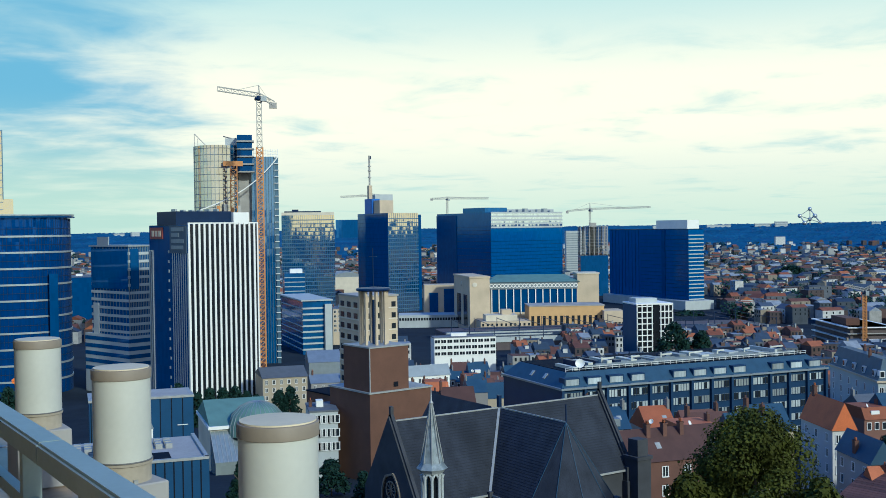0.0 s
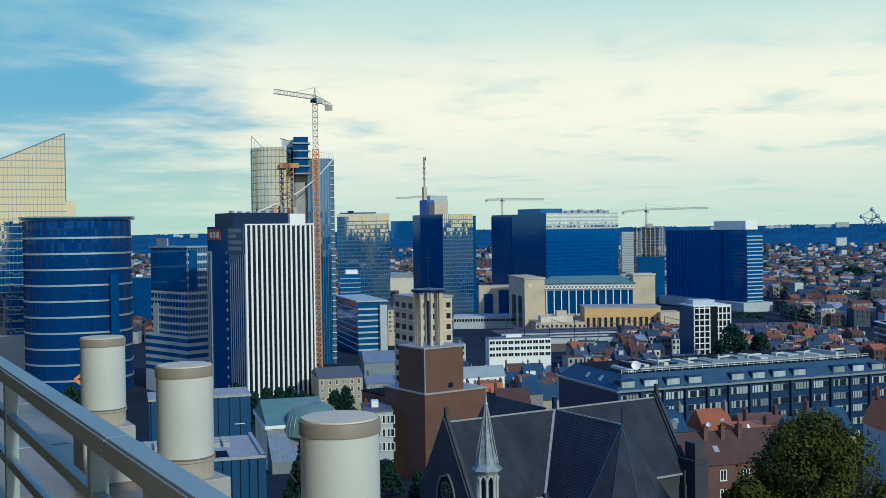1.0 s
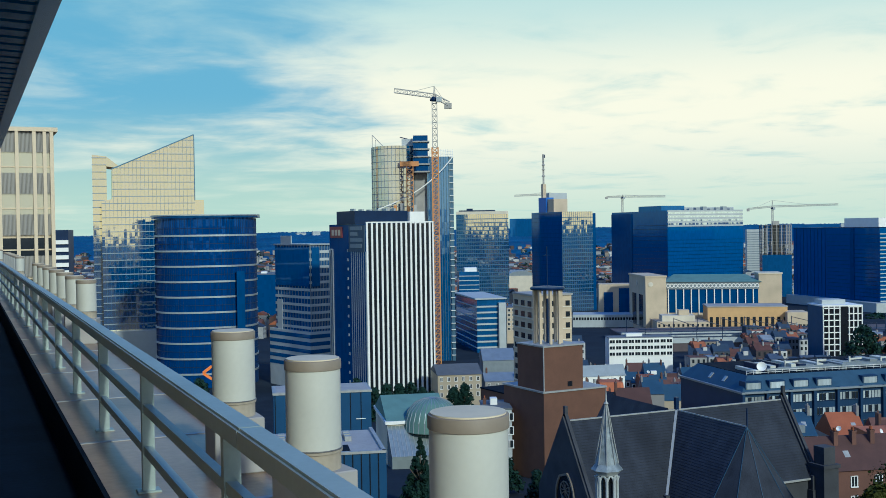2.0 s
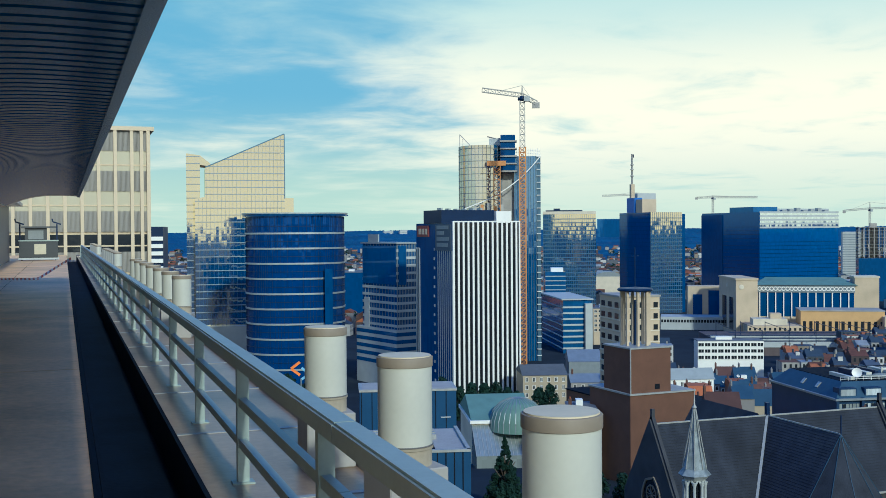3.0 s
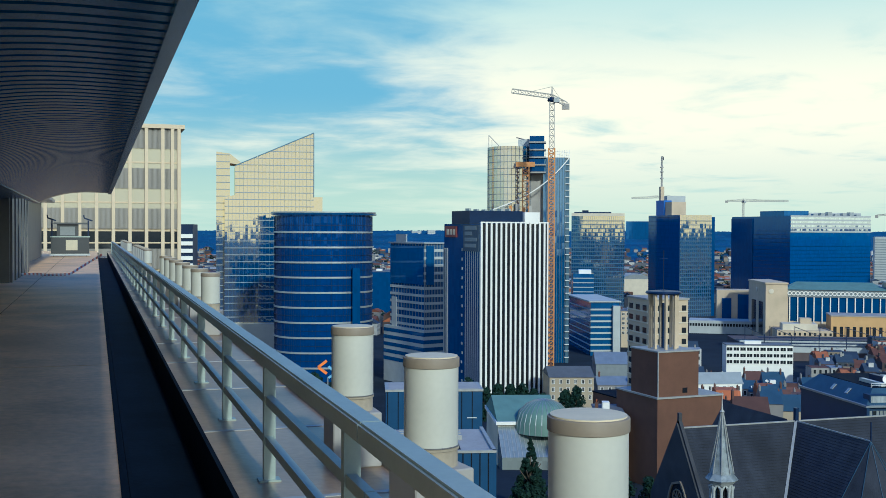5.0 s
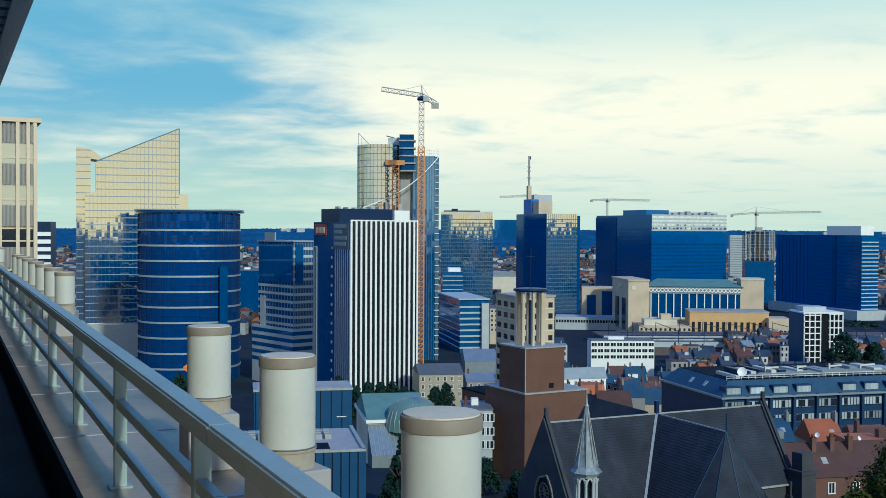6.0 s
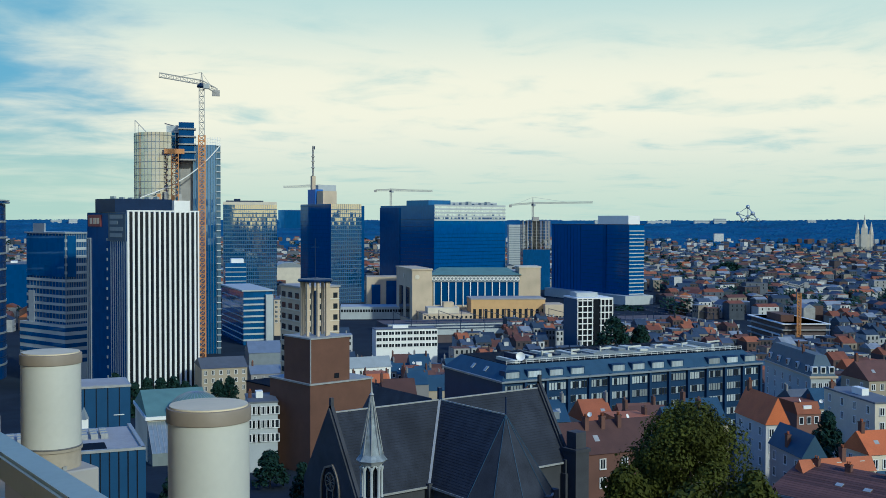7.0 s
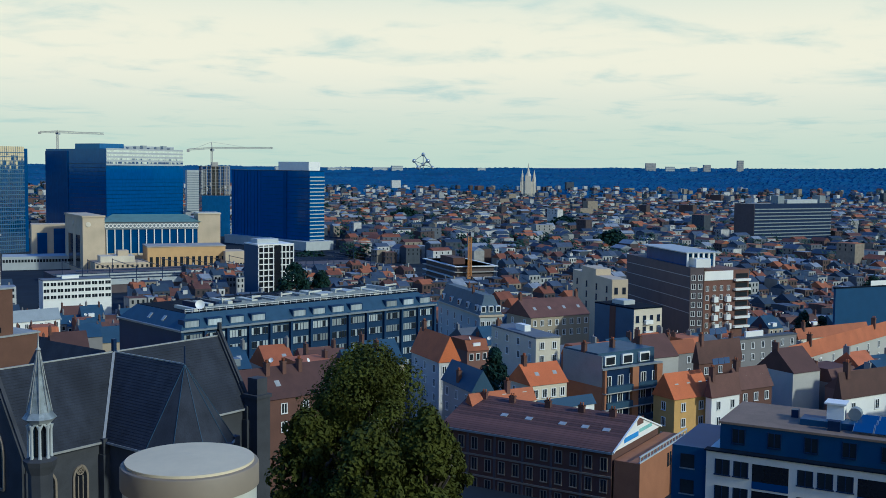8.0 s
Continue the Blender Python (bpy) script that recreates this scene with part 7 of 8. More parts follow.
    link_mesh("edge_wall", boxes("edge_wall", [(-9.5, -15, -2, 9.5, -14, 1.6)], RED_BRICK), lawn)
    # orange and blue arrow sign
    x, y = at(11.85, 300)
    z = level(-7.4, 300)
    sg = root("arrow_sign", (x, y, ground(x, y)), radians(-11.8), "orange and pale blue chevron sign on a mast", "sign")
    h = z - ground(x, y)
    v, f = [], []
    bar((0.2, 0, 0), (0.2, 0, h - 2), 0.3, v, f)
    link_mesh("mast", raw("mast", v, f, ZINC), sg)
    v, f = [], []
    bar((-0.1, 0, h + 2.6), (-2.5, 0, h + 0.8), 0.7, v, f)
    bar((-2.5, 0, h + 0.8), (-0.1, 0, h - 1.0), 0.7, v, f)
    link_mesh("orange_chevron", raw("orange_chevron", v, f, LOGO_ORANGE), sg)
    v, f = [], []
    bar((0.4, 0, h + 1.0), (2.4, 0, h - 0.8), 0.6, v, f)
    bar((2.4, 0, h - 0.8), (0.4, 0, h - 2.2), 0.6, v, f)
    link_mesh("blue_chevron", raw("blue_chevron", v, f, paint("pale_blue_sign", (0.25, 0.5, 0.7), 0.4)), sg)


ZINC_GLASS = facade_glass("glasshouse_glass", (0.45, 0.5, 0.48), (0.22, 0.25, 0.24), 0.2, (1.2, 2.0), 0.04, 0.3)
grid_flats()
low_glass()
construction_site()
far_slab()
near_left()


# ---- trees ----
def crown_mesh(name, height, radius, low, count, leaf, material, seed, cone=False):
    """A crown of leaf tufts set in uneven clumps."""
    rng = random.Random(seed)
    clumps = []
    for _ in range(150 if not cone else 160):
        if cone:
            t = rng.random() ** 1.5
            r = radius * (1 - t) * rng.uniform(0.55, 1.0)
            a = rng.uniform(0, 2 * math.pi)
            clumps.append(((r * math.cos(a), r * math.sin(a), low + (height - low) * t * 0.97), radius * 0.22 * (1.15 - t)))
        else:
            t = rng.random()
            prof = (1.0 - t) ** 0.62 * min(1.0, 0.72 + t * 1.6) + 0.06
            r = radius * prof * math.sqrt(rng.uniform(0.15, 1.0))
            a = rng.uniform(0, 2 * math.pi)
            clumps.append(((r * math.cos(a), r * math.sin(a), low + (height - low) * t * 0.92), radius * rng.uniform(0.10, 0.24)))
    v, f = [], []
    for _ in range(count):
        (cx, cy, cz), cr = rng.choice(clumps)
        d = Vector((rng.gauss(0, 1), rng.gauss(0, 1), rng.gauss(0, 0.8)))
        d.normalize()
        p = Vector((cx, cy, cz)) + d * cr * rng.uniform(0.72, 1.08)
        n = (d + Vector((rng.uniform(-0.7, 0.7), rng.uniform(-0.7, 0.7), rng.uniform(-0.2, 0.9)))).normalized()
        s = n.orthogonal().normalized()
        u = n.cross(s)
        a = rng.uniform(0, 6.3)
        s, u = s * math.cos(a) + u * math.sin(a), u * math.cos(a) - s * math.sin(a)
        l = leaf * rng.uniform(0.6, 1.3)
        k = len(v)
        v += [tuple(p - s * l * 0.5), tuple(p + u * l * 0.35 + n * l * 0.1), tuple(p + s * l * 0.6), tuple(p - u * l * 0.35 + n * l * 0.1)]
        f.append((k, k + 1, k + 2, k + 3))
    return raw(name, v, f, material)


def tree(bearing, d, top, width, label, count=9000, leaf=0.6, material=None, seed=1, low=0.25, cone=False, base=None):
    x, y = at(bearing, d)
    z = ground(x, y) if base is None else base
    h = level(top, d) - z
    t = root("tree", (x, y, z), seed * 1.3, label, "tree")
    r = d * math.tan(radians(width / 2))
    link_mesh("trunk", lathe("trunk", [(h * 0.024, 0), (h * 0.017, h * 0.2), (h * 0.012, h * 0.55), (h * 0.004, h * 0.85)], BARK, 10), t)
    rng = random.Random(seed)
    for k in range(7):
        a = rng.uniform(0, 6.3)
        v, f = [], []
        z0 = h * rng.uniform(0.25, 0.55)
        bar((0, 0, z0), (r * 0.5 * math.cos(a), r * 0.5 * math.sin(a), z0 + h * 0.2), h * 0.010, v, f)
        link_mesh("limb", raw("limb", v, f, BARK), t)
    link_mesh("crown", crown_mesh("crown", h, r, h * low, count, leaf, material or LEAF, seed, cone), t)


tree(49.6, 128, -8.75, 11.0, "large broad plane tree with yellow green tips", 60000, 0.40, LEAF, 3, 0.12)
tree(46.2, 122, -12.3, 6.0, "lower leafy tree beside the church", 14000, 0.6, LEAF, 5, 0.1)
tree(52.8, 120, -12.2, 5.6, "lower leafy tree beside a brick house", 13000, 0.6, LEAF, 8, 0.1)
tree(49.6, 116, -13.2, 8.0, "dense lower tree under a taller one", 14000, 0.6, LEAF, 9, 0.1)
tree(53.9, 142, -14.0, 3.8, "leafy tree beside a row of brick houses", 11000, 0.55, LEAF, 17, 0.1)
tree(56.4, 225, -9.4, 2.2, "dark tree between houses", 5000, 0.7, LEAF_DARK, 11, 0.15)
tree(22.75, 200, -10.9, 2.3, "dark blue green spruce", 15000, 0.5, LEAF_DARK, 12, 0.05, True)
for k, (a, s) in enumerate(((19.4, -7.65), (20.3, -8.2), (21.0, -8.0), (21.7, -8.05), (22.3, -7.95), (22.9, -8.3), (23.4, -8.55), (25.2, -8.1), (24.6, -8.3))):
    tree(a, 400, s, 1.25, "dark street tree before a tower", 2600, 0.9, LEAF_DARK, 20 + k, 0.1)
for k, (a, d, s, wd) in enumerate(((45.6, 540, -5.0, 2.6), (47.0, 545, -5.4, 1.6), (46.4, 900, -4.6, 1.6), (11.2, 330, -7.3, 1.8), (12.6, 420, -7.7, 2.0), (27.3, 215, -12.0, 2.0), (29.0, 190, -12.6, 1.4),
        (62.5, 1000, -3.2, 2.4), (66.8, 620, -4.4, 2.6), (69.0, 560, -4.9, 1.8), (73.2, 360, -7.0, 1.2), (60.0, 1300, -2.6, 2.5), (70.5, 300, -8.4, 1.4), (51.5, 1500, -2.2, 2.0), (72.3, 350, -6.8, 1.5), (75.5, 520, -5.0, 2.0))):
    tree(a, d, s, wd, "dark leafy tree among roofs", 2600, d / 330, LEAF_DARK, 40 + k, 0.1)


# ---- fields of houses ----
def blocked(x, y):
    """Ground kept free for the larger buildings and tracks: bearing from, to, nearest, farthest."""
    d, a = math.hypot(x, y), math.degrees(math.atan2(x, y))
    for a0, a1, d0, d1 in ((26, 34, 150, 300), (28, 46, 90, 205), (34.5, 54.5, 225, 345), (52, 57.5, 305, 375), (41, 56, 90, 190), (53, 66.5, 130, 190), (64, 80, 90, 150), (59.5, 72, 150, 200), (53, 58, 170, 200),
                           (62.5, 71, 350, 410), (60, 66, 190, 232), (61, 66, 270, 320), (60, 64, 340, 385), (64, 71, 190, 240), (51, 57, 185, 240), (55, 61, 190, 262), (64.8, 70, 235, 285), (68, 72.5, 262, 300),
                           (71, 78, 175, 226), (71, 76, 285, 325), (73, 80, 315, 365), (57, 62, 285, 325), (5, 28.5, 120, 700), (29, 56.5, 680, 830), (28, 48, 830, 1150), (42, 46, 545, 600), (31.8, 37.2, 470, 660),
                           (51.5, 57, 620, 680), (23, 28.5, 600, 1020), (30.5, 34.5, 380, 425), (5, 30, 700, 760), (68, 74, 1100, 1250)):
        if a0 < a < a1 and d0 < d < d1:
            return True
    return False


def house_kind(k, detail):
    """One row-house type, its front towards -y, built once and then copied."""
    rng = random.Random(100 + k)
    w, d, h, rise = rng.uniform(6.0, 8.5), rng.uniform(9, 11), rng.uniform(8.5, 13), rng.uniform(3.0, 4.6)
    wall, roof = RENDERS[k % 5], ROOFS[(k * 2 + k // 5) % 5]
    kind = ("cream", "sand-coloured", "red brick", "grey", "white")[k % 5]
    tone = {0: "orange tiled", 1: "brown tiled", 2: "slate", 3: "grey", 4: "orange tiled"}[(k * 2 + k // 5) % 5]
    b = root("row_house", (0, 0, 0), 0, "%s row house with a %s roof" % (kind, tone), "house", "row houses")
    mans = k % 4 == 3
    link_mesh("wall", boxes("wall", [(-w / 2, -d / 2, -8, w / 2, d / 2, h)], wall), b)
    if mans:
        v = [(-w / 2, -d / 2 - 0.3, h), (w / 2, -d / 2 - 0.3, h), (w / 2, d / 2 + 0.3, h), (-w / 2, d / 2 + 0.3, h), (-w / 2, -d / 2 + 1.4, h + 2.8), (w / 2, -d / 2 + 1.4, h + 2.8), (w / 2, d / 2 - 1.4, h + 2.8), (-w / 2, d / 2 - 1.4, h + 2.8)]
        r = link_mesh("roof", raw("roof", v, [(0, 1, 5, 4), (4, 5, 6, 7), (2, 3, 7, 6), (1, 2, 6, 5), (3, 0, 4, 7)], roof), b)
        top = h + 2.8
    else:
        v = [(-w / 2, -d / 2 - 0.3, h), (w / 2, -d / 2 - 0.3, h), (w / 2, d / 2 + 0.3, h), (-w / 2, d / 2 + 0.3, h), (-w / 2, 0, h + rise), (w / 2, 0, h + rise)]
        r = link_mesh("roof", raw("roof", v, [(0, 1, 5, 4), (2, 3, 4, 5), (1, 2, 5), (3, 0, 4)], roof), b)
        top = h + rise
    link_mesh("chimney", boxes("chimney", [(w / 2 - 0.5, -0.9, h, w / 2 - 0.02, 0.6, top + 1.3), (w / 2 - 0.45, -0.6, top + 1.3, w / 2 - 0.2, -0.35, top + 1.7)], RED_BRICK if k % 2 else RENDERS[3]), b)
    if k % 3:
        link_mesh("dormer", boxes("dormer", [(-1.2, -d / 2 + 0.4, h + 0.5, 1.0, -1.0, h + 2.0)], WHITE if k % 2 else ZINC), r)
    if k % 3 != 1:
        o = link_mesh("skylight", boxes("skylight", [(-0.45, -0.6, -0.04, 0.45, 0.6, 0.1)], PALE_GLASS), r, "", (w * 0.22, -d * 0.26, h + (rise * 0.48 if not mans else 2.9)))
        o.rotation_euler = (math.atan2(rise, d / 2) if not mans else 0, 0, 0)
    if detail:
        dish = lathe("satellite_dish", [(0.05, 0), (0.35, 0.08), (0.5, 0.2), (0.48, 0.22), (0.3, 0.1), (0.05, 0.04)], WHITE, 12)
        o = link_mesh("satellite_dish", dish, b, "", (-w * 0.3, -d / 2 + 1.2, h + (1.6 if not mans else 3.2)))
        o.rotation_euler = (radians(65), 0, radians(-40 + 12 * k))
        pane = boxes("window", [(-0.5, -d / 2 - 0.06, 0, 0.5, -d / 2 + 0.05, 1.6)], GLASS)
        fr = boxes("window_frame", [(-0.6, -d / 2 - 0.1, -0.1, -0.48, -d / 2, 1.7), (0.48, -d / 2 - 0.1, -0.1, 0.6, -d / 2, 1.7), (-0.6, -d / 2 - 0.12, 1.6, 0.6, -d / 2, 1.75), (-0.6, -d / 2 - 0.14, -0.15, 0.6, -d / 2, 0)], FRAME_WHITE)
        for i in range(3):
            o = link_mesh("window", pane, b, "", (w * (i - 1) * 0.31, 0, h - 2.4))
            link_mesh("window_frame", fr, o)
    else:
        link_mesh("window_row", boxes("window_row", [(w * (i - 1) * 0.31 - 0.55, -d / 2 - 0.08, z, w * (i - 1) * 0.31 + 0.55, -d / 2 + 0.05, z + 1.6) for i in range(3) for z in (h - 2.6, h - 5.8)], GLASS), b)
    return b, w


def house_fields():
    """Rows of houses along bent streets: the nearest are things, the rest go to the far field."""
    rng = random.Random(7)
    near = [house_kind(k, True) for k in range(10)]
    spots, rest = [], []
    turn0 = 24.0
    c, s = math.cos(radians(turn0)), math.sin(radians(turn0))
    for row in range(-40, 41):
        for side in (0, 1):
            u = -900.0
            while u < 950:
                k = rng.randrange(10)
                V = row * 36.0 + side * 13.5 + 9 * math.sin(u / 160 + row)
                x, y = 470 + u * c + V * s, 300 - u * s + V * c
                d, a = math.hypot(x, y), math.degrees(math.atan2(x, y))
                u += near[k][1] + (rng.choice((0, 0, 0, 0, 7)) if d > 300 else rng.choice((0, 0, 3)))
                if not 27.5 < a < 79 or not 175 < d < 790 or blocked(x, y) or (d > 605 and a < 40):
                    continue
                spots.append((d, x, y, k, -turn0 + (180 if side else 0) + rng.uniform(-2, 2), rng.uniform(-2.2, 1.2) + 1))
    spots.sort()
    used = set()
    for d, x, y, k, turn, dz in spots[:300]:
        m = pose(x, y, ground(x, y) + dz, 0, 0, turn)
        if k in used:
            copy_thing(near[k][0], m)
        else:
            used.add(k)
            near[k][0].matrix_basis = m
    return spots[300:]


REST = house_fields()


def island_paint(name, stops, rough=0.85):
    """Colours picked per house from a short list."""
    m = bpy.data.materials.new(name)
    m.use_nodes = True
    n, link = m.node_tree.nodes, m.node_tree.links.new
    geo, ramp, grain, coord = n.new("ShaderNodeNewGeometry"), n.new("ShaderNodeValToRGB"), n.new("ShaderNodeTexNoise"), n.new("ShaderNodeTexCoord")
    ramp.color_ramp.interpolation = "CONSTANT"
    for i, c in enumerate(stops):
        e = ramp.color_ramp.elements[i] if i < 2 else ramp.color_ramp.elements.new(i / len(stops))
        e.position, e.color = i / len(stops), (*c, 1)
    link(geo.outputs["Random Per Island"], ramp.inputs[0])
    grain.inputs["Scale"].default_value = 0.4
    link(coord.outputs["Object"], grain.inputs["Vector"])
    span, tone = n.new("ShaderNodeMapRange"), n.new("ShaderNodeVectorMath")
    link(grain.outputs["Fac"], span.inputs[0])
    span.inputs[3].default_value, span.inputs[4].default_value = 0.6, 1.4
    tone.operation = "SCALE"
    link(ramp.outputs[0], tone.inputs[0]), link(span.outputs[0], tone.inputs[3])
    bsdf = n["Principled BSDF"]
    link(tone.outputs[0], bsdf.inputs["Base Color"])
    bsdf.inputs["Roughness"].default_value = rough
    return m


def far_city():
    rng = random.Random(21)
    # Many of these tones lean blue to imitate haze over the distance.
    walls = island_paint("far_walls", ((0.30, 0.29, 0.27), (0.09, 0.055, 0.045), (0.34, 0.34, 0.33), (0.10, 0.11, 0.13), (0.06, 0.045, 0.045), (0.24, 0.20, 0.15), (0.50, 0.49, 0.46), (0.05, 0.06, 0.075)))
    roofs = island_paint("far_roofs", ((0.20, 0.065, 0.03), (0.035, 0.055, 0.09), (0.11, 0.045, 0.03), (0.06, 0.08, 0.12), (0.32, 0.105, 0.04), (0.02, 0.035, 0.065), (0.24, 0.26, 0.29), (0.03, 0.05, 0.08)))
    v, f, mats = [], [], []

    def put(x, y, z, w, d, h, rise, turn):
        c, s = math.cos(turn), math.sin(turn)
        k = len(v)
        for dz in (-6, h):
            for px, py in ((-w, -d), (w, -d), (w, d), (-w, d)):
                v.append((x + px * c - py * s, y + px * s + py * c, z + dz))
        f.extend(tuple(k + i for i in q) for q in ((0, 1, 5, 4), (1, 2, 6, 5), (2, 3, 7, 6), (3, 0, 4, 7), (4, 5, 6, 7)))
        mats.extend([0] * 5)
        k = len(v)
        for px, py, dz in ((-w, -d, 0.05), (w, -d, 0.05), (w, d, 0.05), (-w, d, 0.05), (-w, 0, rise), (w, 0, rise)):
            v.append((x + px * c - py * s, y + px * s + py * c, z + h + dz))
        f.extend(tuple(k + i for i in q) for q in ((0, 1, 5, 4), (2, 3, 4, 5), (1, 2, 5), (3, 0, 4)))
        mats.extend([1] * 4)

    def panes(x, y, z, w, d, h, turn):
        """Window panes on both fronts, standing a little proud of the wall."""
        c, s = math.cos(turn), math.sin(turn)
        for side in (-1, 1):
            for col in (-0.62, 0.0, 0.62):
                for up in (h - 2.5, h - 5.6):
                    k = len(v)
                    for px, dz in ((-0.5, 0), (0.5, 0), (0.5, 1.7), (-0.5, 1.7)):
                        qx, qy = col * w + px * -side, side * (d + 0.05)
                        v.append((x + qx * c - qy * s, y + qx * s + qy * c, z + up + dz))
                    f.append((k, k + 1, k + 2, k + 3))
                    mats.append(2)

    for d, x, y, k, turn, dz in REST:
        rise = rng.choice((0.3, 0.3, 2.4, 3.2))
        h = rng.uniform(8.5, 13)
        half = rng.uniform(3.0, 4.2)
        put(x, y, ground(x, y) + dz, half, 5, h, rise, radians(turn))
        panes(x, y, ground(x, y) + dz, half, 5, h, radians(turn))
        if rng.random() < 0.35:
            put(x + rng.uniform(-1, 1), y + rng.uniform(-2, 2), ground(x, y) + dz + h, rng.uniform(0.7, 1.6), 1.0, rise + 0.5, 0.2, radians(turn))
        if rng.random() < 0.8:
            put(x + rng.uniform(-2, 2), y + rng.uniform(-2, 2), ground(x, y) + dz + h, 0.35, 0.7, rise + 1.4, 0.1, radians(turn))
    d = 700.0
    while d < 2900:
        a = -2.0
        while a < 90:
            x, y = at(a + rng.uniform(-0.2, 0.2), d + rng.uniform(-12, 12))
            wide = rng.uniform(4, 9)
            a += math.degrees(wide * 2.2 / d) * rng.uniform(0.9, 1.7)
            dd = math.hypot(x, y)
            if blocked(x, y) or (dd < 785 and math.degrees(math.atan2(x, y)) > 27) or (dd > 2450 and rng.random() < 0.55):
                continue
            tall = rng.random() < 0.012
            flat = tall or rng.random() < 0.4
            deep, high, turn = rng.uniform(4, 6), rng.uniform(16, 26) if tall else rng.uniform(7, 13), radians(-24 + rng.choice((0, 90)) + rng.uniform(-12, 12))
            wide *= 1.6 if tall else 1
            put(x, y, ground(x, y), wide, deep, high, 0.3 if flat else rng.uniform(1.8, 3.4), turn)
            if dd < 1500:
                panes(x, y, ground(x, y), wide, deep, high, turn)
        d += 21 + (d - 700) * 0.012
    me = raw("far_city", v, f, walls)
    me.materials.append(roofs)
    me.materials.append(GLASS)
    me.polygons.foreach_set("material_index", mats)
    tagged(new("far_city", me), "dense field of far brick houses with orange and grey roofs", "houses", kind="stuff")
    # trees between them
    v, f = [], []
    for _ in range(1500):
        a, d = rng.uniform(0, 88), rng.uniform(800, 2900)
        x, y = at(a, d)
        if blocked(x, y):
            continue
        z, r = ground(x, y), rng.uniform(3, 8)
        for _ in range(26):
            dx, dy, dz = rng.gauss(0, r * 0.6), rng.gauss(0, r * 0.6), rng.uniform(2, 13)
            s = rng.uniform(1.2, 2.6)
            k = len(v)
            v += [(x + dx - s, y + dy, z + dz), (x + dx, y + dy - s, z + dz + 0.8), (x + dx + s, y + dy, z + dz), (x + dx, y + dy + s, z + dz + s)]
            f.append((k, k + 1, k + 2, k + 3))
    tagged(new("far_trees", raw("far_trees", v, f, LEAF_DARK)), "scattered dark trees between far houses", "trees", kind="stuff")
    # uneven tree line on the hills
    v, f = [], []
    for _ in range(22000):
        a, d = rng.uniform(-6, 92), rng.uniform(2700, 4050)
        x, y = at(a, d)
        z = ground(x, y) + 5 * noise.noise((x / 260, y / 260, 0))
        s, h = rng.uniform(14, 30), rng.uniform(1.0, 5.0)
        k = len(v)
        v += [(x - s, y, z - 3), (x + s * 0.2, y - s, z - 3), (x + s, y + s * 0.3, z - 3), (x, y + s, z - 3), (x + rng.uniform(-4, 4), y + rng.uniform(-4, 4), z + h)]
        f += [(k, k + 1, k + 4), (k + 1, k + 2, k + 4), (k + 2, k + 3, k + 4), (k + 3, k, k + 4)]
    tagged(new("far_woods", raw("far_woods", v, f, HAZY_FOREST)), "woods covering the far hills, haze blue in their colour", "woods", kind="stuff")


far_city()


def atomium():
    d = 3900.0
    x, y = at(52.37, d)
    z = level(-0.35, d)
    t = root("sphere_monument", (x, y, z), radians(-40), "far steel monument of nine spheres joined by tubes", "monument")
    s = 20.5
    pts = [Vector((i, j, k)) * s for i in (-1, 1) for j in (-1, 1) for k in (-1, 1)] + [Vector((0, 0, 0))]
    tilt = Matrix.Rotation(math.atan(math.sqrt(2)), 3, Vector((1, -1, 0)).normalized())
    pts = [tilt @ p + Vector((0, 0, 40)) for p in pts]
    ball = lathe("sphere", [(0.1, -7)] + [(7 * math.cos(math.radians(q)), 7 * math.sin(math.radians(q))) for q in range(-75, 90, 15)] + [(0.1, 7)], BAND, 16)
    for p in pts:
        link_mesh("sphere", ball, t, "", tuple(p))
    for i in range(8):
        v, f = [], []
        bar(pts[i], pts[8], 2.6, v, f)
        link_mesh("tube", raw("tube", v, f, BAND), t)
        for j in range(i + 1, 8):
            if abs((pts[i] - pts[j]).length - 2 * s) < 0.5:
                v, f = [], []
                bar(pts[i], pts[j], 2.2, v, f)
                link_mesh("tube", raw("tube", v, f, BAND), t)
    for k in range(3):
        v, f = [], []
        a = 2.1 * k
        bar((26 * math.cos(a), 26 * math.sin(a), -35), (8 * math.cos(a), 8 * math.sin(a), 18), 3, v, f)
        link_mesh("strut", raw("strut", v, f, BAND), t)


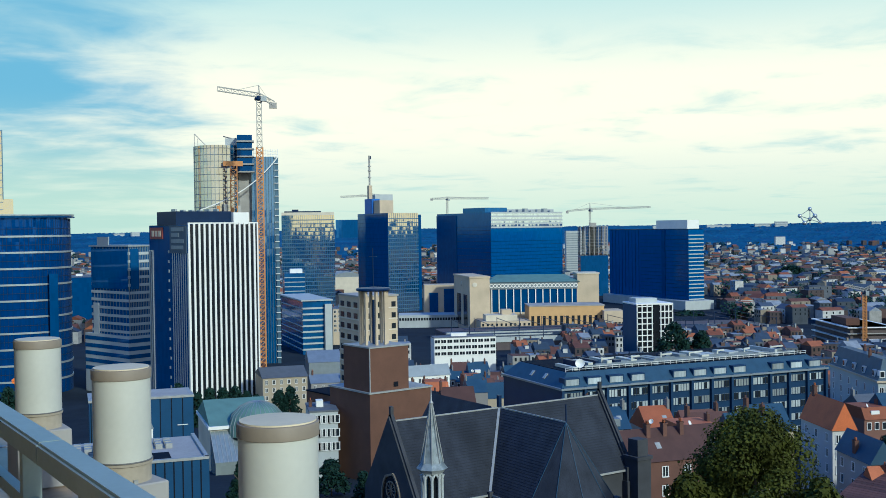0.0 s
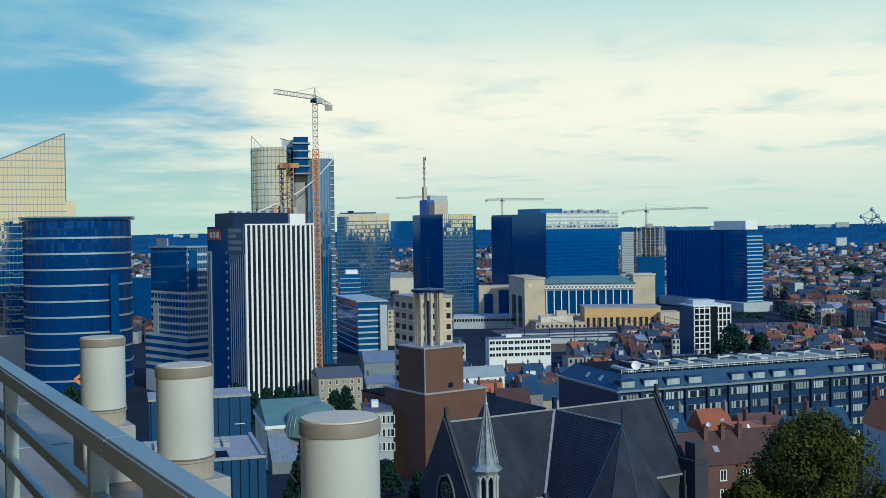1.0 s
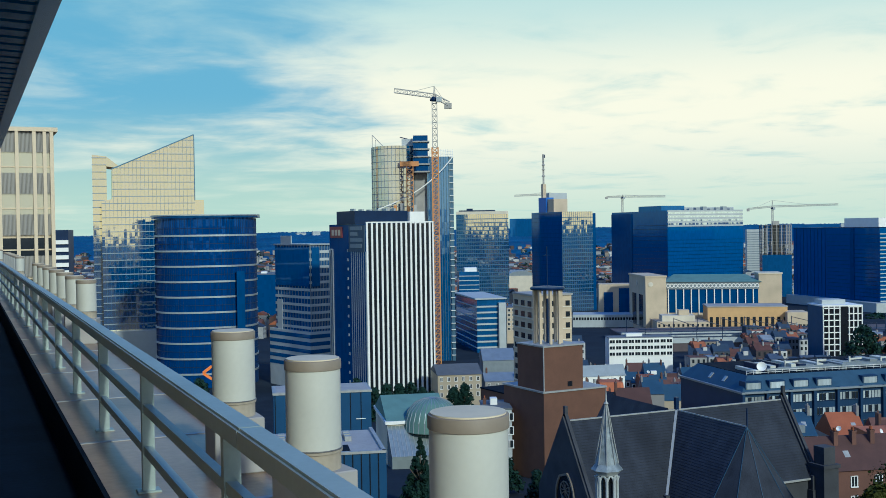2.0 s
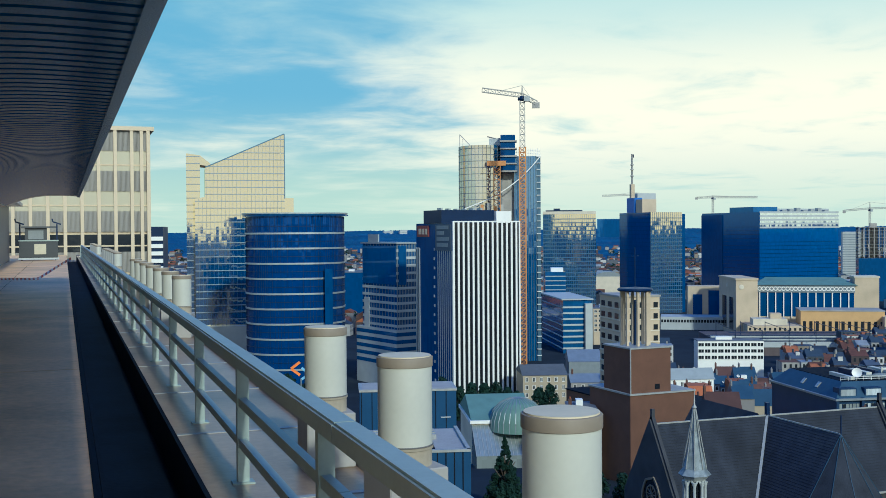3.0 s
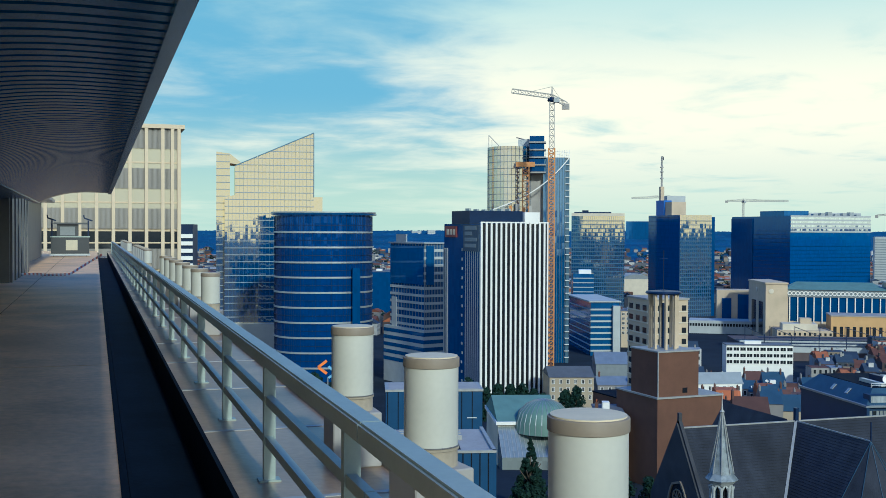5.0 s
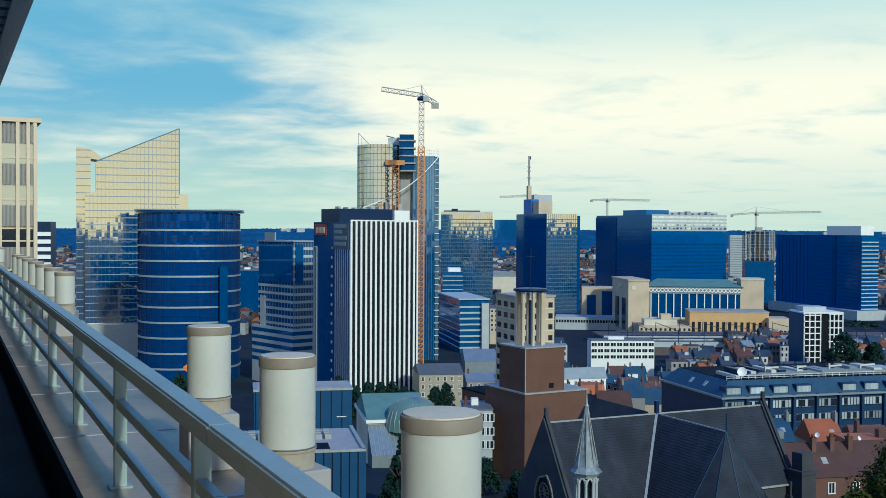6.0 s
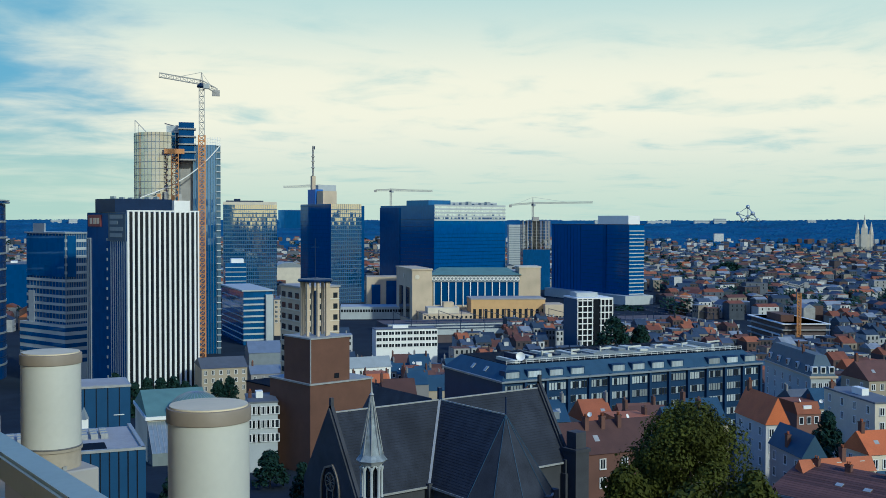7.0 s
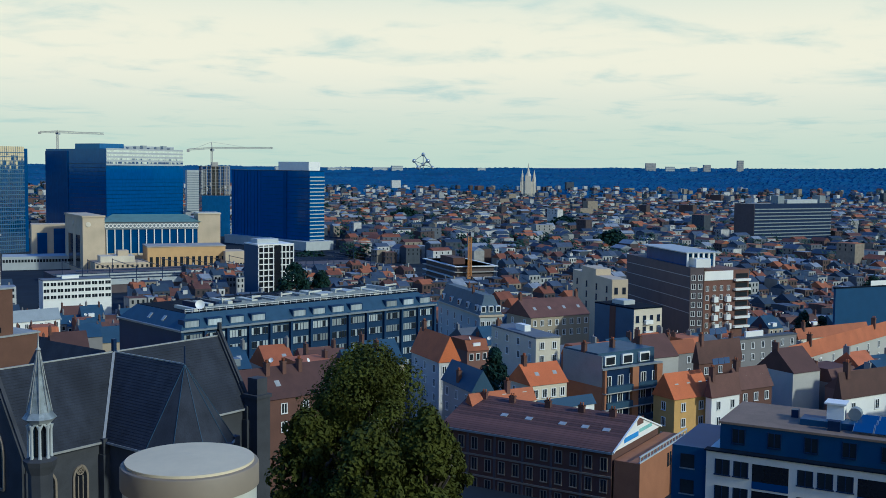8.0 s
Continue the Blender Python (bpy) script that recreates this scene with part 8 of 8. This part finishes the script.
def far_church():
    d = 2650.0
    x, y = at(57.98, d)
    z = ground(x, y)
    c = root("far_church", (x, y, z), radians(-58), "far pale neo-gothic church with a pointed tower", "church")
    tip = level(0.36, d) - z
    w = d * math.tan(radians(0.42))
    link_mesh("nave", boxes("nave", [(-w, -6, -10, w, 40, tip * 0.45)], CREAM), c)
    link_mesh("tower", boxes("tower", [(-7, -9, -10, 7, 5, tip * 0.62)], CREAM), c)
    link_mesh("spire", lathe("spire", [(7.5, tip * 0.62), (3.0, tip * 0.75), (0.3, tip)], CREAM, 8, False), c, "", (0, -2, 0))
    for xx in (-w * 0.75, w * 0.75):
        link_mesh("side_spire", lathe("side_spire", [(4.5, 0), (4.5, tip * 0.5), (0.3, tip * 0.8)], CREAM, 8, False), c, "", (xx, -2, 0))


def hill_blocks():
    rng = random.Random(5)
    spec = [(64.4, 0.42, 0.5), (65.4, 0.25, 0.45), (66.6, 0.25, 0.35), (67.27, 0.36, 0.35), (68.93, 0.6, 0.3), (51.0, 0.15, 0.6), (47.9, 0.02, 1.2), (50.1, 0.06, 0.8), (55.5, 0.08, 0.4), (16.6, -0.02, 0.5), (17.4, 0.05, 0.4), (44.9, 0.0, 0.7)]
    for a, top, wide in spec:
        b = Block("far_flats", a - wide / 2 - 0.05, a - wide / 2, a + wide / 2, 3700, a + 75, top, "far pale tower block on the hill", depth=14, base=level(-0.9, 3700))
        b.body(GREY_STONE if top < 0.3 else CONCRETE)
        b.bands("R", [b.h - 4 - 6 * k for k in range(4)], 1.5, ZINC, 0.3)
    w = Block("far_white_hall", 65.5, 65.55, 68.7, 2350, 158, -1.5, "long white far hall with a yellow end", depth=20, base=-66)
    w.body(WHITE)
    w.bands("R", [w.h - 5], 2.5, NAVY_GLASS, 0.3)
    w.part("yellow_end", [w.face("R", w.w * 0.85, w.w, 0, w.h, 0.5)], OCHRE)
    u = Block("far_blue_sheds", 54.0, 54.2, 60.5, 1150, 150, -3.35, "far long blue grey railway sheds", depth=40)
    u.body(ZINC)
    u.roof(SLATE_BLUE, 2.0, 1.0)


atomium()
far_church()
hill_blocks()
